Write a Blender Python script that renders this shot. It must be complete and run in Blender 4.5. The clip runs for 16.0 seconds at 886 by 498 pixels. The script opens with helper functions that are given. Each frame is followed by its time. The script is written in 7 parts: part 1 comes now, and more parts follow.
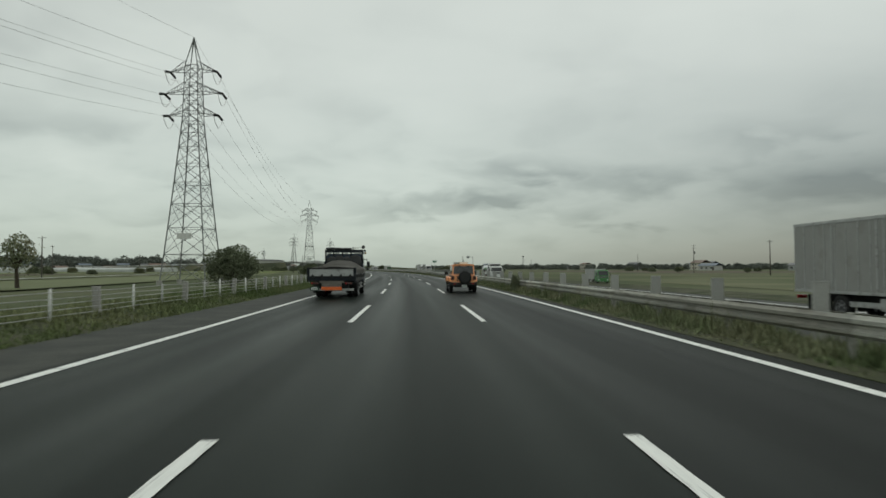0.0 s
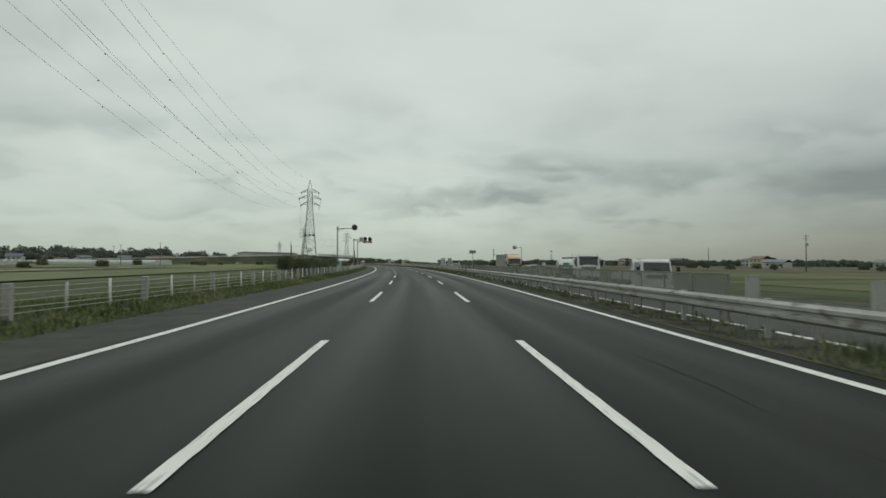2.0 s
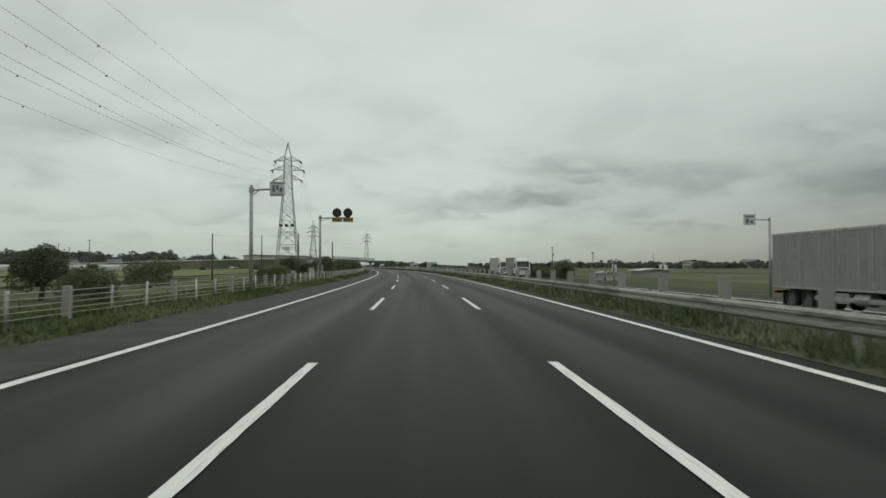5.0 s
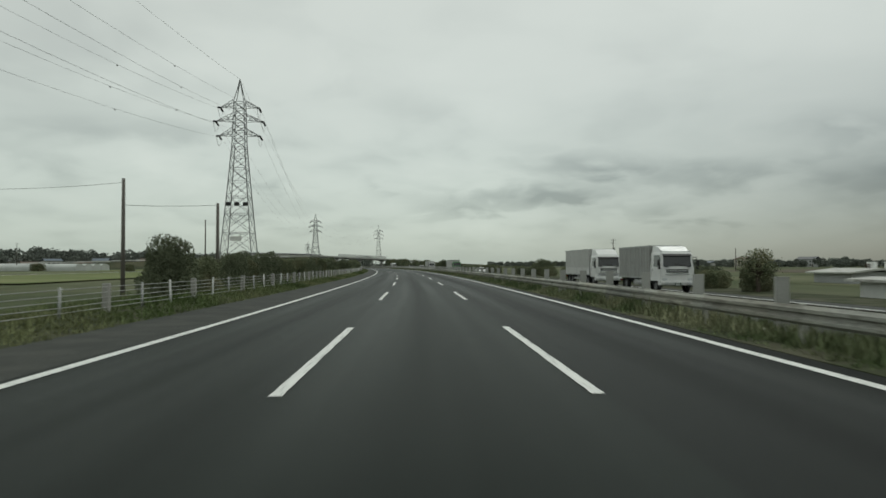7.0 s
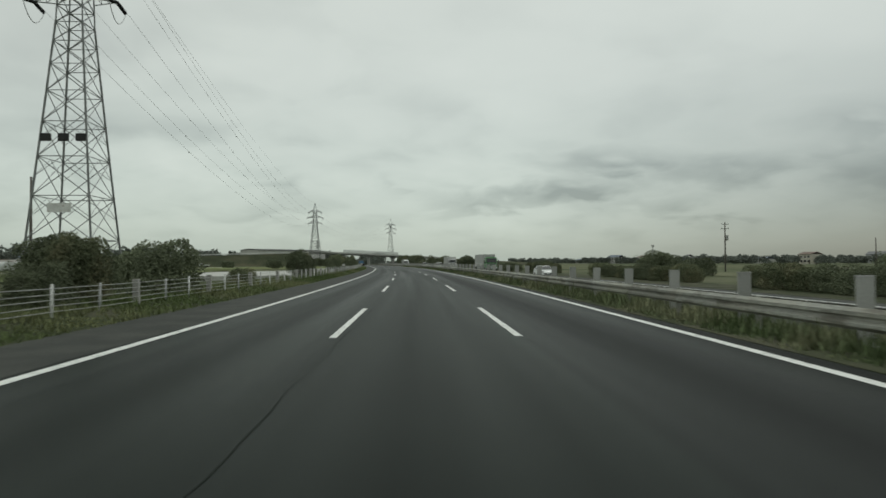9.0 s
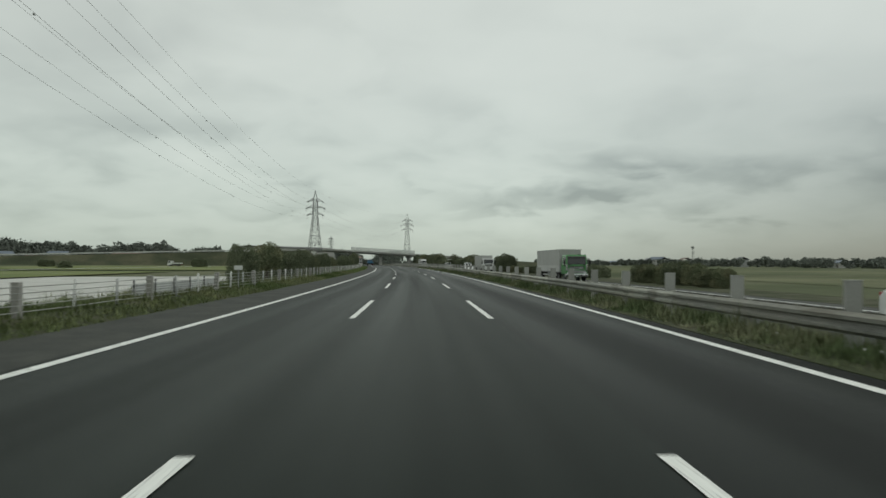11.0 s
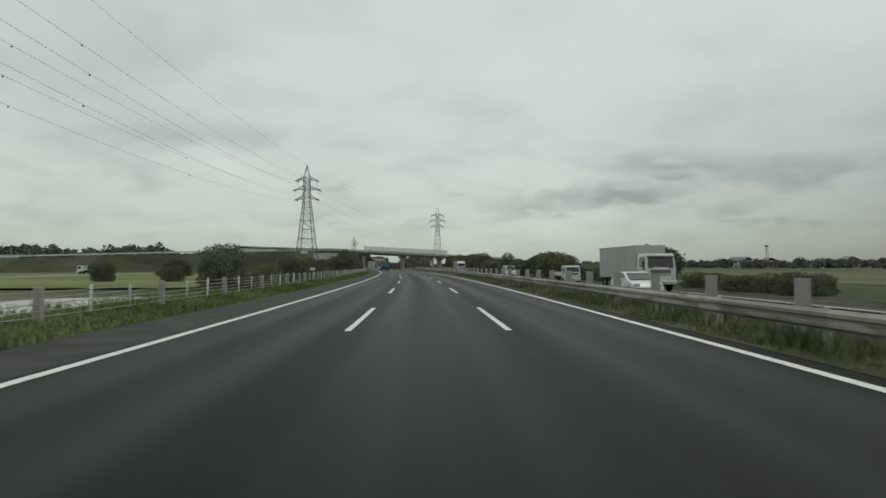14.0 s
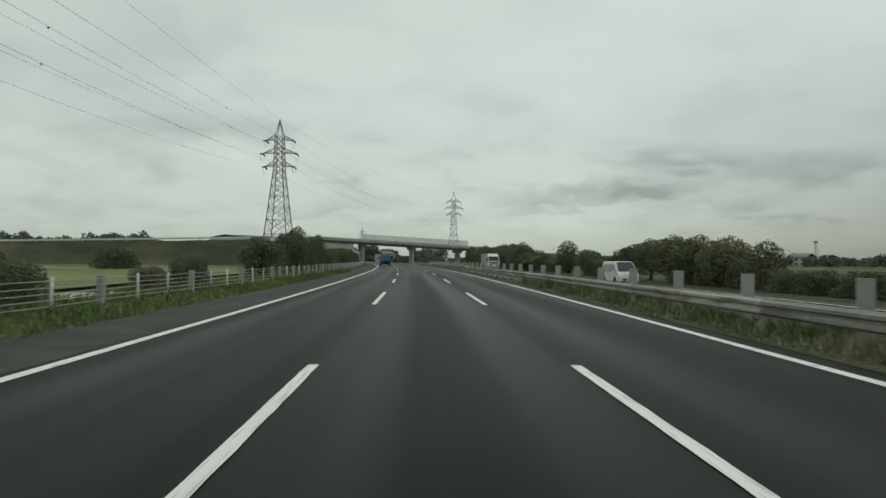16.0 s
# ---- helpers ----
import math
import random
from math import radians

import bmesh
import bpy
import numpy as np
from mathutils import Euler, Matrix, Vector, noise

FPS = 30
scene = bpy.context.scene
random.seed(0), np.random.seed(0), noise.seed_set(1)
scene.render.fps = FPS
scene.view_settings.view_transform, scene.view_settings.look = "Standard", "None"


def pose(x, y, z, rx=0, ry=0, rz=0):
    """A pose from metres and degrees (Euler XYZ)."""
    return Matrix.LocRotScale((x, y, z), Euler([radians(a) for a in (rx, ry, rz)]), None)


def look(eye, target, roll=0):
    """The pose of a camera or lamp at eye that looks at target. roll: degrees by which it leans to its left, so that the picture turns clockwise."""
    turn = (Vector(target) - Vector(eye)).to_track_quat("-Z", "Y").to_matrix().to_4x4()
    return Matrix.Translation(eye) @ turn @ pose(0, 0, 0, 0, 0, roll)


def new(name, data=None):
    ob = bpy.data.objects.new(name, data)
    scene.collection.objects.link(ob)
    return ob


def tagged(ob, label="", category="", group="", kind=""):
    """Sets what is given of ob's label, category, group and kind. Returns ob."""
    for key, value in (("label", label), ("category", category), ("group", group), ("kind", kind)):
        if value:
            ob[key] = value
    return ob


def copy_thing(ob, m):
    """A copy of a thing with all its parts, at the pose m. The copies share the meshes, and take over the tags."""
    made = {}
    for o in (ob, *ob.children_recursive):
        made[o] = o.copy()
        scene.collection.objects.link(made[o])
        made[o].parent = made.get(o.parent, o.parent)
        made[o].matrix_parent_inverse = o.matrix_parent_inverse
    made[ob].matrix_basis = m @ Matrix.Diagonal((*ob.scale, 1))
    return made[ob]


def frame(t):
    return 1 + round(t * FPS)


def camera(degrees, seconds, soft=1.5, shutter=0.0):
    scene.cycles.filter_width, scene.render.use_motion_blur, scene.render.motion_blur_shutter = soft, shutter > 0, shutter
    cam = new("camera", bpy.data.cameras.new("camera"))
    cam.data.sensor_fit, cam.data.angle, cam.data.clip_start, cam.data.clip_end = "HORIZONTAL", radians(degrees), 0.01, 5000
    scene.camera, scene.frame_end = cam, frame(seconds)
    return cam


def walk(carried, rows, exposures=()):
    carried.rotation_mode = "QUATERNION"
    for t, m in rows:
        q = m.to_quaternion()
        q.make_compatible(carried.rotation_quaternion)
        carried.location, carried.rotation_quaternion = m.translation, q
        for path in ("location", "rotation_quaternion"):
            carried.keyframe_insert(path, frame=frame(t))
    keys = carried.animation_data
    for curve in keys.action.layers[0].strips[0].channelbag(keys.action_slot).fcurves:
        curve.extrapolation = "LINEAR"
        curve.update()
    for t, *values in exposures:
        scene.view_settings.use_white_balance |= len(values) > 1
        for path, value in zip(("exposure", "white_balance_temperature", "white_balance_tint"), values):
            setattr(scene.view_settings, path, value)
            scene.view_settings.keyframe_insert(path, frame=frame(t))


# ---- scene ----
# ---------------------------------------------------------------- the road's line, the camera and its walk
BEND = 0.000487          # the expressway bends gently left: one over its radius, per metre
EYE = 1.45


def at(s, off=0.0, z=0.0):
    """A place s metres along the middle lane, off metres to its right, z up."""
    a = BEND * s
    return Vector((-(1 - math.cos(a)) / BEND + off * math.cos(a), math.sin(a) / BEND + off * math.sin(a), z))


def turn_at(s):
    return math.degrees(BEND * s)


def on_road(s, off=0.0, z=0.0, turn=0.0):
    """The pose of a thing whose front (+y) points along the road."""
    p = at(s, off, z)
    return pose(p.x, p.y, p.z, 0, 0, turn_at(s) + turn)


def off_of(x, y):
    """Road coordinates (s, off) of a place in the plan."""
    cx = -1 / BEND
    r = math.hypot(x - cx, y)
    return math.atan2(y, x - cx) / BEND, r - 1 / BEND


# seconds, metres along, metres aside, yaw against the road, pitch, roll
DRIVE = [
    (0.0, 2.39, -0.04, -2.16, 1.68, -0.17), (0.5, 16.37, -0.01, -2.24, 1.36, 0.46), (1.0, 29.18, -0.01, -2.07, 1.54, -0.07),
    (1.5, 42.49, -0.08, -1.89, 1.85, 0.28), (2.0, 55.81, -0.03, -1.75, 1.22, 0.24), (2.5, 68.74, -0.14, -1.44, 1.17, 0.37),
    (3.0, 82.14, -0.23, -1.42, 1.98, -0.32), (3.5, 97.00, -0.32, -1.52, 1.80, -0.06), (4.0, 110.60, -0.29, -1.62, 1.88, -0.16),
    (4.6, 127.20, -0.20, -1.60, 1.62, -0.10), (5.2, 143.60, -0.14, -1.65, 1.50, 0.00), (5.8, 160.10, -0.10, -1.70, 1.50, 0.00),
    (6.5, 179.19, -0.09, -1.93, 1.22, -0.62), (7.0, 192.70, -0.17, -1.73, 1.42, -0.15), (7.5, 206.22, -0.21, -1.63, 1.63, 0.31),
    (8.0, 219.80, -0.14, -1.82, 1.30, -0.02), (8.5, 234.40, -0.14, -1.76, 1.58, -0.39), (9.0, 247.34, -0.12, -1.88, 1.16, -0.30),
    (9.7, 266.70, -0.05, -1.80, 1.40, 0.00), (10.4, 286.20, -0.05, -1.78, 1.30, 0.10), (11.0, 303.10, -0.05, -1.76, 1.20, 0.30),
    (11.5, 317.11, -0.16, -1.80, 0.59, 0.17), (12.0, 330.75, -0.09, -1.83, 1.46, -0.20), (12.5, 344.73, -0.02, -1.68, 0.78, -0.21),
    (13.0, 358.35, -0.03, -1.68, 1.15, -0.22), (13.5, 371.90, -0.03, -1.65, 1.10, -0.10), (14.0, 385.41, -0.07, -1.35, 1.48, -0.10),
    (14.5, 398.41, -0.14, -1.59, 1.59, -0.34), (15.0, 412.26, -0.25, -1.46, 1.85, 0.30), (15.5, 425.63, -0.30, -1.45, 0.92, 0.20),
    (16.0, 439.01, -0.34, -1.75, 0.96, 0.50),
]
cam = camera(68.3, 16.0, soft=1.6, shutter=0.12)
walk(cam, [(t, Matrix.Translation(at(s, off, EYE)) @ pose(0, 0, 0, 90 + pitch, 0, turn_at(s) + yaw) @ pose(0, 0, 0, 0, 0, roll))
           for t, s, off, yaw, pitch, roll in DRIVE], exposures=[(0.0, 0.0), (16.0, 0.0)])

# ---------------------------------------------------------------- overcast daylight
SUN_UP, SUN_ROUND = radians(52), radians(35)
world = bpy.data.worlds.new("overcast")
scene.world = world
world.use_nodes = True
wn, wl = world.node_tree.nodes, world.node_tree.links
wn.clear()


def wnode(kind, **values):
    n = wn.new(kind)
    for k, v in values.items():
        n.inputs[k].default_value = v
    return n


def wmath(op, a, b=None):
    n = wn.new("ShaderNodeMath")
    n.operation = op
    for i, v in enumerate((a, b)):
        if v is None:
            continue
        if isinstance(v, (int, float)):
            n.inputs[i].default_value = v
        else:
            wl.new(v, n.inputs[i])
    return n.outputs[0]


def wramp(src, stops):
    n = wn.new("ShaderNodeValToRGB")
    el = n.color_ramp.elements
    while len(el) < len(stops):
        el.new(0.5)
    for e, (p, c) in zip(el, stops):
        e.position, e.color = p, (*c, 1)
    wl.new(src, n.inputs[0])
    return n.outputs[0]


sky = wn.new("ShaderNodeTexSky")
sky.sky_type, sky.sun_disc, sky.sun_elevation, sky.sun_rotation = "NISHITA", False, SUN_UP, SUN_ROUND
way = wn.new("ShaderNodeTexCoord").outputs["Generated"]
axes = wn.new("ShaderNodeSeparateXYZ")
wl.new(way, axes.inputs[0])
up = wmath("MAXIMUM", axes.outputs[2], 0.0)
lift = wmath("ADD", up, 0.26)
flat = wn.new("ShaderNodeCombineXYZ")
wl.new(wmath("DIVIDE", axes.outputs[0], lift), flat.inputs[0])
wl.new(wmath("DIVIDE", axes.outputs[1], lift), flat.inputs[1])
broad = wnode("ShaderNodeTexNoise", Scale=1.5, Detail=4.0, Roughness=0.5, Distortion=0.4)
wl.new(flat.outputs[0], broad.inputs["Vector"])
fine = wnode("ShaderNodeTexNoise", Scale=3.9, Detail=4.0, Roughness=0.45, Distortion=0.3)
wl.new(flat.outputs[0], fine.inputs["Vector"])
# the darker cloud banks of that day: bearing to the right of north, height, half width, half height (degrees), weight
BANKS = [(4.6, 6.0, 5.0, 1.5, 1.0), (8.2, 8.6, 6.5, 1.1, 0.75), (-3.0, 5.2, 5.0, 1.1, 0.6), (-8.0, 6.4, 4.5, 1.0, 0.5), (20.0, 7.6, 7.5, 1.8, 0.8), (28.5, 10.0, 6.0, 1.8, 0.9),
         (34.0, 6.5, 9.0, 2.4, 0.9), (-19.5, 7.0, 4.5, 0.9, 0.45), (-22.0, 4.2, 6.0, 0.9, 0.4), (13.5, 4.6, 6.0, 1.1, 0.55), (-31.0, 11.0, 9.0, 1.6, 0.35), (48.0, 9.0, 10.0, 3.0, 0.9), (-6.0, 14.0, 9.0, 1.4, 0.25), (-36.0, 19.0, 20.0, 11.0, 0.8)]
ragged = wmath("MULTIPLY", wmath("SUBTRACT", fine.outputs[0], 0.5), 0.36)
bearing = wmath("ADD", wmath("ARCTAN2", axes.outputs[0], axes.outputs[1]), ragged)
height = wmath("ADD", wmath("ARCSINE", axes.outputs[2]), wmath("MULTIPLY", wmath("SUBTRACT", fine.outputs[0], 0.5), -0.09))
banks = None
for az, el, hw, hh, weight in BANKS:
    a_ = wmath("POWER", wmath("DIVIDE", wmath("ABSOLUTE", wmath("SUBTRACT", bearing, radians(az))), radians(hw)), 2.0)
    b_ = wmath("POWER", wmath("DIVIDE", wmath("ABSOLUTE", wmath("SUBTRACT", height, radians(el))), radians(hh)), 2.0)
    one = wmath("MULTIPLY", wmath("MAXIMUM", wmath("SUBTRACT", 1.15, wmath("SQRT", wmath("ADD", a_, b_))), 0.0), weight)
    banks = one if banks is None else wmath("ADD", banks, one)
puffs = wmath("ADD", wmath("MULTIPLY", broad.outputs[0], 0.6), wmath("MULTIPLY", fine.outputs[0], 0.4))
puffs = wmath("SUBTRACT", wmath("ADD", wmath("MULTIPLY", puffs, 0.5), 0.285), wmath("MULTIPLY", wmath("MINIMUM", banks, 1.0), 0.14))
cloud = wramp(puffs, [(0.38, (0.29, 0.325, 0.30)), (0.46, (0.45, 0.495, 0.455)), (0.53, (0.58, 0.63, 0.58)), (0.64, (0.68, 0.725, 0.67))])
haze = wramp(up, [(0.0, (0.425, 0.48, 0.445)), (0.12, (0.53, 0.575, 0.53)), (0.4, (0.57, 0.61, 0.565))])
blend = wn.new("ShaderNodeMix")
blend.data_type = "RGBA"
wl.new(wramp(up, [(0.0, (0.05,) * 3), (0.05, (0.7,) * 3), (0.12, (0.95,) * 3), (0.2, (0.5,) * 3), (0.36, (0.26,) * 3)]), blend.inputs[0])
wl.new(haze, blend.inputs[6])
wl.new(cloud, blend.inputs[7])
glow = wnode("ShaderNodeBackground", Strength=1.02)
# the cloud is thicker low down in the east
east = wmath("MULTIPLY", wmath("MAXIMUM", axes.outputs[0], 0.0), wmath("MAXIMUM", wmath("SUBTRACT", 1.0, wmath("MULTIPLY", up, 2.9)), 0.0))
dim = wmath("SUBTRACT", 1.0, wmath("MINIMUM", wmath("MULTIPLY", east, 1.2), 0.62))
thick = wn.new("ShaderNodeVectorMath")
thick.operation = "SCALE"
low = wn.new("ShaderNodeVectorMath")
low.operation = "MULTIPLY"
wl.new(blend.outputs[2], low.inputs[0])
wl.new(wramp(up, [(0.0, (0.800, 0.84, 0.810)), (0.1, (0.855, 0.875, 0.846)), (0.28, (1.007, 1.0, 0.978))]), low.inputs[1])
wl.new(low.outputs[0], thick.inputs[0])
wl.new(dim, thick.inputs[3])
wl.new(thick.outputs[0], glow.inputs[0])
blue = wnode("ShaderNodeBackground", Strength=0.012)
wl.new(sky.outputs[0], blue.inputs[0])
both = wn.new("ShaderNodeAddShader")
wl.new(glow.outputs[0], both.inputs[0])
wl.new(blue.outputs[0], both.inputs[1])
wl.new(both.outputs[0], wn.new("ShaderNodeOutputWorld").inputs[0])

sun = new("sun", bpy.data.lights.new("sun", "SUN"))
sun.data.energy, sun.data.angle, sun.data.color = 0.5, radians(25), (0.97, 1.0, 0.95)
sun.matrix_world = look((0, 0, 0), (-math.sin(SUN_ROUND) * math.cos(SUN_UP), -math.cos(SUN_ROUND) * math.cos(SUN_UP), -math.sin(SUN_UP)))
# ---------------------------------------------------------------- materials
def surface(name, color, rough=0.6, metal=0.0, vary=0.15, scale=3.0, fine=40.0, bump=0.0, tint=None, wear=None, island=0.0,
            per_object=0.0, coat=0.0, stretch=(1, 1, 1), spec=0.5, tracks=None):
    """A procedural paint, metal, stone or cloth: colour varied at two scales, an optional second colour in patches, and relief."""
    m = bpy.data.materials.new(name)
    m.use_nodes = True
    n, l = m.node_tree.nodes, m.node_tree.links
    b = n["Principled BSDF"]
    b.inputs["Roughness"].default_value, b.inputs["Metallic"].default_value = rough, metal
    b.inputs["Coat Weight"].default_value, b.inputs["Specular IOR Level"].default_value = coat, spec
    place = n.new("ShaderNodeTexCoord")
    size = n.new("ShaderNodeMapping")
    size.inputs["Scale"].default_value = stretch
    l.new(place.outputs["Object"], size.inputs[0])

    def noise_at(sc, detail):
        t = n.new("ShaderNodeTexNoise")
        t.inputs["Scale"].default_value, t.inputs["Detail"].default_value = sc, detail
        l.new(size.outputs[0], t.inputs["Vector"])
        return t.outputs[0]

    def mixed(kind, fac, a, c):
        x = n.new("ShaderNodeMix")
        x.data_type, x.blend_type = "RGBA", kind
        for slot, v in ((0, fac), (6, a), (7, c)):
            if isinstance(v, (int, float)):
                x.inputs[slot].default_value = v
            elif isinstance(v, tuple):
                x.inputs[slot].default_value = (*v, 1)
            else:
                l.new(v, x.inputs[slot])
        return x.outputs[2]

    def ramp(src, lo, hi, a, c):
        r = n.new("ShaderNodeMapRange")
        r.inputs[1].default_value, r.inputs[2].default_value, r.inputs[3].default_value, r.inputs[4].default_value = lo, hi, a, c
        l.new(src, r.inputs[0])
        return r.outputs[0]

    large, small = noise_at(scale, 4.0), noise_at(fine, 3.0)
    col = color
    if tint:
        col = mixed("MIX", ramp(large, 0.42, 0.6, 0.0, 1.0), color, tint)
    grey = n.new("ShaderNodeCombineColor")
    v = n.new("ShaderNodeMath")
    v.operation = "ADD"
    l.new(ramp(large, 0.3, 0.7, 1 - vary, 1 + vary * 0.6), v.inputs[0])
    l.new(ramp(small, 0.3, 0.7, -vary * 0.5, vary * 0.5), v.inputs[1])
    last = v.outputs[0]
    for amount, src in ((island, "island"), (per_object, "object")):
        if amount:
            if src == "island":
                r = n.new("ShaderNodeNewGeometry").outputs["Random Per Island"]
            else:
                r = n.new("ShaderNodeObjectInfo").outputs["Random"]
            w = n.new("ShaderNodeMath")
            w.operation = "MULTIPLY"
            l.new(last, w.inputs[0])
            l.new(ramp(r, 0.0, 1.0, 1 - amount, 1 + amount), w.inputs[1])
            last = w.outputs[0]
    for i in range(3):
        l.new(last, grey.inputs[i])
    col = mixed("MULTIPLY", 1.0, col, grey.outputs[0])
    if tracks:
        lane = n.new("ShaderNodeMapping")
        lane.inputs["Scale"].default_value = (0.75, 0.012, 1)
        l.new(place.outputs["UV"], lane.inputs[0])
        t = n.new("ShaderNodeTexNoise")
        t.inputs["Scale"].default_value, t.inputs["Detail"].default_value = 1.0, 2.5
        l.new(lane.outputs[0], t.inputs["Vector"])
        apart = n.new("ShaderNodeSeparateXYZ")
        l.new(place.outputs["UV"], apart.inputs[0])
        turns = n.new("ShaderNodeMath")
        turns.operation = "MULTIPLY"
        turns.inputs[1].default_value = 2 * math.pi / 1.8
        l.new(apart.outputs[0], turns.inputs[0])
        wave = n.new("ShaderNodeMath")
        wave.operation = "COSINE"
        l.new(turns.outputs[0], wave.inputs[0])
        both_ = n.new("ShaderNodeMath")
        both_.operation = "MULTIPLY_ADD"
        both_.inputs[1].default_value = -0.075
        l.new(wave.outputs[0], both_.inputs[0])
        l.new(t.outputs[0], both_.inputs[2])
        worn = ramp(both_.outputs[0], 0.3, 0.72, 0.0, 1.0)
        col = mixed("MIX", worn, col, tracks)
        fast_lane = ramp(apart.outputs[0], 1.84, 1.9, 0.0, 1.0)      # the fast lane is darker than the others
        col = mixed("MULTIPLY", fast_lane, col, (0.56, 0.59, 0.59))
    if wear:
        col = mixed("MIX", ramp(noise_at(scale * 2.3, 6.0), 0.56, 0.66, 0.0, 0.8), col, wear)
    l.new(col, b.inputs["Base Color"])
    gloss = ramp(small, 0.3, 0.7, max(rough - 0.07, 0.02), min(rough + 0.07, 1))
    if tracks:
        less = n.new("ShaderNodeMath")
        less.operation = "MULTIPLY_ADD"
        less.inputs[1].default_value = -0.14
        l.new(worn, less.inputs[0])
        l.new(gloss, less.inputs[2])
        gloss = less.outputs[0]
    l.new(gloss, b.inputs["Roughness"])
    if bump:
        k = n.new("ShaderNodeBump")
        k.inputs["Strength"].default_value, k.inputs["Distance"].default_value = bump, 0.02
        l.new(small, k.inputs["Height"])
        l.new(k.outputs[0], b.inputs["Normal"])
    return m


ASPHALT = surface("asphalt", (0.0072, 0.0108, 0.0088), 0.52, vary=0.2, scale=0.3, fine=120, bump=0.15, spec=0.05, tracks=(0.0138, 0.0192, 0.0160))
SEAL = surface("dark_joint_seal", (0.0125, 0.017, 0.014), 0.82, vary=0.3, scale=2, fine=20, spec=0.18)
ASPHALT_OLD = surface("asphalt_shoulder", (0.0435, 0.0468, 0.042), 0.75, vary=0.22, scale=0.9, fine=14, bump=0.4, spec=0.15, tint=(0.052, 0.0545, 0.0475))
LINE = surface("road_paint", (0.74, 0.75, 0.72), 0.6, vary=0.1, scale=2.5, fine=60, wear=(0.36, 0.37, 0.36))
DASH = surface("worn_dash_paint", (0.74, 0.75, 0.72), 0.6, vary=0.12, scale=0.9, fine=12, wear=(0.40, 0.41, 0.40), stretch=(16, 0.7, 1))
FIELD = surface("field_soil_and_grass", (0.078, 0.096, 0.046), 0.95, vary=0.3, scale=0.02, fine=0.6, tint=(0.112, 0.118, 0.070), spec=0.1)
GRASS_BED = surface("grass_bed", (0.058, 0.070, 0.036), 0.95, vary=0.35, scale=0.4, fine=9, tint=(0.078, 0.078, 0.052), bump=0.6, spec=0.1)
BLADE = surface("grass_blades", (0.122, 0.170, 0.064), 0.8, vary=0.35, scale=0.12, fine=3, tint=(0.168, 0.184, 0.092), island=0.4, spec=0.15)
BLADE_LUSH = surface("fresh_grass_blades", (0.138, 0.200, 0.066), 0.8, vary=0.3, scale=0.15, fine=3, tint=(0.185, 0.222, 0.095), island=0.35, spec=0.15)
WEED = surface("dry_weeds", (0.128, 0.172, 0.080), 0.85, vary=0.3, scale=0.35, fine=3, tint=(0.225, 0.232, 0.142), island=0.4, spec=0.15)
DULL_CROP = surface("dull_green_crop", (0.098, 0.116, 0.056), 0.9, vary=0.3, scale=0.04, fine=2, tint=(0.122, 0.128, 0.072), spec=0.1)
CROP = surface("green_crop", (0.145, 0.182, 0.066), 0.9, vary=0.25, scale=0.05, fine=2, tint=(0.172, 0.186, 0.084), spec=0.1)
PALE_CROP = surface("pale_paddy", (0.140, 0.158, 0.085), 0.9, vary=0.2, scale=0.05, fine=2, spec=0.1)
BARE = surface("bare_soil", (0.115, 0.10, 0.075), 0.95, vary=0.25, scale=0.08, fine=2, spec=0.1)
VINYL = surface("greenhouse_vinyl", (0.46, 0.48, 0.465), 0.4, vary=0.15, scale=0.2, fine=3)
CONCRETE = surface("concrete", (0.34, 0.335, 0.31), 0.85, vary=0.22, scale=0.9, fine=25, wear=(0.2, 0.19, 0.165), bump=0.15)
PALE_CONCRETE = surface("pale_concrete", (0.46, 0.46, 0.435), 0.8, vary=0.16, scale=0.35, fine=12, wear=(0.3, 0.295, 0.27))
ZINC = surface("galvanised_steel", (0.40, 0.41, 0.40), 0.5, metal=0.55, vary=0.16, scale=1.6, fine=30, wear=(0.25, 0.23, 0.20))
PYLON_STEEL = surface("pylon_steel", (0.20, 0.21, 0.205), 0.6, metal=0.3, vary=0.12, scale=0.6, fine=9)
WHITE_STEEL = surface("white_painted_steel", (0.66, 0.67, 0.65), 0.5, vary=0.12, scale=2, fine=30, wear=(0.4, 0.38, 0.34))
FENCE_CABLE = surface("zinc_fence_cable", (0.37, 0.375, 0.36), 0.55, metal=0.3, vary=0.15, scale=1, fine=10)
CABLE = surface("dark_cable", (0.24, 0.245, 0.24), 0.6, metal=0.3, vary=0.1, scale=1, fine=10)
BOARD_GREY = surface("grey_antiglare_board", (0.33, 0.335, 0.315), 0.7, vary=0.12, scale=2.2, fine=25, per_object=0.12)
BARK = surface("bark", (0.075, 0.06, 0.045), 0.95, vary=0.3, scale=3, fine=25, bump=0.5, stretch=(1, 1, 0.25))
LEAF = surface("leaves", (0.186, 0.212, 0.128), 0.8, vary=0.3, scale=0.6, fine=5, tint=(0.196, 0.195, 0.118), island=0.2, spec=0.1, per_object=0.2)
LEAF_DARK = surface("dark_leaves", (0.154, 0.176, 0.112), 0.8, vary=0.3, scale=0.6, fine=5, island=0.2, spec=0.1, per_object=0.2)
# distance haze is mixed into this leaf colour: paler and greyer than near leaves
HAZED_LEAF = surface("hazed_far_wood", (0.170, 0.188, 0.164), 0.9, vary=0.3, scale=0.05, fine=0.4, island=0.2, spec=0.1)
SLOPE = surface("embankment_grass", (0.060, 0.070, 0.042), 0.95, vary=0.35, scale=0.06, fine=1.2, tint=(0.082, 0.082, 0.052), spec=0.1)
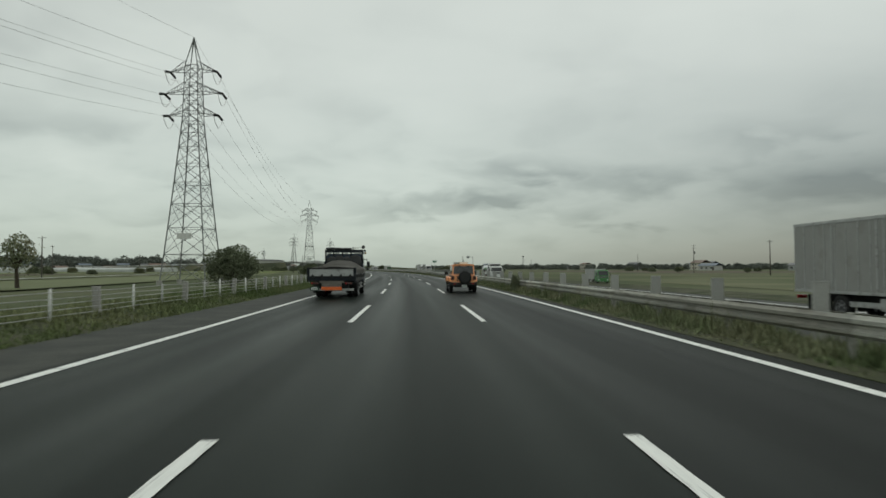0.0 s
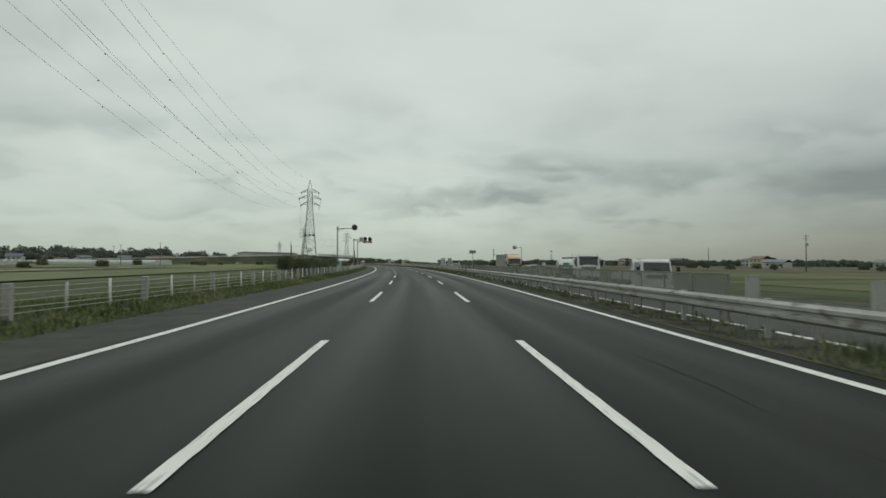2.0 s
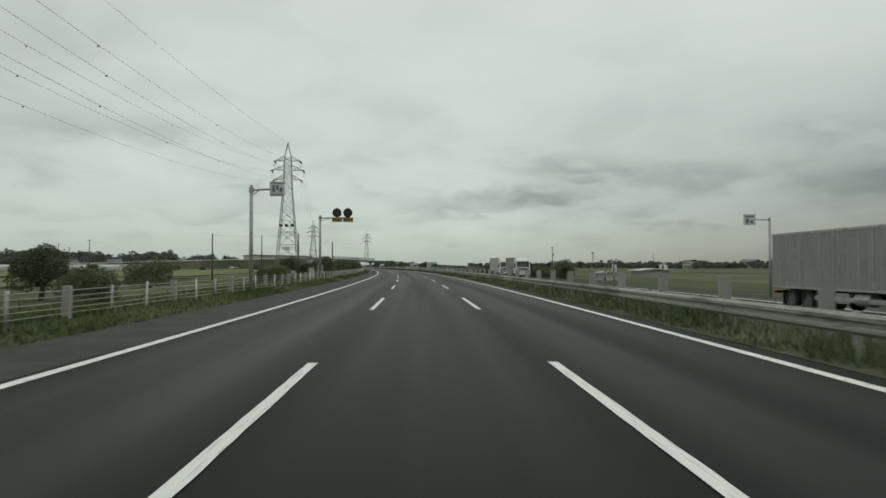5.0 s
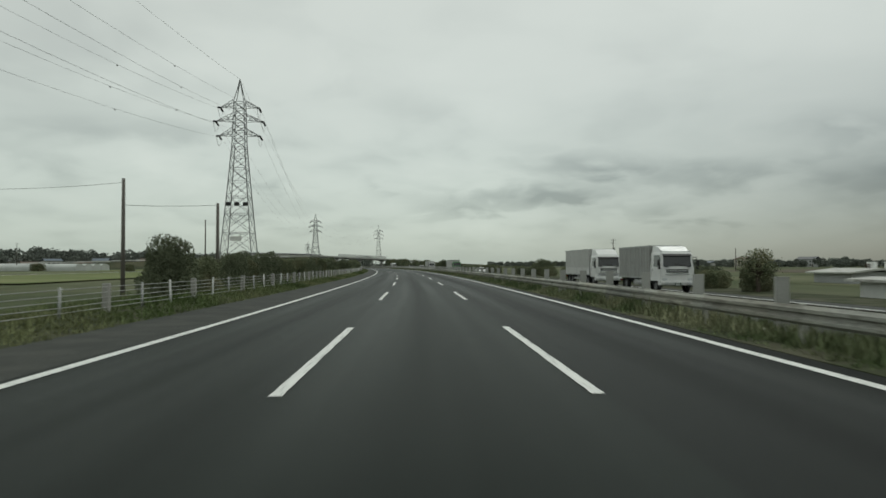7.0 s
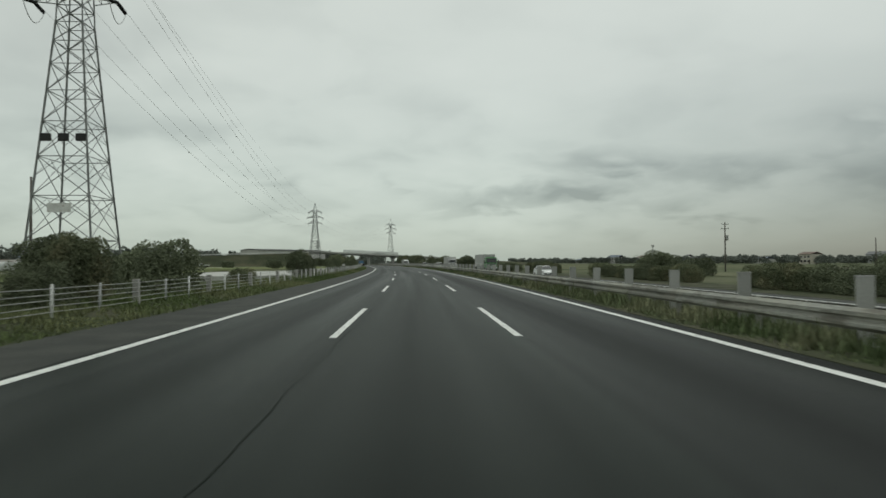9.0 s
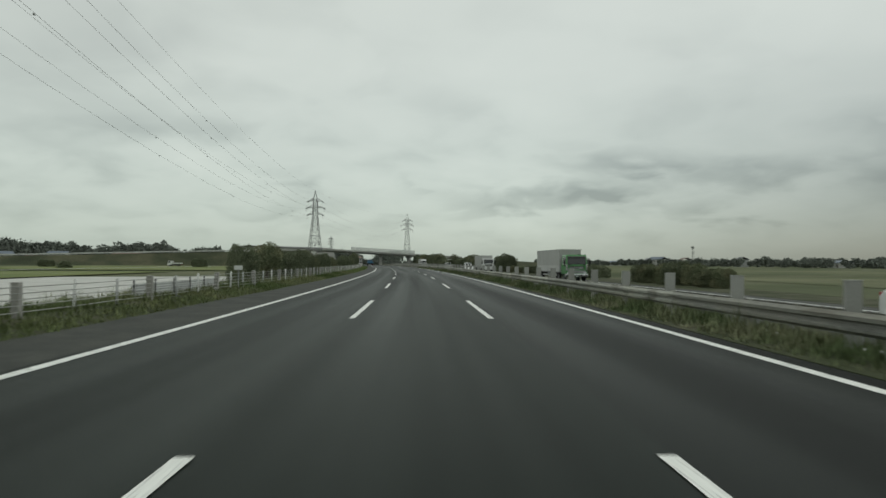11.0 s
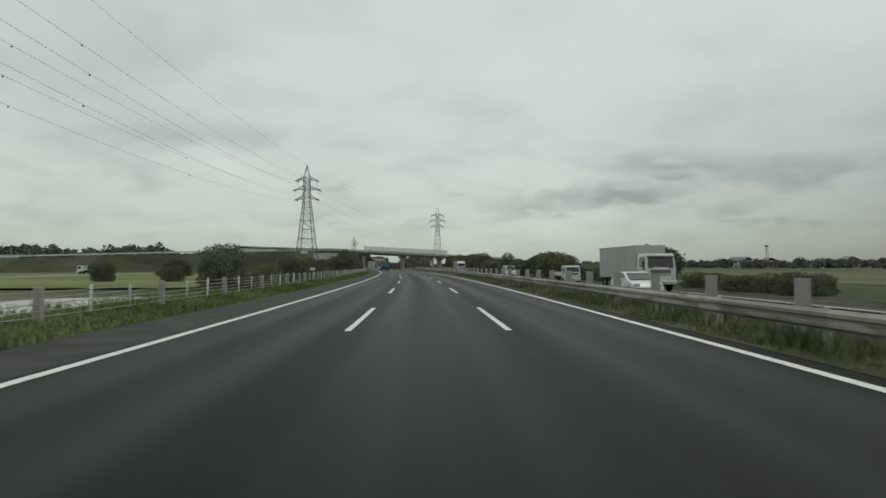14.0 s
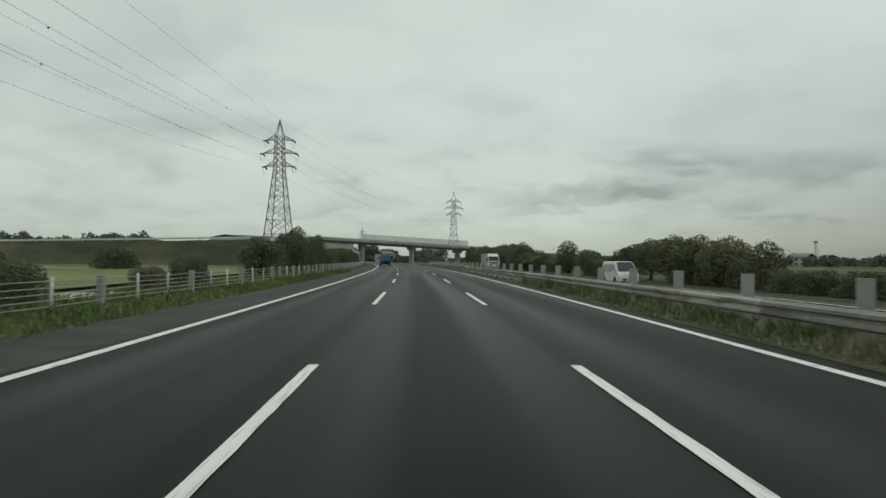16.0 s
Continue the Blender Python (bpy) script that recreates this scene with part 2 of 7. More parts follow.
BLACK = surface("black_plastic", (0.0195, 0.0205, 0.020), 0.6, vary=0.15, scale=3, fine=40, spec=0.4)
RUBBER = surface("tyre_rubber", (0.0185, 0.019, 0.0185), 0.85, vary=0.2, scale=6, fine=60, bump=0.2, spec=0.3)
GLASS_DARK = surface("dark_glass", (0.018, 0.022, 0.024), 0.08, vary=0.1, scale=1, fine=5, spec=0.7)
# pale tint paints in the sky that would show through; the cab behind is solid
GLASS_SKY_TINT = surface("sky_tinted_side_glass", (0.13, 0.15, 0.148), 0.12, vary=0.2, scale=1.5, fine=5, spec=0.6)
SCREEN = surface("antiglare_screen", (0.19, 0.20, 0.175), 0.8, vary=0.1, scale=0.7, fine=90, bump=0.3)
ROOF_GREY = surface("grey_roof_tiles", (0.12, 0.125, 0.13), 0.6, vary=0.2, scale=0.8, fine=6)
ROOF_BLUE = surface("blue_grey_roof_tiles", (0.10, 0.13, 0.17), 0.55, vary=0.2, scale=0.8, fine=6)
ROOF_BROWN = surface("brown_roof_tiles", (0.15, 0.10, 0.075), 0.65, vary=0.2, scale=0.8, fine=6)
ROOF_DARK = surface("dark_sheet_roof", (0.045, 0.047, 0.048), 0.6, vary=0.15, scale=0.3, fine=4)
WALL_CREAM = surface("cream_render", (0.52, 0.49, 0.42), 0.85, vary=0.12, scale=0.6, fine=8)
WALL_GREY = surface("grey_cladding", (0.36, 0.37, 0.37), 0.7, vary=0.12, scale=0.6, fine=8)


def veil(name, color, clear):
    """A thin see-through sheet: part plain plastic, part open mesh."""
    m = surface(name, color, 0.5, vary=0.1, scale=1.0, fine=12)
    n, l = m.node_tree.nodes, m.node_tree.links
    mix, through_ = n.new("ShaderNodeMixShader"), n.new("ShaderNodeBsdfTransparent")
    mix.inputs[0].default_value = clear
    l.new(n["Principled BSDF"].outputs[0], mix.inputs[1])
    l.new(through_.outputs[0], mix.inputs[2])
    l.new(mix.outputs[0], n["Material Output"].inputs[0])
    return m


DIRT = surface("dark_dry_soil", (0.05, 0.052, 0.043), 0.95, vary=0.35, scale=1.2, fine=20, tint=(0.075, 0.075, 0.06), bump=0.5, spec=0.1)
SCREEN_MESH = veil("open_antiglare_mesh", (0.21, 0.225, 0.20), 0.5)
VEIL = veil("translucent_screen", (0.55, 0.57, 0.55), 0.6)
ORANGE = surface("orange_car_paint", (0.98, 0.42, 0.185), 0.32, vary=0.06, scale=1.5, fine=20, coat=0.5)
ORANGE_GLOW = surface("orange_reflective_sheet", (0.85, 0.16, 0.03), 0.45, vary=0.15, scale=4, fine=30, wear=(0.45, 0.16, 0.07))
NAVY = surface("dark_blue_lorry_paint", (0.0150, 0.0413, 0.0863), 0.4, vary=0.18, scale=1.6, fine=20, wear=(0.035, 0.045, 0.06), coat=0.2)
BLACK_BLUE = surface("sooty_blue_steel", (0.011, 0.0155, 0.021), 0.65, vary=0.25, scale=2, fine=20, wear=(0.028, 0.03, 0.032), spec=0.3)
ALUMINIUM = surface("dull_aluminium", (0.42, 0.43, 0.425), 0.45, metal=0.45, vary=0.14, scale=1.8, fine=24, wear=(0.24, 0.235, 0.22), stretch=(1, 1, 2))
ALLOY = surface("grey_wheel_alloy", (0.20, 0.205, 0.21), 0.42, metal=0.6, vary=0.15, scale=5, fine=30)
STAINLESS = surface("stainless_tank", (0.50, 0.51, 0.51), 0.22, metal=0.9, vary=0.1, scale=0.8, fine=10)
TARP = surface("grey_tarpaulin", (0.132, 0.128, 0.112), 0.75, vary=0.25, scale=1.6, fine=18, bump=0.25, wear=(0.165, 0.155, 0.138))
TARP_DARK = surface("dark_rolled_sheet", (0.03, 0.031, 0.032), 0.7, vary=0.2, scale=3, fine=20)
BEIGE = surface("dirty_beige_board", (0.17, 0.155, 0.135), 0.8, vary=0.25, scale=3, fine=22, wear=(0.09, 0.08, 0.07))
WHITE_PAINT = surface("white_vehicle_paint", (0.68, 0.69, 0.68), 0.35, vary=0.08, scale=1.2, fine=14, coat=0.3)
GREY_PAINT = surface("grey_vehicle_paint", (0.30, 0.31, 0.31), 0.4, vary=0.1, scale=1.2, fine=14)
GREEN_PAINT = surface("green_vehicle_paint", (0.045, 0.22, 0.055), 0.35, vary=0.1, scale=1.2, fine=14, coat=0.3)
GREEN_DARK = surface("dark_green_vehicle_paint", (0.02, 0.085, 0.045), 0.4, vary=0.1, scale=1.2, fine=14)
PEACH = surface("pale_orange_vehicle_paint", (0.62, 0.42, 0.27), 0.4, vary=0.1, scale=1.2, fine=14)
BLUE_PAINT = surface("blue_vehicle_paint", (0.05, 0.17, 0.30), 0.4, vary=0.1, scale=1.2, fine=14)
PALE_BLUE = surface("light_blue_vehicle_paint", (0.11, 0.20, 0.30), 0.45, vary=0.12, scale=1.2, fine=14)
GREEN_SHEET = surface("green_sheet", (0.05, 0.09, 0.055), 0.7, vary=0.2, scale=2, fine=18)
BOX_GREY = surface("grey_cargo_box", (0.27, 0.275, 0.26), 0.55, vary=0.1, scale=0.6, fine=10, wear=(0.22, 0.22, 0.2))
BOX_PALE = surface("silver_cargo_box", (0.42, 0.425, 0.41), 0.45, metal=0.2, vary=0.1, scale=0.5, fine=10, wear=(0.36, 0.36, 0.34))
BOX_LIGHT = surface("pale_side_panels", (0.52, 0.525, 0.51), 0.5, vary=0.08, scale=0.6, fine=10)
LENS_RED = surface("red_lens", (0.28, 0.02, 0.02), 0.25, vary=0.1, scale=4, fine=30)
LENS_DIM = surface("dim_lens", (0.10, 0.035, 0.03), 0.25, vary=0.1, scale=4, fine=30)
GLASS_CLEAR = surface("lamp_glass", (0.55, 0.57, 0.58), 0.12, vary=0.1, scale=6, fine=30, spec=0.7)
PLATE_WHITE = surface("white_plate", (0.66, 0.67, 0.65), 0.5, vary=0.06, scale=6, fine=40)
PLATE_GREEN = surface("dark_green_plate", (0.015, 0.05, 0.03), 0.5, vary=0.1, scale=6, fine=40)
INK_GREEN = surface("green_plate_ink", (0.03, 0.10, 0.06), 0.5, vary=0.1, scale=6, fine=40)
SIGN_GREEN = surface("green_sign_sheet", (0.018, 0.20, 0.10), 0.4, vary=0.08, scale=3, fine=30)
SIGN_YELLOW = surface("amber_sign_panel", (0.42, 0.26, 0.05), 0.5, vary=0.12, scale=4, fine=30)
SIGN_WHITE = surface("white_sign_sheet", (0.62, 0.63, 0.61), 0.45, vary=0.08, scale=3, fine=30)
SIGN_BLUE = surface("grey_blue_sign_ink", (0.16, 0.19, 0.21), 0.5, vary=0.08, scale=3, fine=30)
WOOD_POLE = surface("weathered_pole", (0.13, 0.12, 0.105), 0.85, vary=0.2, scale=1.5, fine=14, stretch=(1, 1, 0.2))
LENS_UNLIT = surface("unlit_signal_lens", (0.021, 0.016, 0.015), 0.4, vary=0.15, scale=8, fine=60)
GREY_DARK = surface("dull_grey_steel", (0.14, 0.142, 0.14), 0.55, metal=0.3, vary=0.2, scale=2, fine=25)
RAIL = surface("weathered_rail_steel", (0.37, 0.375, 0.35), 0.6, metal=0.25, vary=0.25, scale=0.9, fine=16, wear=(0.16, 0.14, 0.11), stretch=(1, 1, 2.5))
RAIL_OLD = surface("old_stained_rail_steel", (0.33, 0.335, 0.30), 0.75, metal=0.08, vary=0.35, scale=0.8, fine=10, tint=(0.255, 0.25, 0.212), wear=(0.12, 0.113, 0.09), stretch=(1, 0.45, 3), per_object=0.3)
# ---------------------------------------------------------------- mesh helpers
def empty(name, m=None, **tags):
    ob = new(name)
    ob.empty_display_size = 0.3
    if m is not None:
        ob.matrix_basis = m
    return tagged(ob, **tags)


def mesh_of(bm, name, material, smooth=False):
    me = bpy.data.meshes.new(name)
    bm.to_mesh(me)
    bm.free()
    me.materials.append(material)
    if smooth:
        me.polygons.foreach_set("use_smooth", [True] * len(me.polygons))
    return me


def part(name, bm, material, parent=None, label="", smooth=False, m=None):
    """Links a bmesh as one mesh object under a thing or under a part."""
    ob = new(name, bm if isinstance(bm, bpy.types.Mesh) else mesh_of(bm, name, material, smooth))
    if parent:
        ob.parent = parent
    if m is not None:
        ob.matrix_basis = m
    return tagged(ob, label=label)


def box(bm, x0, x1, y0, y1, z0, z1, m=None, bevel=0.0):
    r = bmesh.ops.create_cube(bm, size=1.0, matrix=Matrix.Translation(((x0 + x1) / 2, (y0 + y1) / 2, (z0 + z1) / 2)) @ Matrix.Diagonal((x1 - x0, y1 - y0, z1 - z0, 1)))
    vs = r["verts"]
    if bevel:
        es = list({e for v in vs for e in v.link_edges})
        vs = list({v for f in bmesh.ops.bevel(bm, geom=es, offset=bevel, segments=2, affect="EDGES", profile=0.5)["faces"] for v in f.verts} | {v for v in vs if v.is_valid})
    if m is not None:
        bmesh.ops.transform(bm, matrix=m, verts=[v for v in vs if v.is_valid])
    return bm


def boxed(*dims, m=None, bevel=0.0):
    return box(bmesh.new(), *dims, m=m, bevel=bevel)


def rod(bm, a, b, r, r2=None, sides=8, caps=True):
    """A round or angular bar from a to b."""
    a, b = Vector(a), Vector(b)
    q = (b - a).to_track_quat("Z", "Y").to_matrix().to_4x4()
    bmesh.ops.create_cone(bm, cap_ends=caps, segments=sides, radius1=r, radius2=r if r2 is None else r2, depth=(b - a).length,
                          matrix=Matrix.Translation((a + b) / 2) @ q)
    return bm


def prism(bm, outline, x0, x1, bevel=0.0):
    """A shape drawn in y, z and drawn out along x."""
    lo = [bm.verts.new((x0, y, z)) for y, z in outline]
    hi = [bm.verts.new((x1, y, z)) for y, z in outline]
    n = len(outline)
    fs = [bm.faces.new(lo), bm.faces.new(list(reversed(hi)))]
    for i in range(n):
        fs.append(bm.faces.new((lo[(i + 1) % n], lo[i], hi[i], hi[(i + 1) % n])))
    bmesh.ops.recalc_face_normals(bm, faces=fs)
    if bevel:
        es = list({e for v in lo + hi for e in v.link_edges})
        bmesh.ops.bevel(bm, geom=es, offset=bevel, segments=2, affect="EDGES", profile=0.5)
    return bm


def loft(bm, sections, closed=True):
    """A skin over cross-sections with the same number of points each; closed: the ends are shut."""
    rings = [[bm.verts.new(p) for p in s] for s in sections]
    n = len(rings[0])
    fs = []
    for a, b in zip(rings, rings[1:]):
        for i in range(n):
            fs.append(bm.faces.new((a[i], a[(i + 1) % n], b[(i + 1) % n], b[i])))
    if closed:
        fs += [bm.faces.new(list(reversed(rings[0]))), bm.faces.new(rings[-1])]
    bmesh.ops.recalc_face_normals(bm, faces=fs)
    return bm


def band(s0, s1, off0, off1, z, step=10.0, thick=0.0):
    """A strip that follows the road's bend; off0, off1 and z are numbers or functions of s."""
    f = lambda v, s: v(s) if callable(v) else v
    bm = bmesh.new()
    n = max(2, int((s1 - s0) / step) + 1)
    rows = []
    for i in range(n + 1):
        s = s0 + (s1 - s0) * i / n
        zz = f(z, s)
        row = [bm.verts.new(at(s, f(off0, s), zz)), bm.verts.new(at(s, f(off1, s), zz))]
        if thick:
            row += [bm.verts.new(at(s, f(off1, s), zz - thick)), bm.verts.new(at(s, f(off0, s), zz - thick))]
        rows.append(row)
    for a, b in zip(rows, rows[1:]):
        k = len(a)
        if thick:
            for i in range(4):
                bm.faces.new((a[i], a[(i + 1) % 4], b[(i + 1) % 4], b[i]))
        else:
            bm.faces.new((a[0], a[1], b[1], b[0]))
    if thick:
        bm.faces.new(rows[0])
        bm.faces.new(rows[-1])
    bmesh.ops.recalc_face_normals(bm, faces=bm.faces[:])
    return bm


def setting(name, bm, material, label, category, smooth=False):
    return tagged(part(name, bm, material, None, label, smooth), category=category, kind="structure")


def lathe(bm, profile, sides=28, axis="x"):
    """Turns a profile of (along the axle, radius) round the x axis."""
    rings = []
    for i in range(sides):
        a = 2 * math.pi * i / sides
        rings.append([bm.verts.new((x, r * math.cos(a), r * math.sin(a))) for x, r in profile])
    fs = []
    for i in range(sides):
        a, b = rings[i], rings[(i + 1) % sides]
        for j in range(len(profile) - 1):
            fs.append(bm.faces.new((a[j], a[j + 1], b[j + 1], b[j])))
    bmesh.ops.recalc_face_normals(bm, faces=fs)
    return bm


# ---------------------------------------------------------------- ground, carriageways and their lines
GROUND_Z = -0.35


def opp_z(off):
    """The opposite carriageway falls gently outwards."""
    return -0.13 - 0.031 * max(0.0, off - 7.9)


BANK = ([-17.0, -14.0, -12.0, -9.8, -8.8, -8.2, -7.48], [-0.37, -0.2, 0.03, 0.15, 0.2, 0.1, -0.02])     # the verge's section: off, z


def ground_height(off):
    """The land's height beside the road: a low bank under the fence, fields below it."""
    if off < -7.48:
        return float(np.interp(off, *BANK)) if off > -17.0 else GROUND_Z
    if off < 6.0:
        return -0.06
    return max(-0.55, opp_z(off) - 0.06)


bm = bmesh.new()
OFFS = [-3000, -1500, -700, -300, -120, -60, -30, -17.3, -12, -8.3, -7.4, 0, 6, 7.9, 14, 21.4, 22.5, 27, 35.5, 60, 120, 300, 700, 1400, 1900]
ROWS_S = [-1500, -700, -300] + [-150 + 25 * i for i in range(44)] + [1100, 1500, 2200, 3200]
grid = [[bm.verts.new(at(s, o, ground_height(o) - (0.12 if o < -7 else 0.0))) for o in OFFS] for s in ROWS_S]
for a, b in zip(grid, grid[1:]):
    for i in range(len(OFFS) - 1):
        bm.faces.new((a[i], a[i + 1], b[i + 1], b[i]))
setting("ground", bm, FIELD, "flat farmland of grass and soil around the expressway", "ground")



def slab(s0, s1, section, step=10.0):
    """A body of constant section (off, z) that follows the road's bend."""
    n = int((s1 - s0) / step)
    return loft(bmesh.new(), [[at(s0 + (s1 - s0) * i / n, o, z) for o, z in section] for i in range(n + 1)])


S0, S1 = -60, 1500
LEFT_EDGE, RIGHT_EDGE = -7.5, 6.0
OPP_IN, OPP_OUT = 7.95, 21.2
setting("road", band(S0, S1, LEFT_EDGE, RIGHT_EDGE, 0.0, 10, 0.05), ASPHALT, "dark grey asphalt expressway carriageway with three lanes", "road")
setting("road_shoulder", band(S0, S1, LEFT_EDGE - 0.02, -5.45, 0.004, 10), ASPHALT_OLD, "paler worn asphalt hard shoulder", "road")
setting("opposite_road", slab(S0, S1, [(OPP_IN, opp_z(OPP_IN)), (OPP_OUT, opp_z(OPP_OUT)), (OPP_OUT, opp_z(OPP_OUT) - 0.05), (OPP_IN, opp_z(OPP_IN) - 0.05)]), ASPHALT_OLD, "grey asphalt of the opposite carriageway", "road")
road = bpy.data.objects["road"]
for ob in (road, bpy.data.objects["opposite_road"], bpy.data.objects["road_shoulder"]):
    uv = ob.data.uv_layers.new(name="lanes")
    for loop in ob.data.loops:
        v = ob.data.vertices[loop.vertex_index].co
        s_, o_ = off_of(v.x, v.y)
        uv.data[loop.index].uv = (o_, s_)
opposite = bpy.data.objects["opposite_road"]
for name, off, owner in (("edge_line", -5.22, road), ("edge_line", 5.22, road), ("edge_line", OPP_IN + 0.35, opposite), ("edge_line", OPP_OUT - 2.6, opposite)):
    part(name, band(S0, S1, off - 0.1, off + 0.1, 0.008 if owner is road else opp_z(off) + 0.012, 10), LINE, owner, "continuous white painted edge line")


for a_, b_, o_, o2, hw in ((240, 268, -1.62, -1.58, 0.009), (206, 226, 2.06, 2.1, 0.007), (60, 130, 3.4, 3.4, 0.009), (31, 40.5, 1.62, 2.45, 0.014)):
    def crack(s, side, a_=a_, b_=b_, o_=o_, o2=o2, hw=hw):
        f = (s - a_) / (b_ - a_)
        return o_ + (o2 - o_) * f + 0.03 * math.sin(s * 1.3) + 0.015 * math.sin(s * 3.1) + side * hw * (0.6 + 0.4 * math.sin(s * 0.9))
    part("joint_seal", band(a_, b_, lambda s: crack(s, -1), lambda s: crack(s, 1), 0.005, 0.5), SEAL, road, "thin dark sealed paving joint")


def dash_mesh(seed):
    """One painted lane dash, 8 m long, with a slightly ragged edge."""
    r = random.Random(seed)
    b = bmesh.new()
    n = 24
    rows = [[b.verts.new((sx * (0.075 + r.uniform(-0.006, 0.006)), 8.0 * i / n + 30.0 * seed, 0.0)) for sx in (-1, 1)] for i in range(n + 1)]
    for p, q in zip(rows, rows[1:]):
        b.faces.new((p[0], p[1], q[1], q[0]))
    return mesh_of(b, "lane_dash", DASH)


DASHES = [dash_mesh(i) for i in range(4)]
for k in range(-2, 60):
    for off in (-1.8, 1.8):
        p = on_road(20 * k + 4, off, 0.009)
        part("lane_dash", DASHES[k % 4], None, road, m=p @ Matrix.Translation((0, -4 - 30.0 * (k % 4), 0)))
for k in range(-2, 40):
    for off in (OPP_IN + 3.8, OPP_IN + 7.2):
        part("lane_dash", DASHES[k % 4], None, opposite, m=on_road(20 * k + 9, off, opp_z(off) + 0.012) @ Matrix.Translation((0, -4 - 30.0 * (k % 4), 0)))

# grassy verge and median
setting("verge", slab(S0, 900, list(zip(*BANK)) + [(-7.48, -0.6), (-17.0, -0.6)]), GRASS_BED, "rough grass bank beside the hard shoulder", "verge")
setting("far_verge", slab(S0, 900, [(OPP_OUT, opp_z(OPP_OUT) + 0.01), (26, -0.5), (26, -0.7), (OPP_OUT, -0.7)]), GRASS_BED, "grass verge beyond the opposite carriageway", "verge")
setting("median_soil", band(64, 136, RIGHT_EDGE - 0.1, 7.28, lambda s: 0.017, 4), DIRT, "dark bare soil strip of the median", "median")
setting("median", slab(S0, 900, [(RIGHT_EDGE - 0.25, 0.012), (7.3, 0.012), (OPP_IN + 0.02, -0.12), (OPP_IN + 0.02, -0.45), (RIGHT_EDGE - 0.25, -0.45)]), GRASS_BED, "weedy grass median between the carriageways", "median")
# ---------------------------------------------------------------- steel crash barriers, anti-glare boards, cable fence
def beam_section():
    """The waved section of a crash-barrier beam, seen along the road: (aside, up)."""
    pts = [(0.0, 0.0), (0.035, 0.03), (0.08, 0.06), (0.08, 0.11), (0.02, 0.15), (0.02, 0.19), (0.08, 0.23), (0.08, 0.29), (0.035, 0.32), (0.0, 0.35)]
    return pts + [(x - 0.012, z) for x, z in reversed(pts)]


def barrier(s0, s1, off, side, top=0.74, step=4.0, label="", steel=RAIL):
    """A run of crash barrier: one beam length and one post every step metres. side: the way that it faces."""
    rail = empty("crash_barrier", on_road(s0, off, 0.0), label=label, category="crash barrier", group="median crash barriers")
    inv = rail.matrix_basis.inverted()
    sec = beam_section()
    s = s0
    post = mesh_of(boxed(-0.05, 0.05, -0.06, 0.06, -0.1, top + 0.02, bevel=0.012), "post", steel)
    while s < s1 - 0.1:
        e = min(s + step, s1)
        bm = bmesh.new()
        rings = []
        for q in (s, (s + e) / 2, e + 0.06):
            rings.append([inv @ at(q, off + side * (0.11 + x), top - 0.35 + z) for x, z in sec])
        loft(bm, rings)
        part("beam", bm, steel, rail)
        part("post", post, None, rail, m=inv @ on_road(s + 0.3, off, 0.0))
        s += step
    return rail


for a, b, steel in ((-40, 64, RAIL_OLD), (64, 132, RAIL), (132, 292, RAIL_OLD), (292, 452, RAIL_OLD), (452, 640, RAIL_OLD)):
    worn = "galvanised" if steel is RAIL else "old stained"
    barrier(a, b, 6.72, -1, 0.77 if steel is RAIL else 0.72, label=worn + " steel crash barrier on posts in the grass median", steel=steel)
    barrier(a, b, 7.7, 1, 0.66 if steel is RAIL else 0.62, label=worn + " steel crash barrier facing the opposite carriageway", steel=steel)

board_me = mesh_of(boxed(-0.14, 0.14, -0.05, 0.05, 0.0, 1.18, bevel=0.012), "panel", BOARD_GREY)
cap_me = mesh_of(boxed(-0.146, 0.146, -0.056, 0.056, 1.18, 1.195, bevel=0.006), "cap", BOARD_GREY)
for k in range(158):
    s = -30.1 + 4.0 * k
    if 71 < s < 130:
        continue
    t = empty("anti_glare_board", on_road(s, 7.25, 0.0, random.uniform(-3, 3)), label="upright grey anti-glare board standing in the grass median", category="road barrier", group="anti-glare boards along the median")
    part("panel", board_me, None, t)
    part("cap", cap_me, None, t)

# a run of continuous anti-glare screen in place of the boards
screen = empty("anti_glare_screen", on_road(71, 7.25), label="continuous grey-green anti-glare screen on the median", category="road barrier")
inv = screen.matrix_basis.inverted()
screen_me = mesh_of(boxed(-0.012, 0.012, 0.03, 1.97, 0.42, 1.2), "panel", SCREEN_MESH)
frame_bm = boxed(-0.025, 0.025, 0.0, 2.0, 1.19, 1.23)
box(frame_bm, -0.025, 0.025, 0.0, 2.0, 0.40, 0.43)
box(frame_bm, -0.02, 0.02, -0.02, 0.02, -0.1, 1.23)
frame_me = mesh_of(frame_bm, "frame", SCREEN)
for k in range(30):
    part("panel", screen_me, None, screen, m=inv @ on_road(71 + 2 * k, 7.25))
    part("frame", frame_me, None, screen, m=inv @ on_road(71 + 2 * k, 7.25))

# fence along the verge: stout grey posts, white posts between them, five cables
FENCE_OFF, FENCE_Z = -8.8, 0.18
post_me = mesh_of(rod(bmesh.new(), (0, 0, -0.3), (0, 0, 0.8), 0.036, sides=10), "post", WHITE_STEEL, True)
stout_me = mesh_of(boxed(-0.09, 0.09, -0.09, 0.09, -0.3, 0.8, bevel=0.02), "post", CONCRETE)
plain_me = mesh_of(rod(bmesh.new(), (0, 0, -0.3), (0, 0, 0.76), 0.038, sides=8), "post", ZINC, True)
BAY = 7.03


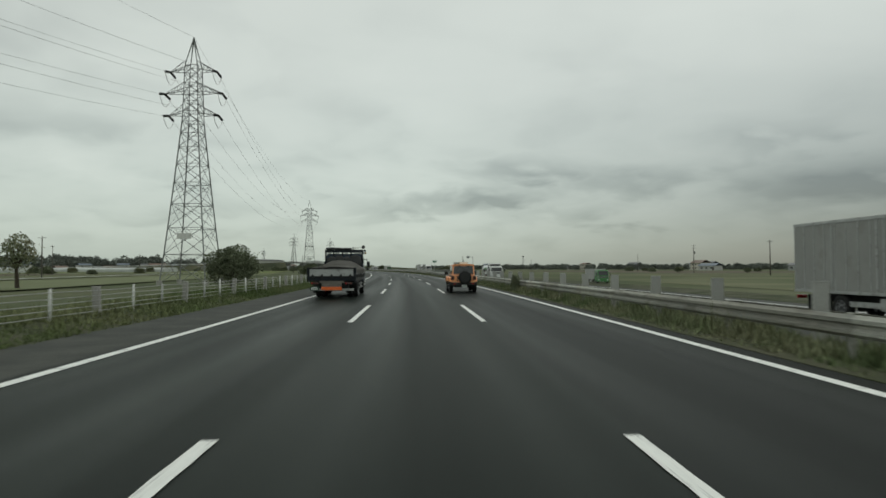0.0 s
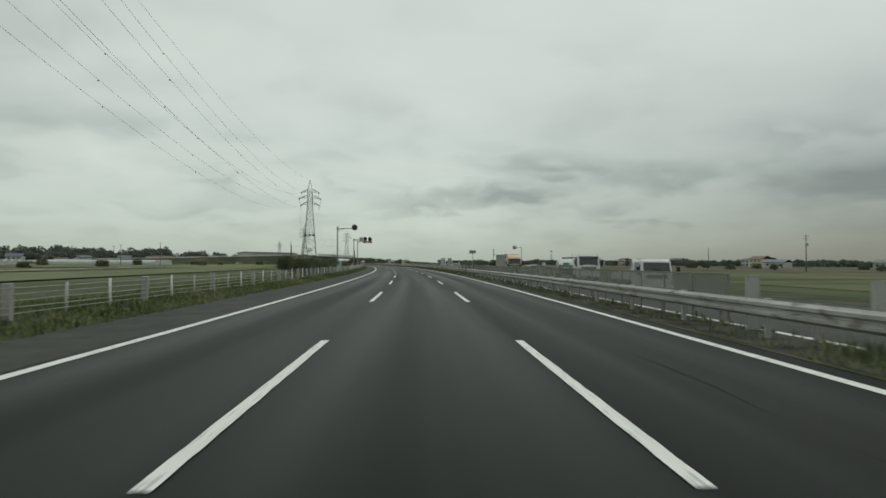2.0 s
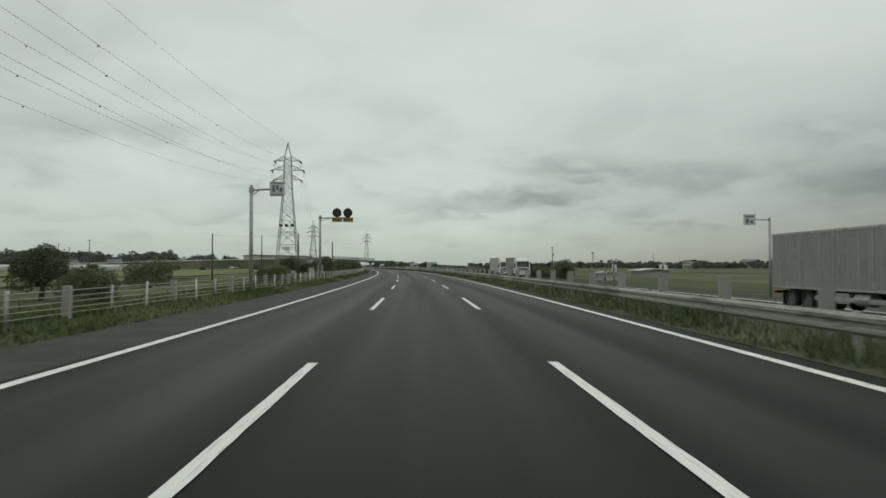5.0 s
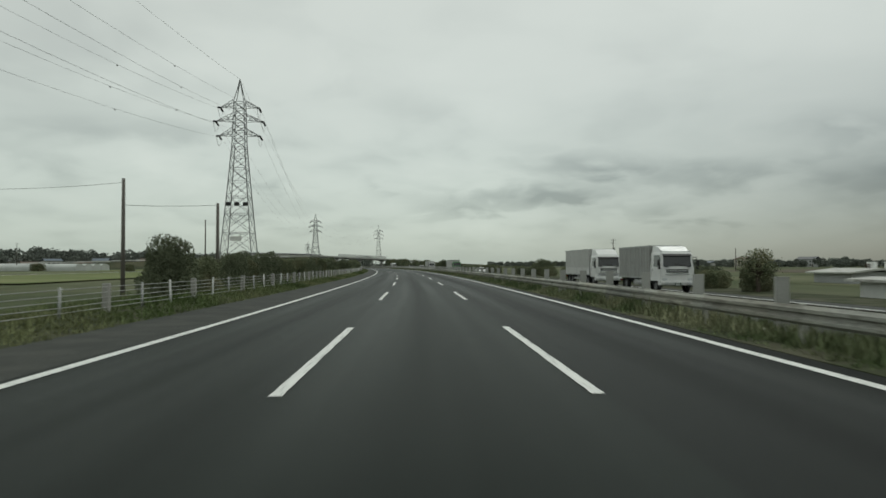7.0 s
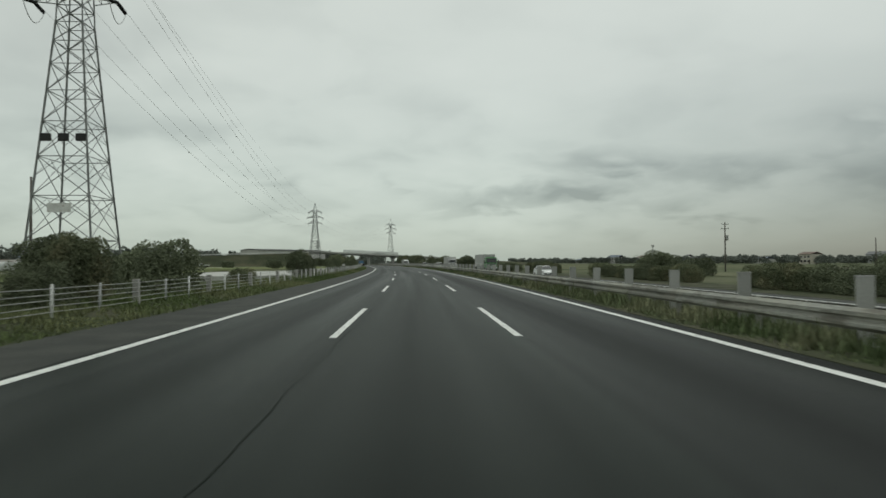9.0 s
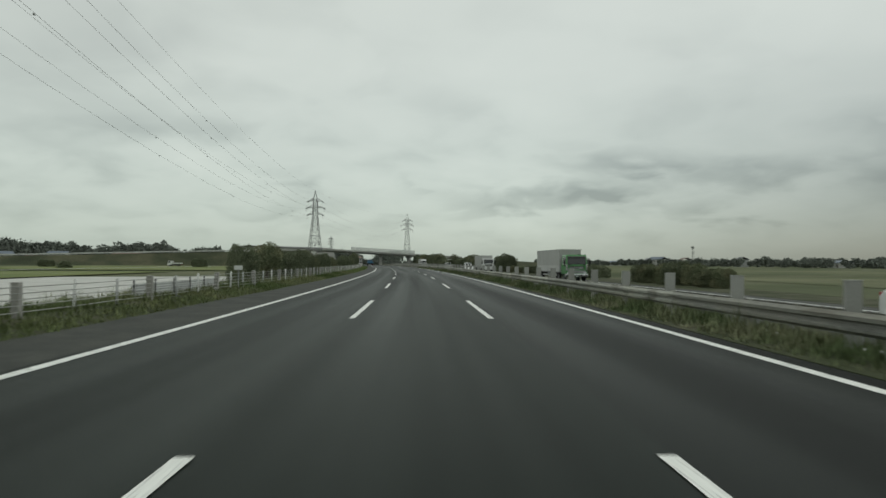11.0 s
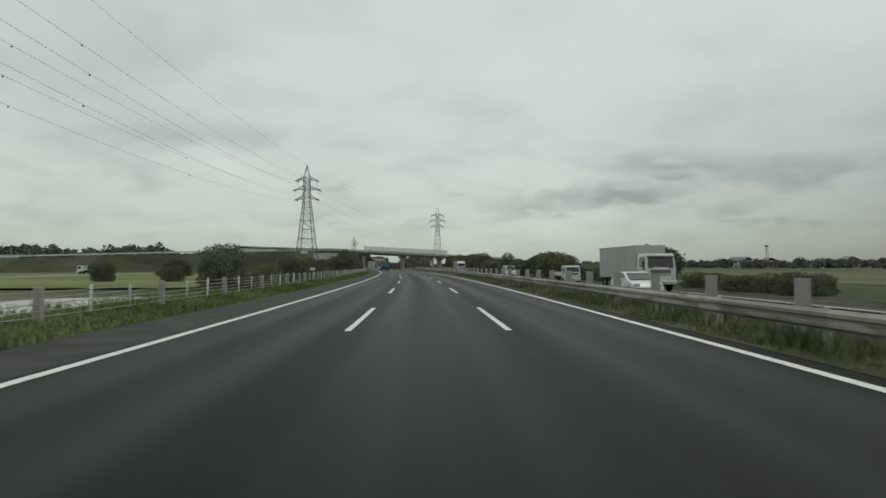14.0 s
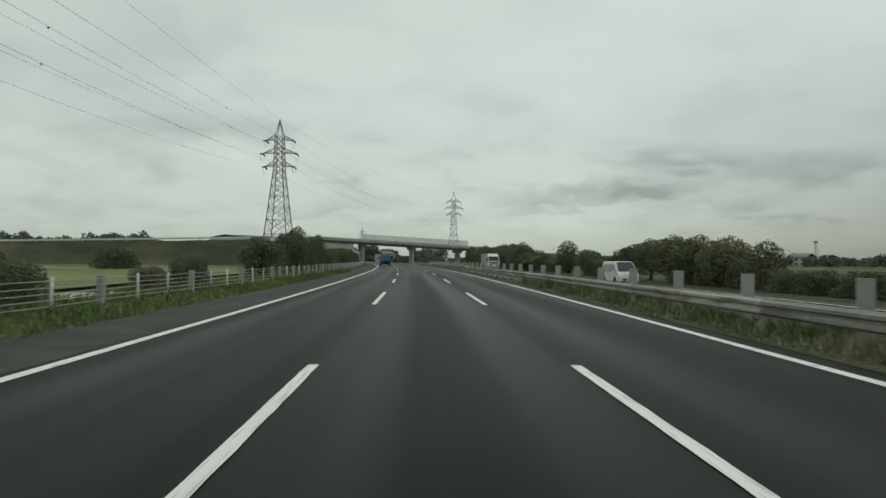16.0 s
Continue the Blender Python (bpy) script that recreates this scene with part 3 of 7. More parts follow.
def fence(s0, bays, seed, bay):
    r = random.Random(seed)
    f = empty("roadside_fence", on_road(s0, FENCE_OFF, FENCE_Z), label="roadside cable fence with white posts and grey concrete posts", category="fence", group="fence along the verge")
    inv = f.matrix_basis.inverted()
    for i in range(bays):
        for j in range(3):
            s = s0 + bay * (i + j / 3)
            lean = pose(0, 0, 0, r.uniform(-2, 2), r.uniform(-2, 2), 0)
            if j == 0:
                part("end_post", stout_me, None, f, "thick grey concrete post", m=inv @ on_road(s, FENCE_OFF, FENCE_Z) @ lean)
            else:
                part("post", post_me if (i + j) % 2 else plain_me, None, f, m=inv @ on_road(s, FENCE_OFF, FENCE_Z) @ lean)
    for z in (0.14, 0.28, 0.42, 0.56, 0.70):
        rings = []
        n = bays * 3
        for i in range(n + 1):
            s = s0 + bay * i / 3
            d = r.uniform(-0.012, 0.012)
            rings.append([inv @ at(s, FENCE_OFF + 0.075 + 0.012 * math.cos(a), FENCE_Z + d + z + 0.012 * math.sin(a)) for a in (0.5, 2.1, 3.7, 5.3)])
        part("cable", loft(bmesh.new(), rings), FENCE_CABLE, f)
    return f


FENCE_START = [-7.29 + BAY * 6 * i + {5: 0.3, 6: 0.8, 7: 1.2, 8: 1.7}.get(i, 0.0) for i in range(16)]
for i in range(15):
    fence(FENCE_START[i], 6, i, (FENCE_START[i + 1] - FENCE_START[i]) / 6)
# ---------------------------------------------------------------- high-voltage pylons and their wires
def pylon(x, y, top, turn, base=6.4, label="tall grey steel lattice pylon standing in the fields", thick=1.0, arms=(27.0, 24.2, 21.4), plate=5.5, dark=None):
    k = top / 31.0
    bar = k * thick
    p = empty("pylon", pose(x, y, GROUND_Z, 0, 0, turn), label=label, category="pylon", group="pylons of the power line")
    h = top - GROUND_Z
    waist, waist_z = 1.0 * k, 20.4 * k
    neck_z = 27.6 * k

    def half(z):
        if z < waist_z:
            return (base / 2) + (waist - base / 2) * (z / waist_z) ** 0.92
        if z < neck_z:
            return waist + (0.78 * k - waist) * (z - waist_z) / (neck_z - waist_z)
        return 0.78 * k * max(0.03, 1 - (z - neck_z) / (h - neck_z))

    corners = [(-1, -1), (1, -1), (1, 1), (-1, 1)]
    levels = [0, 3.6, 6.9, 9.9, 12.6, 15.0, 17.1, 18.9, 20.4, 21.7, 23.0, 24.2, 25.3, 26.5, 27.6]
    levels = [z * k for z in levels] + [h * 0.94 + neck_z * 0.06, h]
    legs = []
    for cx, cy in corners:
        bm = bmesh.new()
        for a, b in zip(levels, levels[1:]):
            rod(bm, (cx * half(a), cy * half(a), a), (cx * half(b), cy * half(b), b), 0.085 * bar if a < waist_z else 0.06 * bar, sides=4)
        part("leg", bm, PYLON_STEEL, p)
        part("footing", rod(bmesh.new(), (cx * base / 2, cy * base / 2, -0.5), (cx * base / 2, cy * base / 2, 0.4), 0.4, 0.32, 10), CONCRETE, p)
    for i in range(4):
        (ax, ay), (bx, by) = corners[i], corners[(i + 1) % 4]
        bm = bmesh.new()
        for a, b in zip(levels[:-2], levels[1:-1]):
            ha, hb = half(a), half(b)
            rod(bm, (ax * ha, ay * ha, a), (bx * hb, by * hb, b), 0.036 * bar, sides=4, caps=False)
            rod(bm, (bx * ha, by * ha, a), (ax * hb, ay * hb, b), 0.036 * bar, sides=4, caps=False)
            rod(bm, (ax * hb, ay * hb, b), (bx * hb, by * hb, b), 0.034 * bar, sides=4, caps=False)
            if a < waist_z * 0.6:
                mid, hm = (a + b) / 2, half((a + b) / 2)
                rod(bm, (ax * hm, ay * hm, mid), ((ax + bx) / 2 * hb, (ay + by) / 2 * hb, b), 0.024 * bar, sides=4, caps=False)
                rod(bm, (bx * hm, by * hm, mid), ((ax + bx) / 2 * hb, (ay + by) / 2 * hb, b), 0.024 * bar, sides=4, caps=False)
        part("lattice", bm, PYLON_STEEL, p)
    tips = []
    for z, reach in ((arms[0] * k, 3.0 * k), (arms[1] * k, 3.7 * k), (arms[2] * k, 3.2 * k)):
        for side in (-1, 1):
            bm = bmesh.new()
            w = half(z)
            tip = Vector((side * reach, 0, z - 0.1 * k))
            for cy in (-1, 1):
                rod(bm, (side * w, cy * w, z), tip, 0.045 * bar, sides=4)
                rod(bm, (side * w, cy * w, z + 1.1 * k), tip, 0.04 * bar, sides=4)
                for f in (0.33, 0.66):
                    lo = Vector((side * w, cy * w, z)).lerp(tip, f)
                    hi = Vector((side * w, cy * w, z + 1.1 * k)).lerp(tip, f)
                    rod(bm, lo, hi, 0.025 * bar, sides=4, caps=False)
                rod(bm, Vector((side * w, cy * w, z + 1.1 * k)), Vector((side * w, cy * w, z)).lerp(tip, 0.33), 0.025 * bar, sides=4, caps=False)
                rod(bm, Vector((side * w, cy * w, z + 1.1 * k)).lerp(tip, 0.33), Vector((side * w, cy * w, z)).lerp(tip, 0.66), 0.025 * bar, sides=4, caps=False)
            arm = part("cross_arm", bm, PYLON_STEEL, p)
            for fy in (-1, 1):
                bi = bmesh.new()
                start = tip + Vector((0, fy * 0.1, -0.05))
                end = tip + Vector((0, fy * 1.5 * k, -0.35 * k))
                along = (end - start).normalized()
                across = Vector((1, 0, 0))
                over = along.cross(across)
                rings = []
                for j in range(9):
                    for f, r in ((0.0, 0.05 * bar), (0.08, 0.16 * k), (0.6, 0.09 * bar), (0.7, 0.05 * bar)):
                        c = start.lerp(end, (j + f) / 9)
                        rings.append([c + r * (math.cos(q * math.pi / 4) * across + math.sin(q * math.pi / 4) * over) for q in range(8)])
                loft(bi, rings)
                part("insulator", bi, BLACK, arm, "dark ribbed insulator string")
            jump = bmesh.new()
            e0, e1 = tip + Vector((0, -1.5 * k, -0.35 * k)), tip + Vector((0, 1.5 * k, -0.35 * k))
            rings = []
            for j in range(9):
                f = j / 8
                q = e0.lerp(e1, f) + Vector((0, 0, -1.3 * k * 4 * f * (1 - f)))
                rings.append([q + Vector((0.03 * math.cos(g), 0.02 * math.cos(g) * (1 if j < 4 else -1), 0.03 * math.sin(g))) for g in (0.8, 2.4, 3.9, 5.5)])
            loft(jump, rings)
            part("jumper", jump, CABLE, arm)
            tips.append(p.matrix_basis @ tip)
    bm = boxed(-0.9, 0.9, -half(plate) - 0.12, -half(plate) - 0.06, plate, plate + 0.7)
    part("plate", bm, WHITE_STEEL, p, "pale plate fixed across the lattice")
    for side in (-1, 0, 1) if dark else ():
        part("warning_plate", boxed(side * 1.35 - 0.4, side * 1.35 + 0.4, -half(dark) - 0.1, -half(dark) + 0.1, dark - 0.3, dark + 0.3, bevel=0.03), BLACK, p, "dark plate on the lattice")
    return tips + [p.matrix_basis @ Vector((0, 0, h))]


def wire(a, b, sag, r=0.014, name="power_line", balls=0):
    bm = bmesh.new()
    d = b - a
    side = Vector((d.y, -d.x, 0)).normalized()
    up_ = Vector((0, 0, 1))
    rings = []
    n = 28
    for i in range(n + 1):
        f = i / n
        c = a.lerp(b, f) - Vector((0, 0, sag * 4 * f * (1 - f)))
        rings.append([c + r * (math.cos(q) * side + math.sin(q) * up_) for q in (0.8, 2.4, 3.9, 5.5)])
    loft(bm, rings)
    ob = tagged(new(name, mesh_of(bm, name, CABLE)), label="thin dark overhead power line hanging between pylons", category="power line", group="wires of the power line")
    for j in range(balls):
        f = (j + 1) / (balls + 1)
        c = a.lerp(b, f) - Vector((0, 0, sag * 4 * f * (1 - f) + 0.1))
        part("spacer", boxed(-0.07, 0.07, -0.07, 0.07, -0.065, 0.065, m=Matrix.Translation(c), bevel=0.03), CABLE, ob)
    return ob


# plan places of the pylons: x, y, height of the top, turn
PYLONS = [(-74, -124, 31, -3), (-28.7, 86, 31.0, -4), (-49.1, 296.4, 32.0, 8), (-107.6, 567.5, 31.5, 6), (-104.6, 776, 37.5, 10), (-262, 1114, 36, 24)]
ends = [pylon(*p, base=5.7 if p[1] == 86 else 6.4, thick=1.0 if p[1] < 400 else 1.35) if p[1] != 296.4 else pylon(*p, base=5.6, arms=(26.9, 24.7, 22.4), plate=5.8, dark=11.7) for p in PYLONS]
for k, (a, b) in enumerate(zip(ends, ends[1:])):
    for i, (p, q) in enumerate(zip(a, b)):
        wire(p + Vector((0, 1.4, -0.35)) if i < 6 else p, q + Vector((0, -1.4, -0.35)) if i < 6 else q, 6.5 if i < 6 else 4.5,
             balls=5 if (k in (1, 2) and i < 6) else 0)
# ---------------------------------------------------------------- overpass and its embankment
def spot(s, off, z=0.0):
    return at(s, off, z)


PIER = at(650, 7.3)
ALONG = Vector((math.cos(radians(20 + turn_at(650) - 12)), math.sin(radians(20 + turn_at(650) - 12)), 0))   # the overpass's way, to the right and onwards
OUT = Vector((-ALONG.y, ALONG.x, 0))


def deck_z(u):
    """Height of the overpass's road, u metres to the right of the middle pier."""
    return max(-0.6, 6.2 - 0.047 * u if u > -30 else 7.6 - 0.03 * (-30 - u))


def over(u, v, z):
    p = PIER + ALONG * u + OUT * v
    return Vector((p.x, p.y, z))


bridge = empty("overpass", pose(PIER.x, PIER.y, 0), label="pale concrete road overpass crossing the expressway on slim piers", category="bridge")
binv = bridge.matrix_basis.inverted()
US = [-46, -30, -15, 0, 15, 30, 44]


def along(section, us=US):
    return loft(bmesh.new(), [[binv @ over(u, v, deck_z(u) + z) for v, z in section] for u in us])


part("deck", along([(-4.6, 0.0), (4.6, 0.0), (4.6, -0.3), (3.2, -0.42), (2.6, -0.85), (-2.6, -0.85), (-3.2, -0.42), (-4.6, -0.3)]), PALE_CONCRETE, bridge)
for v in (-4.6, 4.35):
    part("parapet", along([(v, -0.25), (v, 0.7), (v + 0.25, 0.7), (v + 0.25, -0.25)]), PALE_CONCRETE, bridge)
fence_part = part("safety_screen", along([(-4.5, 0.7), (-4.5, 2.3), (-4.46, 2.3), (-4.46, 0.7)], [-17, -9, 0, 9, 17]), VEIL, bridge, "translucent pale safety screen along the parapet")
for i in range(17):
    u = -17 + i * 34 / 16
    b = bmesh.new()
    rod(b, binv @ over(u, -4.54, deck_z(u) + 0.6), binv @ over(u, -4.54, deck_z(u) + 2.35), 0.06, sides=6)
    part("post", b, ZINC, fence_part)
for u in (-16.5, -0.5, 15.0):
    b = bmesh.new()
    for v in (-1.5, 1.5):
        rod(b, binv @ over(u, v, -1.0), binv @ over(u, v, deck_z(u) - 1.2), 0.5, sides=14)
    pier = part("pier", b, PALE_CONCRETE, bridge, smooth=False)
    cap = loft(bmesh.new(), [[binv @ over(u + du, v, deck_z(u) - 0.83 - dz) for v, dz in ((-3.0, 0), (3.0, 0), (1.9, 0.9), (-1.9, 0.9))] for du in (-1.0, 1.0)])
    part("pier_head", cap, PALE_CONCRETE, pier)
for u0, u1 in ((-50, -44), (42, 48)):
    b = loft(bmesh.new(), [[binv @ over(u, v, z) for v, z in ((-4.6, deck_z(u)), (4.6, deck_z(u)), (4.6, -1), (-4.6, -1))] for u in (u0, u1)])
    part("abutment", b, CONCRETE, bridge)

b = loft(bmesh.new(), [[over(u, v, z) for v, z in ((-19, GROUND_Z - 0.3), (-5.4, deck_z(u) - 0.05), (5.4, deck_z(u) - 0.05), (19, GROUND_Z - 0.3))] for u in (-37, -46, -60, -80, -110, -150, -200, -260, -330)])
setting("embankment", b, SLOPE, "grassed road embankment leading up to the overpass", "embankment")
b = loft(bmesh.new(), [[over(u, v, z) for v, z in ((-17, -0.8), (-5.4, deck_z(u) - 0.05), (5.4, deck_z(u) - 0.05), (17, -0.8))] for u in (42.5, 70, 100, 130)])
setting("embankment_far", b, SLOPE, "grassed ramp beyond the overpass", "embankment")
for u0 in (-320, -230, -140):
    g = empty("guard_rail", pose(0, 0, 0), label="white guard rail along the top of the embankment", category="guard rail", group="guard rails on the embankment")
    us = [u0 + 11.25 * i for i in range(9)]
    part("rail", loft(bmesh.new(), [[over(u, v, deck_z(u) + z) for v, z in ((-5.2, 0.35), (-5.2, 0.85), (-5.12, 0.85), (-5.12, 0.35))] for u in us]), WHITE_STEEL, g)
    for u in us[:-1]:
        b = bmesh.new()
        rod(b, over(u, -5.05, deck_z(u) - 0.3), over(u, -5.05, deck_z(u) + 0.8), 0.07, sides=6)
        part("post", b, WHITE_STEEL, g)


# ---------------------------------------------------------------- fields, paths and greenhouses
def patch(name, corners, z, material, label):
    b = bmesh.new()
    b.faces.new([b.verts.new((*spot(s, o).xy, z)) for s, o in corners])
    bmesh.ops.recalc_face_normals(b, faces=b.faces[:])
    bmesh.ops.subdivide_edges(b, edges=b.edges[:], cuts=3, use_grid_fill=True)
    return setting(name, b, material, label, "field")


def strip(name, s0, s1, o0, o1, material, label, lift=0.03):
    return patch(name, [(s0, o0), (s0, o1), (s1, o1), (s1, o0)], GROUND_Z + lift, material, label)


for i, (s0, s1, o0, o1, mt, lb) in enumerate([
    (60, 250, -34, -60, PALE_CROP, "pale green paddy field"), (60, 250, -64, -100, DULL_CROP, "green crop field"), (40, 260, -104, -150, BARE, "bare soil field"),
    (20, 280, -154, -210, PALE_CROP, "pale grassy field"), (262, 420, -40, -78, CROP, "bright green field"), (270, 430, -82, -140, PALE_CROP, "pale grassy field"),
    (280, 520, -146, -230, CROP, "green crop field"), (440, 560, -19, -110, CROP, "green meadow in front of the embankment"), (-60, 40, -40, -120, DULL_CROP, "green crop field"),
]):
    strip("field", s0, s1, o0, o1, mt, lb, 0.03 + 0.002 * i)
for s0, s1, o0, o1 in ((394, 416, -11.4, -18.5), (322, 366, -11.4, -33), (366.5, 372.5, -11.4, -15), (455, 466, -11.4, -16)):
    setting("paved_yard", slab(s0, s1, [(o1, -0.05), (o0, 0.09), (o0, -0.6), (o1, -0.6)], 3.0), PALE_CONCRETE, "pale concrete yard beside the fence", "yard")
strip("farm_track", 40, 560, -61, -63.2, PALE_CONCRETE, "pale gravel farm track", 0.06)
for i, (s0, s1, o0, o1, mt, lb) in enumerate([
    (-40, 130, 34, 80, DULL_CROP, "dull green crop field"), (-40, 200, 86, 170, DULL_CROP, "dull green field"), (140, 300, 40, 80, DULL_CROP, "dull green paddy field"),
    (310, 400, 40, 90, DULL_CROP, "dull green crop field"), (210, 420, 96, 190, BARE, "brown field"), (410, 640, 46, 150, DULL_CROP, "dull green field"),
]):
    b = strip("field", s0, s1, o0, o1, mt, lb, -0.16 + 0.002 * i)


def greenhouse(s, off, length, turn, n=4, width=5.4):
    g = empty("greenhouse", on_road(s, off, GROUND_Z - (0.2 if off > 0 else 0), turn), label="row of long white vinyl greenhouses in the fields", category="greenhouse", group="vinyl greenhouses")
    for i in range(n):
        x = i * width
        arc = [(x + width / 2 * (1 - math.cos(a)), 1.2 + 1.5 * math.sin(a)) for a in [math.pi * k / 10 for k in range(11)]]
        sec = [(x, 0.0)] + arc + [(x + width, 0.0)]
        b = loft(bmesh.new(), [[(px, y, pz) for px, pz in sec] for y in (0, length)])
        part("vinyl_roof", b, VINYL, g)
        hoop = bmesh.new()
        mid = (x + width / 2, 1.0)
        rings = []
        for px, pz in sec:
            out = Vector((px - mid[0], 0, max(pz - mid[1], 0.0))).normalized()
            c = Vector((px, 0, pz))
            rings.append([c + out * 0.05 + Vector((0, 0.04, 0)), c + out * 0.05 - Vector((0, 0.04, 0)), c - out * 0.03 - Vector((0, 0.04, 0)), c - out * 0.03 + Vector((0, 0.04, 0))])
        hoop = mesh_of(loft(hoop, rings), "hoop", ZINC)
        for k in range(int(length / 10) + 1):
            part("hoop", hoop, None, g, m=Matrix.Translation((0, k * 10.0, 0)))
    return g


for x, y, length, turn, n in ((-235, 395, 70, 84, 5), (-165, 432, 60, 88, 4), (-300, 455, 80, 80, 5), (-215, 470, 40, 86, 3), (-200, 330, 60, 84, 4), (-330, 380, 70, 82, 4), (-260, 520, 70, 70, 4)):
    s_, o_ = off_of(x, y)
    greenhouse(s_, o_, length, turn - turn_at(s_), n)


# ---------------------------------------------------------------- houses and sheds far off
def house(s, off, w, d, h, roof_h, turn, wall, roof, label, name="house", windows=3):
    hz = GROUND_Z - (0.2 if off > 0 else 0.0)
    t = empty(name, on_road(s, off, hz, turn), label=label, category="house" if name == "house" else "shed", group="buildings at the edge of the fields")
    part("wall", boxed(-w / 2, w / 2, -d / 2, d / 2, 0, h), wall, t)
    e = 0.6
    part("roof", loft(bmesh.new(), [[(x, -d / 2 - e, h), (x, 0, h + roof_h), (x, d / 2 + e, h), (x, d / 2 + e, h - 0.15), (x, 0, h + roof_h - 0.2), (x, -d / 2 - e, h - 0.15)] for x in (-w / 2 - e, w / 2 + e)]), roof, t)
    for i in range(windows):
        x = -w / 2 + w * (i + 0.7) / (windows + 0.4)
        for z in ([1.0] if h < 4 else [0.9, 3.5]):
            win = part("window", boxed(x - 0.85, x + 0.85, -d / 2 - 0.07, -d / 2 + 0.02, z, z + 1.25), WHITE_STEEL, t)
            part("pane", boxed(x - 0.77, x + 0.77, -d / 2 - 0.085, -d / 2 - 0.06, z + 0.08, z + 1.17), GLASS_DARK, win)
    part("door", boxed(w / 2 - 1.9, w / 2 - 0.9, -d / 2 - 0.06, -d / 2 + 0.02, 0, 2.05), BARK, t)
    return t


rh = random.Random(5)
ROOFS, WALLS = (ROOF_GREY, ROOF_BLUE, ROOF_BROWN), (WALL_CREAM, WALL_GREY, PALE_CONCRETE)
FAR_LEFT = [(-640, 520), (-430, 740), (-330, 880), (-190, 1040)]      # a line across the plan behind the fields


def on_line(line, f):
    """The place at the share f along a broken line."""
    k = min(int(f * (len(line) - 1)), len(line) - 2)
    a_, b_ = Vector(line[k]), Vector(line[k + 1])
    return a_.lerp(b_, f * (len(line) - 1) - k)


for k in range(26):
    q = on_line(FAR_LEFT, (k + rh.uniform(0, 0.7)) / 26) * rh.uniform(0.78, 0.94)
    s, off = off_of(q.x, q.y)
    house(s, off, rh.uniform(9, 16), rh.uniform(7, 9), rh.choice((3.2, 5.8, 5.8)), rh.uniform(1.5, 2.4), 20 + rh.uniform(-25, 25), WALLS[k % 3], ROOFS[(k * 2) % 3],
          ("pale two-storey farmhouse with a dark tiled roof", "grey farmhouse with a low pitched roof", "cream house at the edge of the fields")[k % 3])
for k in range(24):
    s, off = 10 + 40 * k + rh.uniform(-12, 12), 230 + rh.uniform(0, 110)
    house(s, off, rh.uniform(9, 16), rh.uniform(7, 9), rh.choice((3.2, 5.6)), rh.uniform(1.4, 2.2), -90 + rh.uniform(-25, 25), WALLS[(k + 1) % 3], ROOFS[k % 3],
          ("cream house among trees beyond the fields", "pale farmhouse with a grey roof", "grey house with a brown roof beyond the fields")[k % 3])
WH_A, WH_B = Vector((-194.6, 702.0)), Vector((-164.3, 768.4))      # the two ends of the long shed behind the embankment
WH_S, WH_O = off_of(*((WH_A + WH_B) / 2))
house(WH_S, WH_O, (WH_B - WH_A).length, 18, 11.3, 1.0, math.degrees(math.atan2(WH_B.y - WH_A.y, WH_B.x - WH_A.x)) - turn_at(WH_S), PALE_CONCRETE, ROOF_DARK, "long pale building with a dark flat-pitched roof", "warehouse", 6)
house(229.5, 27.8, 3.0, 2.4, 1.1, 0.15, 90, SIGN_WHITE, PALE_CONCRETE, "small white flat-roofed hut beyond the far shoulder", "equipment_hut", 1)
house(258, 46, 7, 5, 1.2, 0.4, 85, WALL_GREY, PALE_CONCRETE, "low pale farm shed with a white roof", "farm_shed", 2)


# ---------------------------------------------------------------- trees, bushes and woods
def leaf_cloud(bm_data, r, centre, size, count, leaf, squash=0.8, hollow=0.55):
    """Adds many small leaf tufts spread through an uneven ball."""
    vs, fs = bm_data
    for _ in range(count):
        v = Vector((r.gauss(0, 1), r.gauss(0, 1), r.gauss(0, 1))).normalized()
        rad = size * (hollow + (1 - hollow) * r.random() ** 0.6) * (1 + 0.22 * noise.noise(v * 2.1 + centre))
        c = centre + Vector((v.x, v.y, v.z * squash)) * rad
        q = Euler((r.uniform(0, 6.3), r.uniform(0, 6.3), r.uniform(0, 6.3))).to_matrix()
        w = leaf * r.uniform(0.6, 1.35)
        k = len(vs)
        for p in ((-0.5, -0.9, 0), (0.55, -0.15, 0.15), (0.1, 0.95, -0.1), (-0.6, 0.2, 0.2)):
            vs.append(c + q @ (Vector(p) * w))
        fs.append((k, k + 1, k + 2, k + 3))


def leaf_mesh(name, data, material):
    me = bpy.data.meshes.new(name)
    me.from_pydata([tuple(v) for v in data[0]], [], data[1])
    me.materials.append(material)
    return me


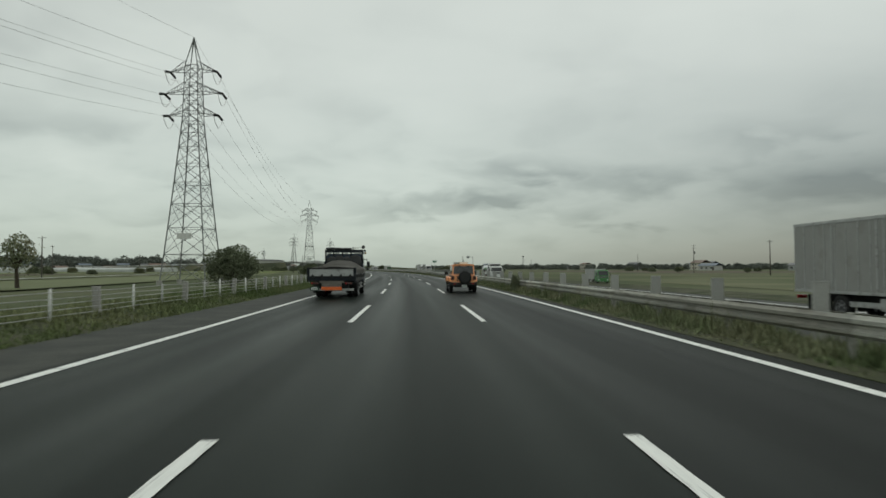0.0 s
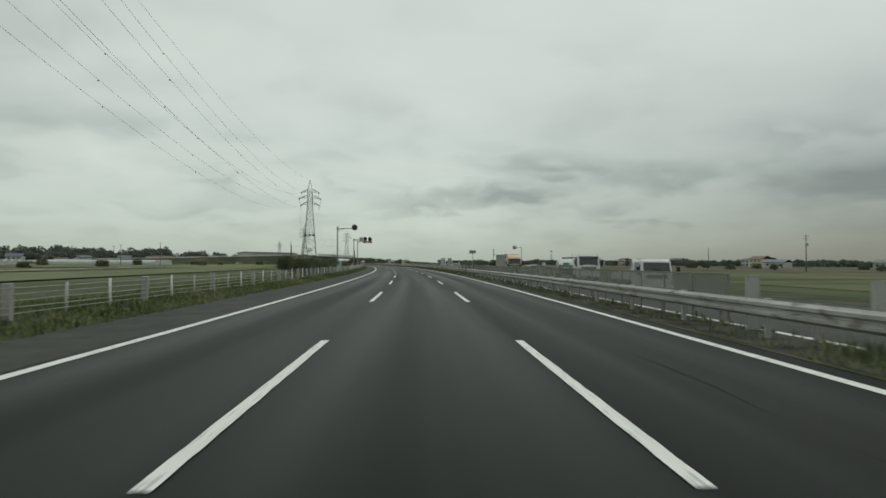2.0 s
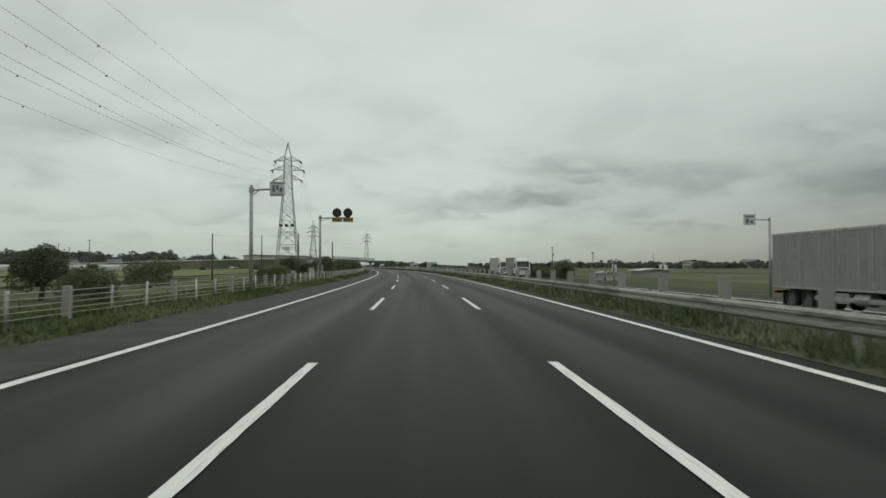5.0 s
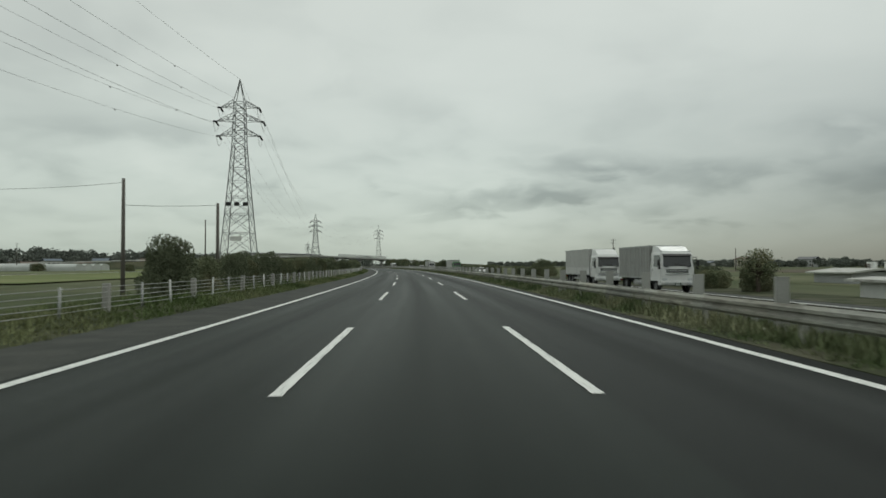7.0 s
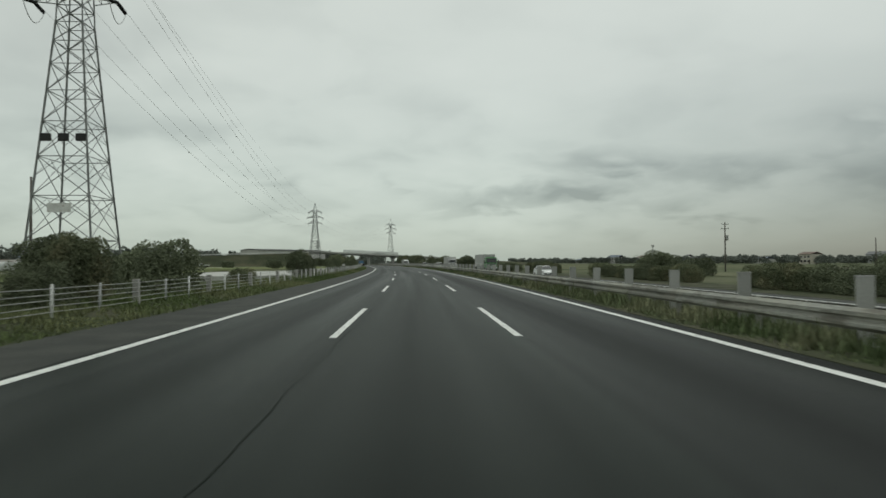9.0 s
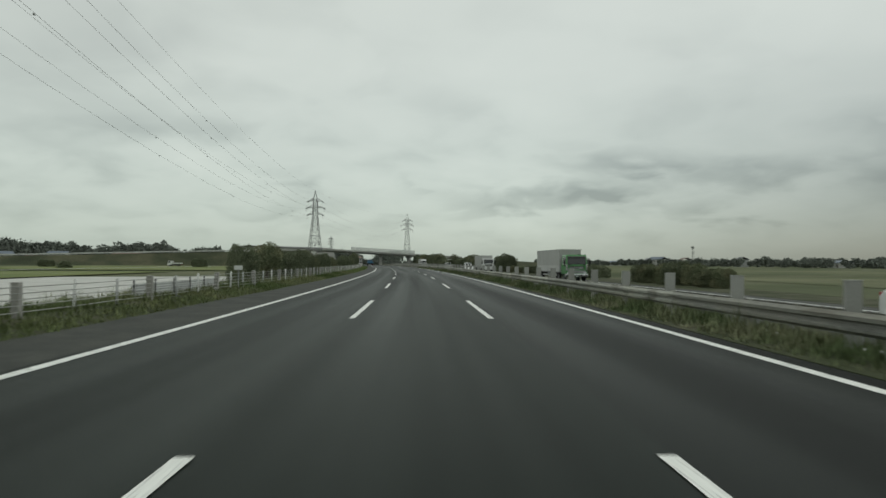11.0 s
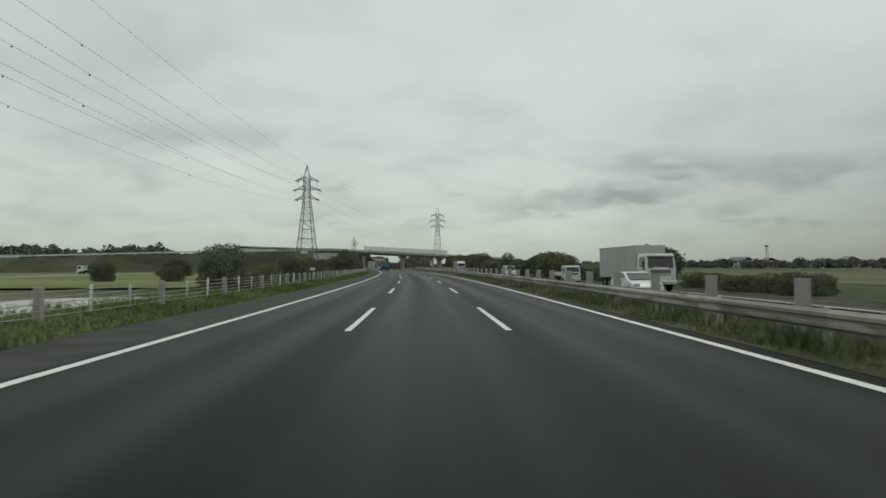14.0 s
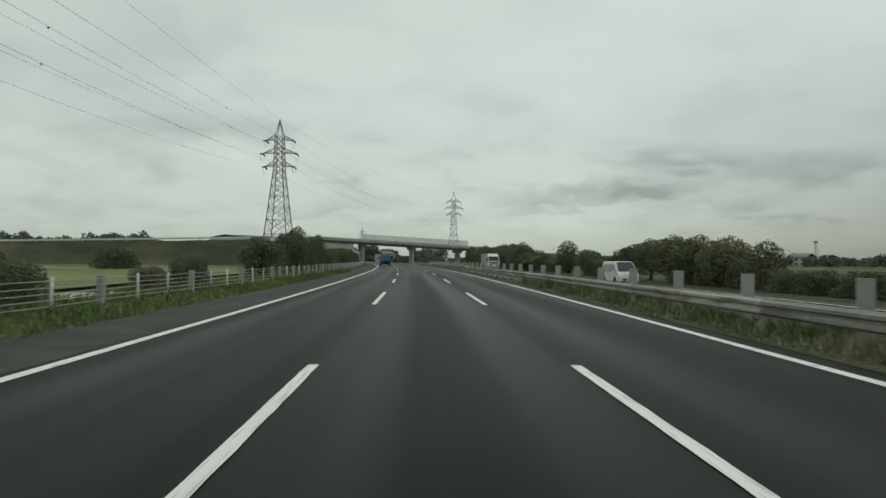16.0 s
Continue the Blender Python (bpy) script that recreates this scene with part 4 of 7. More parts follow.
def make_tree(name, seed, height, spread, trunk_h, material, label, category, leaves=10000, leaf=0.08, lobes=13):
    """A tree or bush of that height at the origin: a tapered trunk, forked limbs, a crown of leaf tufts with gaps."""
    r = random.Random(seed)
    t = empty(name, pose(0, 0, 0), label=label, category=category)
    bm = bmesh.new()
    top = Vector((r.uniform(-0.2, 0.2), r.uniform(-0.2, 0.2), trunk_h))
    rod(bm, (0, 0, -0.4), top, 0.045 * height, 0.03 * height, 9)
    tips = []
    for i in range(lobes):
        a = 2.4 * i + r.uniform(-0.3, 0.3)
        f = (i + 0.5) / lobes
        rr = spread * (0.28 + 0.62 * math.sin(math.pi * min(1, 0.25 + 0.75 * f))) * r.uniform(0.6, 0.95)
        tip = Vector((math.cos(a) * rr * 0.75, math.sin(a) * rr * 0.75, trunk_h + (height - trunk_h) * (0.12 + 0.7 * f)))
        mid = top.lerp(tip, 0.5) + Vector((0, 0, 0.06 * height))
        rod(bm, top + Vector((0, 0, -0.1)), mid, 0.018 * height, 0.012 * height, 6)
        rod(bm, mid, tip, 0.012 * height, 0.004 * height, 5)
        tips.append(tip)
    part("trunk", bm, BARK, t)
    data = ([], [])
    for i, tip in enumerate(tips):
        leaf_cloud(data, r, tip, spread * r.uniform(0.34, 0.52), leaves // lobes, leaf, 0.85)
    for _ in range(leaves // 9):
        leaf_cloud(data, r, Vector((r.uniform(-1, 1) * spread * 0.8, r.uniform(-1, 1) * spread * 0.8, trunk_h * 0.6 + (height - trunk_h) * r.random() * 0.9)), 0.25, 1, leaf)
    part("crown", leaf_mesh("crown", data, material), None, t)
    return t


def make_bush(name, seed, height, spread, material, label, leaves=9500, leaf=0.075):
    r = random.Random(seed)
    t = empty(name, pose(0, 0, 0), label=label, category="bush")
    bm = bmesh.new()
    data = ([], [])
    for i in range(8):
        a = i * 0.8 + r.uniform(-0.2, 0.2)
        tip = Vector((math.cos(a) * spread * r.uniform(0.25, 0.62), math.sin(a) * spread * r.uniform(0.25, 0.62), height * r.uniform(0.38, 0.72)))
        rod(bm, (math.cos(a) * 0.1, math.sin(a) * 0.1, -0.3), tip, 0.05, 0.015, 6)
        leaf_cloud(data, r, tip, height * r.uniform(0.3, 0.42), leaves // 8, leaf, 0.9)
    for i in range(7):
        a = i * 0.9
        leaf_cloud(data, r, Vector((math.cos(a) * spread * 0.7, math.sin(a) * spread * 0.7, height * 0.22)), height * 0.26, leaves // 20, leaf, 0.8)
    part("stem", bm, BARK, t)
    part("crown", leaf_mesh("crown", data, material), None, t)
    return t


PROTO = [
    make_bush("bush", 1, 3.0, 2.3, LEAF_DARK, "dense dark green roadside bush"),
    make_bush("bush", 2, 3.0, 1.9, LEAF, "rounded green roadside bush with an uneven outline"),
    make_tree("tree", 3, 4.4, 2.2, 1.0, LEAF_DARK, "dark green leafy tree with a low rounded crown", "tree"),
    make_tree("tree", 4, 4.4, 1.9, 1.3, LEAF, "green leafy tree with an uneven open crown", "tree"),
    make_tree("tree", 5, 4.4, 1.7, 1.5, LEAF, "thin half-bare tree with sparse leaves", "tree", leaves=2200, leaf=0.08, lobes=11),
]


def extent(ob):
    """Height and mean width of a plant's crown, leaving out the last stray leaves."""
    me = [c for c in ob.children if c.name.startswith("crown")][0].data
    v = np.empty(len(me.vertices) * 3)
    me.vertices.foreach_get("co", v)
    v = v.reshape(-1, 3)
    lo, hi = np.percentile(v, 2, axis=0), np.percentile(v, 98, axis=0)
    return hi[2], (hi[0] - lo[0] + hi[1] - lo[1]) / 2


EXTENT = [extent(ob) for ob in PROTO]
PROTO_H = [e[0] for e in EXTENT]
rt = random.Random(11)
used = set()


def plant(kind, s, off, height, wide=1.0):
    ground = ground_height(off) - 0.02
    k = height / PROTO_H[kind]
    p = at(s, off, ground)
    m = pose(p.x, p.y, p.z, 0, 0, rt.uniform(0, 360)) @ Matrix.Diagonal((k * wide, k * wide, k, 1))
    if kind in used:
        first = PROTO[kind].scale
        ob = copy_thing(PROTO[kind], m @ Matrix.Diagonal((1 / first[0], 1 / first[1], 1 / first[2], 1)))
    else:
        used.add(kind)
        ob = PROTO[kind]
        ob.matrix_basis = m
    return tagged(ob, group="trees and bushes along the expressway")


SPAN = [w / h for h, w in EXTENT]      # width over height of each kind


def grow(kind, s, off, top, width):
    """Plants one with its top at that height over the road and that width across."""
    h = (top - ground_height(off)) * 0.95
    return plant(kind, s, off, h, width * (0.85 if off < 0 else 1.0) / (h * SPAN[kind]))


# left of the expressway, close behind the fence: kind, s, off, top, width
for row in [
    (2, 48.6, -12.5, 3.0, 3.6), (4, 58, -36, 5.4, 3.6), (4, 62, -38, 5.6, 3.2), (4, 67, -37, 4.9, 3.4), (1, 118.3, -10.7, 1.8, 2.0), (0, 123.8, -10.5, 1.9, 2.3), (1, 135, -10.7, 1.8, 2.2), (1, 160, -11, 1.4, 1.8), (2, 176, -21.4, 2.6, 3.2),
    (1, 191.2, -12, 1.3, 2.0), (1, 194.6, -12, 1.55, 2.4), (0, 198.4, -12.4, 1.45, 2.2), (0, 198, -24, 2.0, 4.0), (0, 221.4, -11, 2.65, 2.6), (1, 225.6, -10.8, 1.9, 1.9), (0, 231.0, -10.9, 2.15, 1.9), (3, 234.6, -10.8, 1.9, 1.4),
    (0, 239.6, -11, 2.35, 2.8), (1, 245.6, -11, 1.95, 1.4), (3, 249.8, -11, 2.0, 1.5), (3, 255.2, -11, 2.1, 1.5), (0, 259.6, -11, 2.25, 2.2), (2, 296, -26, 3.6, 5.0), (0, 299, -23, 2.2, 4.0),
    (1, 268.2, -10.8, 2.35, 1.9), (0, 266.2, -10.8, 1.5, 1.9), (0, 275.2, -10.9, 2.4, 3.4), (1, 289, -11, 1.15, 1.8), (2, 312, -11.2, 2.7, 2.4), (0, 318, -11.4, 2.2, 2.6),
    (0, 343.5, -10.6, 2.45, 2.0), (3, 351.2, -10.8, 2.75, 2.5), (0, 357.4, -11.6, 2.2, 3.2), (0, 361.9, -10.5, 2.25, 2.6), (0, 366.3, -10.5, 2.55, 2.4), (1, 374.6, -10.6, 1.9, 1.4), (0, 380, -10.6, 2.4, 2.7),
    (1, 393.4, -10.9, 2.15, 2.3), (0, 388.5, -10.9, 1.4, 1.2), (1, 462.5, -28, 1.4, 2.6), (0, 463, -36, 1.8, 2.6), (0, 478, -33, 1.5, 2.4), (0, 421.9, -10.9, 2.6, 2.9), (0, 428.2, -10.9, 1.2, 1.8),
    (1, 433.5, -11.2, 1.5, 1.4), (0, 441.4, -10.9, 2.5, 2.7), (4, 446.8, -10.9, 2.5, 1.8), (1, 447.4, -11, 1.9, 1.6), (1, 452.6, -10.9, 2.05, 1.9), (0, 456, -10.7, 1.3, 1.8), (1, 464.6, -10.7, 1.1, 1.5),
    (0, 470, -11, 1.5, 1.8), (0, 500, -40, 2.6, 6.0), (0, 541, -44, 3.0, 7.0), (2, 566, -24, 3.6, 5.0), (0, 574, -21, 3.4, 5.0), (0, 588, -27, 3.8, 6.0), (0, 520, -60, 2.2, 5.0),
]:
    grow(*row)
for k in range(34):
    grow(rt.choice((0, 0, 2, 1)), 488 + 4.6 * k, -11.2 - rt.uniform(0, 1.6), rt.uniform(2.6, 3.5) + (0.5 if 494 < 488 + 4.6 * k < 520 else 0), 3.2)
grow(3, 501, -11.5, 4.2, 2.6)
for k in range(12):
    plant(rt.choice((0, 1, 0)), 175 + 30 * k + rt.uniform(-8, 8), -75 - rt.uniform(0, 90), rt.uniform(1.6, 3.0), 1.4)

# right of the opposite carriageway
def hedge(s0, s1, lo, hi, step, off=24.6, kinds=(0, 0, 1), width=2.8):
    s = s0
    while s < s1:
        grow(rt.choice(kinds), s, off + rt.uniform(0, 1.4), rt.uniform(lo, hi), width * rt.uniform(0.85, 1.25))
        s += step * rt.uniform(0.8, 1.2)


hedge(246, 296, 0.95, 1.35, 2.8, width=2.4)
hedge(306, 333, 0.9, 1.4, 4.2)
hedge(355, 358.5, 1.0, 1.2, 1.9, width=2.0)
hedge(361, 365.5, 1.35, 1.65, 1.9, width=2.2)
hedge(369.5, 375, 1.1, 1.45, 2.2, width=2.2)
hedge(391, 419, 1.0, 1.35, 2.8)
hedge(427, 444, 0.6, 1.1, 4.0)
hedge(466, 482, 0.9, 1.25, 2.8)
hedge(514, 575, 1.9, 3.4, 4.4, 25.2, (0, 2, 2, 3), 3.4)
hedge(575, 648, 3.4, 5.6, 4.0, 25.6, (0, 2, 2, 3), 4.4)
for row in [(4, 238, 24.2, 2.6, 2.4), (1, 239, 24.6, 1.4, 2.0), (2, 317, 27, 2.5, 4.0), (2, 450.5, 25, 3.3, 3.6), (2, 455, 25.2, 3.5, 3.8), (0, 458.5, 25.6, 2.4, 3.4), (2, 462, 25.2, 3.05, 3.4),
            (4, 484, 24.4, 3.0, 2.6), (3, 490, 24.6, 3.3, 3.4), (3, 496, 24.6, 3.6, 3.6), (3, 501, 24.8, 3.8, 3.8), (2, 507, 25, 3.7, 3.6), (0, 487, 25.4, 1.6, 3.6), (0, 493, 25.6, 2.0, 3.6), (0, 499, 25.6, 2.2, 3.6),
            (4, 542, 25.5, 4.7, 3.4), (0, 42.5, 6.4, 1.0, 0.62), (2, 300, 42, 2.6, 4.5), (0, 331, 38, 1.8, 4.0)]:
    grow(*row)
for k in range(14):
    plant(rt.choice((0, 2, 0, 1)), 30 + 26 * k + rt.uniform(-9, 9), 110 + rt.uniform(0, 90), rt.uniform(1.6, 2.8), 1.4)


def wood(name, s0, s1, off, depth, h0, h1, seed, label, line=None):
    """A far line of woods: overlapping crowns made of many leaf tufts, in one object."""
    r = random.Random(seed)
    data = ([], [])
    s = s0
    while s < s1:
        p = at(s, off + r.uniform(-depth, depth), 0)
        if line:
            q = on_line(line, (s - s0) / (s1 - s0))
            p = Vector((q.x + r.uniform(-depth, depth), q.y + r.uniform(-depth, depth), 0))
        lump = 0.42 + 0.75 * noise.noise(Vector((s * 0.011, off * 0.01, seed))) + 0.35 * noise.noise(Vector((s * 0.05, 3.0, seed)))
        h = h0 + (h1 - h0) * max(-0.3, min(1.15, lump)) * r.uniform(0.8, 1.15)
        for _ in range(3):
            c = Vector((p.x + r.uniform(-0.5, 0.5) * h, p.y + r.uniform(-0.5, 0.5) * h, GROUND_Z + h * r.uniform(0.3, 0.62)))
            leaf_cloud(data, r, c, h * r.uniform(0.3, 0.42), 150, 0.055 * h + 0.25, 0.8, 0.3)
        leaf_cloud(data, r, Vector((p.x, p.y, GROUND_Z + h * 0.22)), h * 0.55, 90, 0.06 * h + 0.3, 0.4, 0.4)
        s += r.uniform(2.2, 4.6) * max(0.55, h / 9)
    # crowns take the leaf colour with haze painted in
    ob = new(name, leaf_mesh(name, data, HAZED_LEAF))
    return tagged(ob, label=label, category="woods", kind="stuff")


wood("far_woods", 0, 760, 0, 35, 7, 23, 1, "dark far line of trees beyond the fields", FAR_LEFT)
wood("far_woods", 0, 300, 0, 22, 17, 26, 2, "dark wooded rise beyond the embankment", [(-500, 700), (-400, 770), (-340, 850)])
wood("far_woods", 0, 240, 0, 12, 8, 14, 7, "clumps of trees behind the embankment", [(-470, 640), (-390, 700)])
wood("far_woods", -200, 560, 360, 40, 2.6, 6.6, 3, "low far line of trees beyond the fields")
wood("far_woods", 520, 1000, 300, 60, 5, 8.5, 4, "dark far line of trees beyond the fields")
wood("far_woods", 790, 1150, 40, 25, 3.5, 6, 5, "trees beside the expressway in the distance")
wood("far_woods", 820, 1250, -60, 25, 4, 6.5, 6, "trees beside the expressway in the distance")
# ---------------------------------------------------------------- grass of the verge and the median
def grass(name, s0, s1, o0, o1, per_m2, h0, h1, seed, label, z=0.0, material=BLADE):
    rng = np.random.default_rng(seed)
    n = int((s1 - s0) * abs(o1 - o0) * per_m2)
    s, o = rng.uniform(s0, s1, n), rng.uniform(o0, o1, n)
    clump = 0.5 + 0.5 * np.sin(s * 1.17 + 2 * np.sin(o * 2.3 + s * 0.31)) * np.sin(s * 0.283 + 1.7 + 3 * np.sin(s * 0.041))
    h = (h0 + (h1 - h0) * rng.random(n) ** 2) * (0.55 + 0.75 * clump)
    a = BEND * s
    x = -(1 - np.cos(a)) / BEND + o * np.cos(a)
    y = np.sin(a) / BEND + o * np.sin(a)
    base = np.stack([x, y, np.interp(o, *BANK) if z is None else np.full(n, z)], 1)
    vs, k = [], 4
    for j in range(k):
        t = rng.uniform(0, 6.283, n)
        w = rng.uniform(0.008, 0.02, n) + 0.014 * h
        lean = rng.uniform(0.15, 0.7, n) * h
        root = base + np.stack([rng.normal(0, 0.05, n), rng.normal(0, 0.05, n), np.zeros(n)], 1)
        side = np.stack([np.cos(t) * w, np.sin(t) * w, np.zeros(n)], 1)
        tip = root + np.stack([-np.sin(t) * lean, np.cos(t) * lean, h * rng.uniform(0.7, 1.1, n)], 1)
        vs.append(np.stack([root - side, root + side, tip], 1))
    v = np.concatenate(vs).reshape(-1, 3)
    me = bpy.data.meshes.new(name)
    m = len(v) // 3
    me.vertices.add(len(v))
    me.vertices.foreach_set("co", v.ravel())
    me.loops.add(len(v))
    me.loops.foreach_set("vertex_index", np.arange(len(v), dtype=np.int32))
    me.polygons.add(m)
    me.polygons.foreach_set("loop_start", np.arange(0, len(v), 3, dtype=np.int32))
    me.update()
    me.validate()
    me.materials.append(material)
    return tagged(new(name, me), label=label, category="grass", kind="stuff")


grass("verge_grass", -5, 392, -8.5, -7.5, 60, 0.07, 0.22, 1, "short rough grass along the hard shoulder", None)
grass("verge_grass", 390, 520, -8.6, -7.4, 80, 0.08, 0.24, 11, "fresh green grass along the hard shoulder", None, BLADE_LUSH)
grass("verge_grass", -5, 392, -11.5, -8.5, 34, 0.10, 0.36, 2, "rough grass along the fence", None)
for k, (a_, b_) in enumerate(((-5, 66), (132, 480))):
    grass("median_grass", a_, b_, 5.88, 6.4, 44, 0.04, 0.17, 30 + k, "low weedy grass at the edge of the fast lane", 0.01, WEED)
    grass("median_grass", a_, b_, 6.3, 7.9, 60, 0.10, 0.48, 34 + k, "weedy grass under the crash barriers", 0.01, WEED)
    grass("median_weeds", a_ + 6, b_, 6.25, 7.2, 7, 0.25, 0.72, 38 + k, "tall dry weeds in the median", 0.01, WEED)
grass("median_grass", 66, 132, 6.0, 7.6, 12, 0.05, 0.2, 6, "sparse weeds under the crash barriers", 0.01, WEED)
grass("verge_grass", 390, 520, -11.5, -8.6, 34, 0.10, 0.32, 12, "fresh green grass along the fence", None, BLADE_LUSH)
grass("bank_grass", 0, 500, -16, -11.5, 7, 0.15, 0.45, 5, "long grass on the bank behind the fence", None)
# ---------------------------------------------------------------- signals, signs and poles
def mast(name, s, off, top, reach, label, category, foot=-0.1, r=0.11):
    """A grey steel mast with an arm that reaches to the right over the verge."""
    t = empty(name, on_road(s, off, foot), label=label, category=category)
    h = top - foot
    p = part("pole", rod(bmesh.new(), (0, 0, -0.3), (0, 0, h + 0.12), r, r * 0.82, 14), ZINC, t, smooth=True)
    part("pole_cap", rod(bmesh.new(), (0, 0, h + 0.12), (0, 0, h + 0.16), r * 0.9, 0.03, 14), ZINC, p)
    part("footing", boxed(-0.32, 0.32, -0.32, 0.32, -0.3, 0.06, bevel=0.03), CONCRETE, t)
    a = bmesh.new()
    rod(a, (0, 0, h - 0.12), (reach, 0, h - 0.06), 0.055, sides=10)
    if reach > 1.0:
        rod(a, (0.05, 0, h - 0.42), (reach * 0.36, 0, h - 0.12), 0.03, sides=8)
    part("arm", a, ZINC, t)
    part("collar", rod(bmesh.new(), (0, 0, h - 0.24), (0, 0, h + 0.0), r * 1.25, sides=14), ZINC, t)
    return t, h


def lamp_head(t, x, z, r, rim=1.08, steel=BLACK):
    """A round black signal lamp that looks back along the road."""
    b = rod(bmesh.new(), (x, -0.16, z), (x, 0.14, z), r, sides=28)
    hd = part("signal_lamp", b, BLACK, t, "round black signal lamp with a hood")
    part("rim", lathe(bmesh.new(), [(-0.05, r * 1.0), (-0.05, r * rim), (0.1, r * rim), (0.1, r * 1.0)], 28), steel, hd, m=pose(x, -0.16, z, 0, 0, 90))
    part("lens", rod(bmesh.new(), (x, -0.172, z), (x, -0.16, z), r * 0.82, sides=28), LENS_UNLIT, hd, "unlit dark lens")
    part("bracket", rod(bmesh.new(), (x, 0, z + r), (x, 0, z + r + 0.16), 0.04, sides=8), ZINC, hd)
    return hd


t, h = mast("signal_mast", 137.3, -9.0, 5.75, 2.1, "grey steel mast carrying one round black signal lamp", "traffic signal")
lamp_head(t, 2.1, h + 0.04, 0.32, 1.16, ZINC)
part("control_box", boxed(0.12, 0.46, -0.2, 0.2, 1.2, 1.8, bevel=0.02), ZINC, t)
bm = bmesh.new()
for k in range(9):
    rod(bm, (-0.02, 0, 2.0 + 0.4 * k), (-0.26, 0, 2.0 + 0.4 * k), 0.012, sides=5)
part("climbing_ladder", bm, ZINC, t)

t, h = mast("sign_mast", 173, -9.0, 5.6, 1.1, "grey mast with a square white pictogram sign", "road sign")
sq = part("sign_board", boxed(0.95, 1.75, -0.04, 0.0, h - 0.45, h + 0.35, bevel=0.02), SIGN_WHITE, t, "square white sign with a grey pictogram")
bm = bmesh.new()
box(bm, 1.02, 1.68, -0.052, -0.04, h - 0.38, h - 0.32)
box(bm, 1.02, 1.68, -0.052, -0.04, h + 0.22, h + 0.28)
box(bm, 1.1, 1.24, -0.052, -0.04, h - 0.24, h + 0.14)
box(bm, 1.3, 1.42, -0.052, -0.04, h - 0.1, h + 0.14)
box(bm, 1.48, 1.62, -0.052, -0.04, h - 0.24, h + 0.02)
part("pictogram", bm, SIGN_BLUE, sq)

t, h = mast("signal_mast", 203.0, -9.4, 6.32, 2.9, "grey mast with two round signal lamps and amber panels", "traffic signal", r=0.13)
for x in (1.65, 2.72):
    lamp_head(t, x, h + 0.4, 0.42, 1.05)
    pn = part("message_panel", boxed(x - 0.5, x + 0.5, -0.1, 0.04, h - 0.5, h - 0.06, bevel=0.02), SIGN_YELLOW, t, "amber panel with dark unreadable characters")
    bm = bmesh.new()
    for k in range(4):
        cx = x - 0.36 + 0.24 * k
        box(bm, cx - 0.08, cx + 0.08, -0.112, -0.1, h - 0.4, h - 0.34)
        box(bm, cx - 0.08, cx + 0.08, -0.112, -0.1, h - 0.24, h - 0.18)
        box(bm, cx - 0.02, cx + 0.03, -0.114, -0.1, h - 0.42, h - 0.14)
    part("marking", bm, BLACK, pn)
part("control_box", boxed(-0.25, 0.25, 0.16, 0.5, 0.9, 1.7, bevel=0.03), ZINC, t)

# cabinets on the verge
for s, off, hh in ((148.1, -9.6, 1.45), (205.5, -10.6, 1.2)):
    c = empty("roadside_cabinet", on_road(s, off, ground_height(off) - 0.03), label="pale grey metal equipment cabinet on the verge", category="cabinet", group="cabinets on the verge")
    part("body", boxed(-0.24, 0.24, -0.22, 0.22, 0.0, hh, bevel=0.02), PALE_CONCRETE, c)
    part("door", boxed(-0.2, 0.2, -0.235, -0.22, 0.08, hh - 0.08, bevel=0.006), PALE_CONCRETE, c)
    part("roof", boxed(-0.28, 0.28, -0.26, 0.26, hh, hh + 0.05, bevel=0.015), ZINC, c)

# green kilometre sign on the median
t = empty("kilometre_sign", on_road(135.1, 7.55), label="green kilometre sign with white figures on a post", category="road sign")
part("post", rod(bmesh.new(), (0, 0, -0.2), (0, 0, 2.95), 0.038, sides=10), ZINC, t, smooth=True)
bd = part("sign_board", boxed(-0.4, 0.4, -0.06, -0.03, 2.62, 3.0, bevel=0.012), SIGN_GREEN, t)
bd_frame = bmesh.new()
for z in (2.632, 2.98):
    box(bd_frame, -0.385, 0.385, -0.066, -0.06, z - 0.008, z + 0.008)
for x in (-0.38, 0.38):
    box(bd_frame, x - 0.008, x + 0.008, -0.066, -0.06, 2.63, 2.985)
part("border", bd_frame, SIGN_WHITE, bd)
text = bpy.data.curves.new("figures", "FONT")
text.body, text.size, text.align_x, text.align_y, text.extrude = "49", 0.36, "CENTER", "CENTER", 0.004
figures = new("figures", text)
dg = bpy.context.evaluated_depsgraph_get()
me = bpy.data.meshes.new_from_object(figures.evaluated_get(dg))
bpy.data.objects.remove(figures)
me.materials.clear()
me.materials.append(SIGN_WHITE)
part("figures", me, None, bd, "white figures", m=pose(0, -0.07, 2.81, 90, 0, 0))

# small green sign by the fence
t = empty("delineator_sign", on_road(131.9, -8.6, 0.15), label="small green sign on a thin post by the fence", category="road sign")
part("post", rod(bmesh.new(), (0, 0, -0.2), (0, 0, 1.35), 0.03, sides=8), ZINC, t)
part("sign_board", boxed(-0.28, 0.28, -0.04, -0.015, 1.1, 1.38, bevel=0.01), SIGN_GREEN, t)

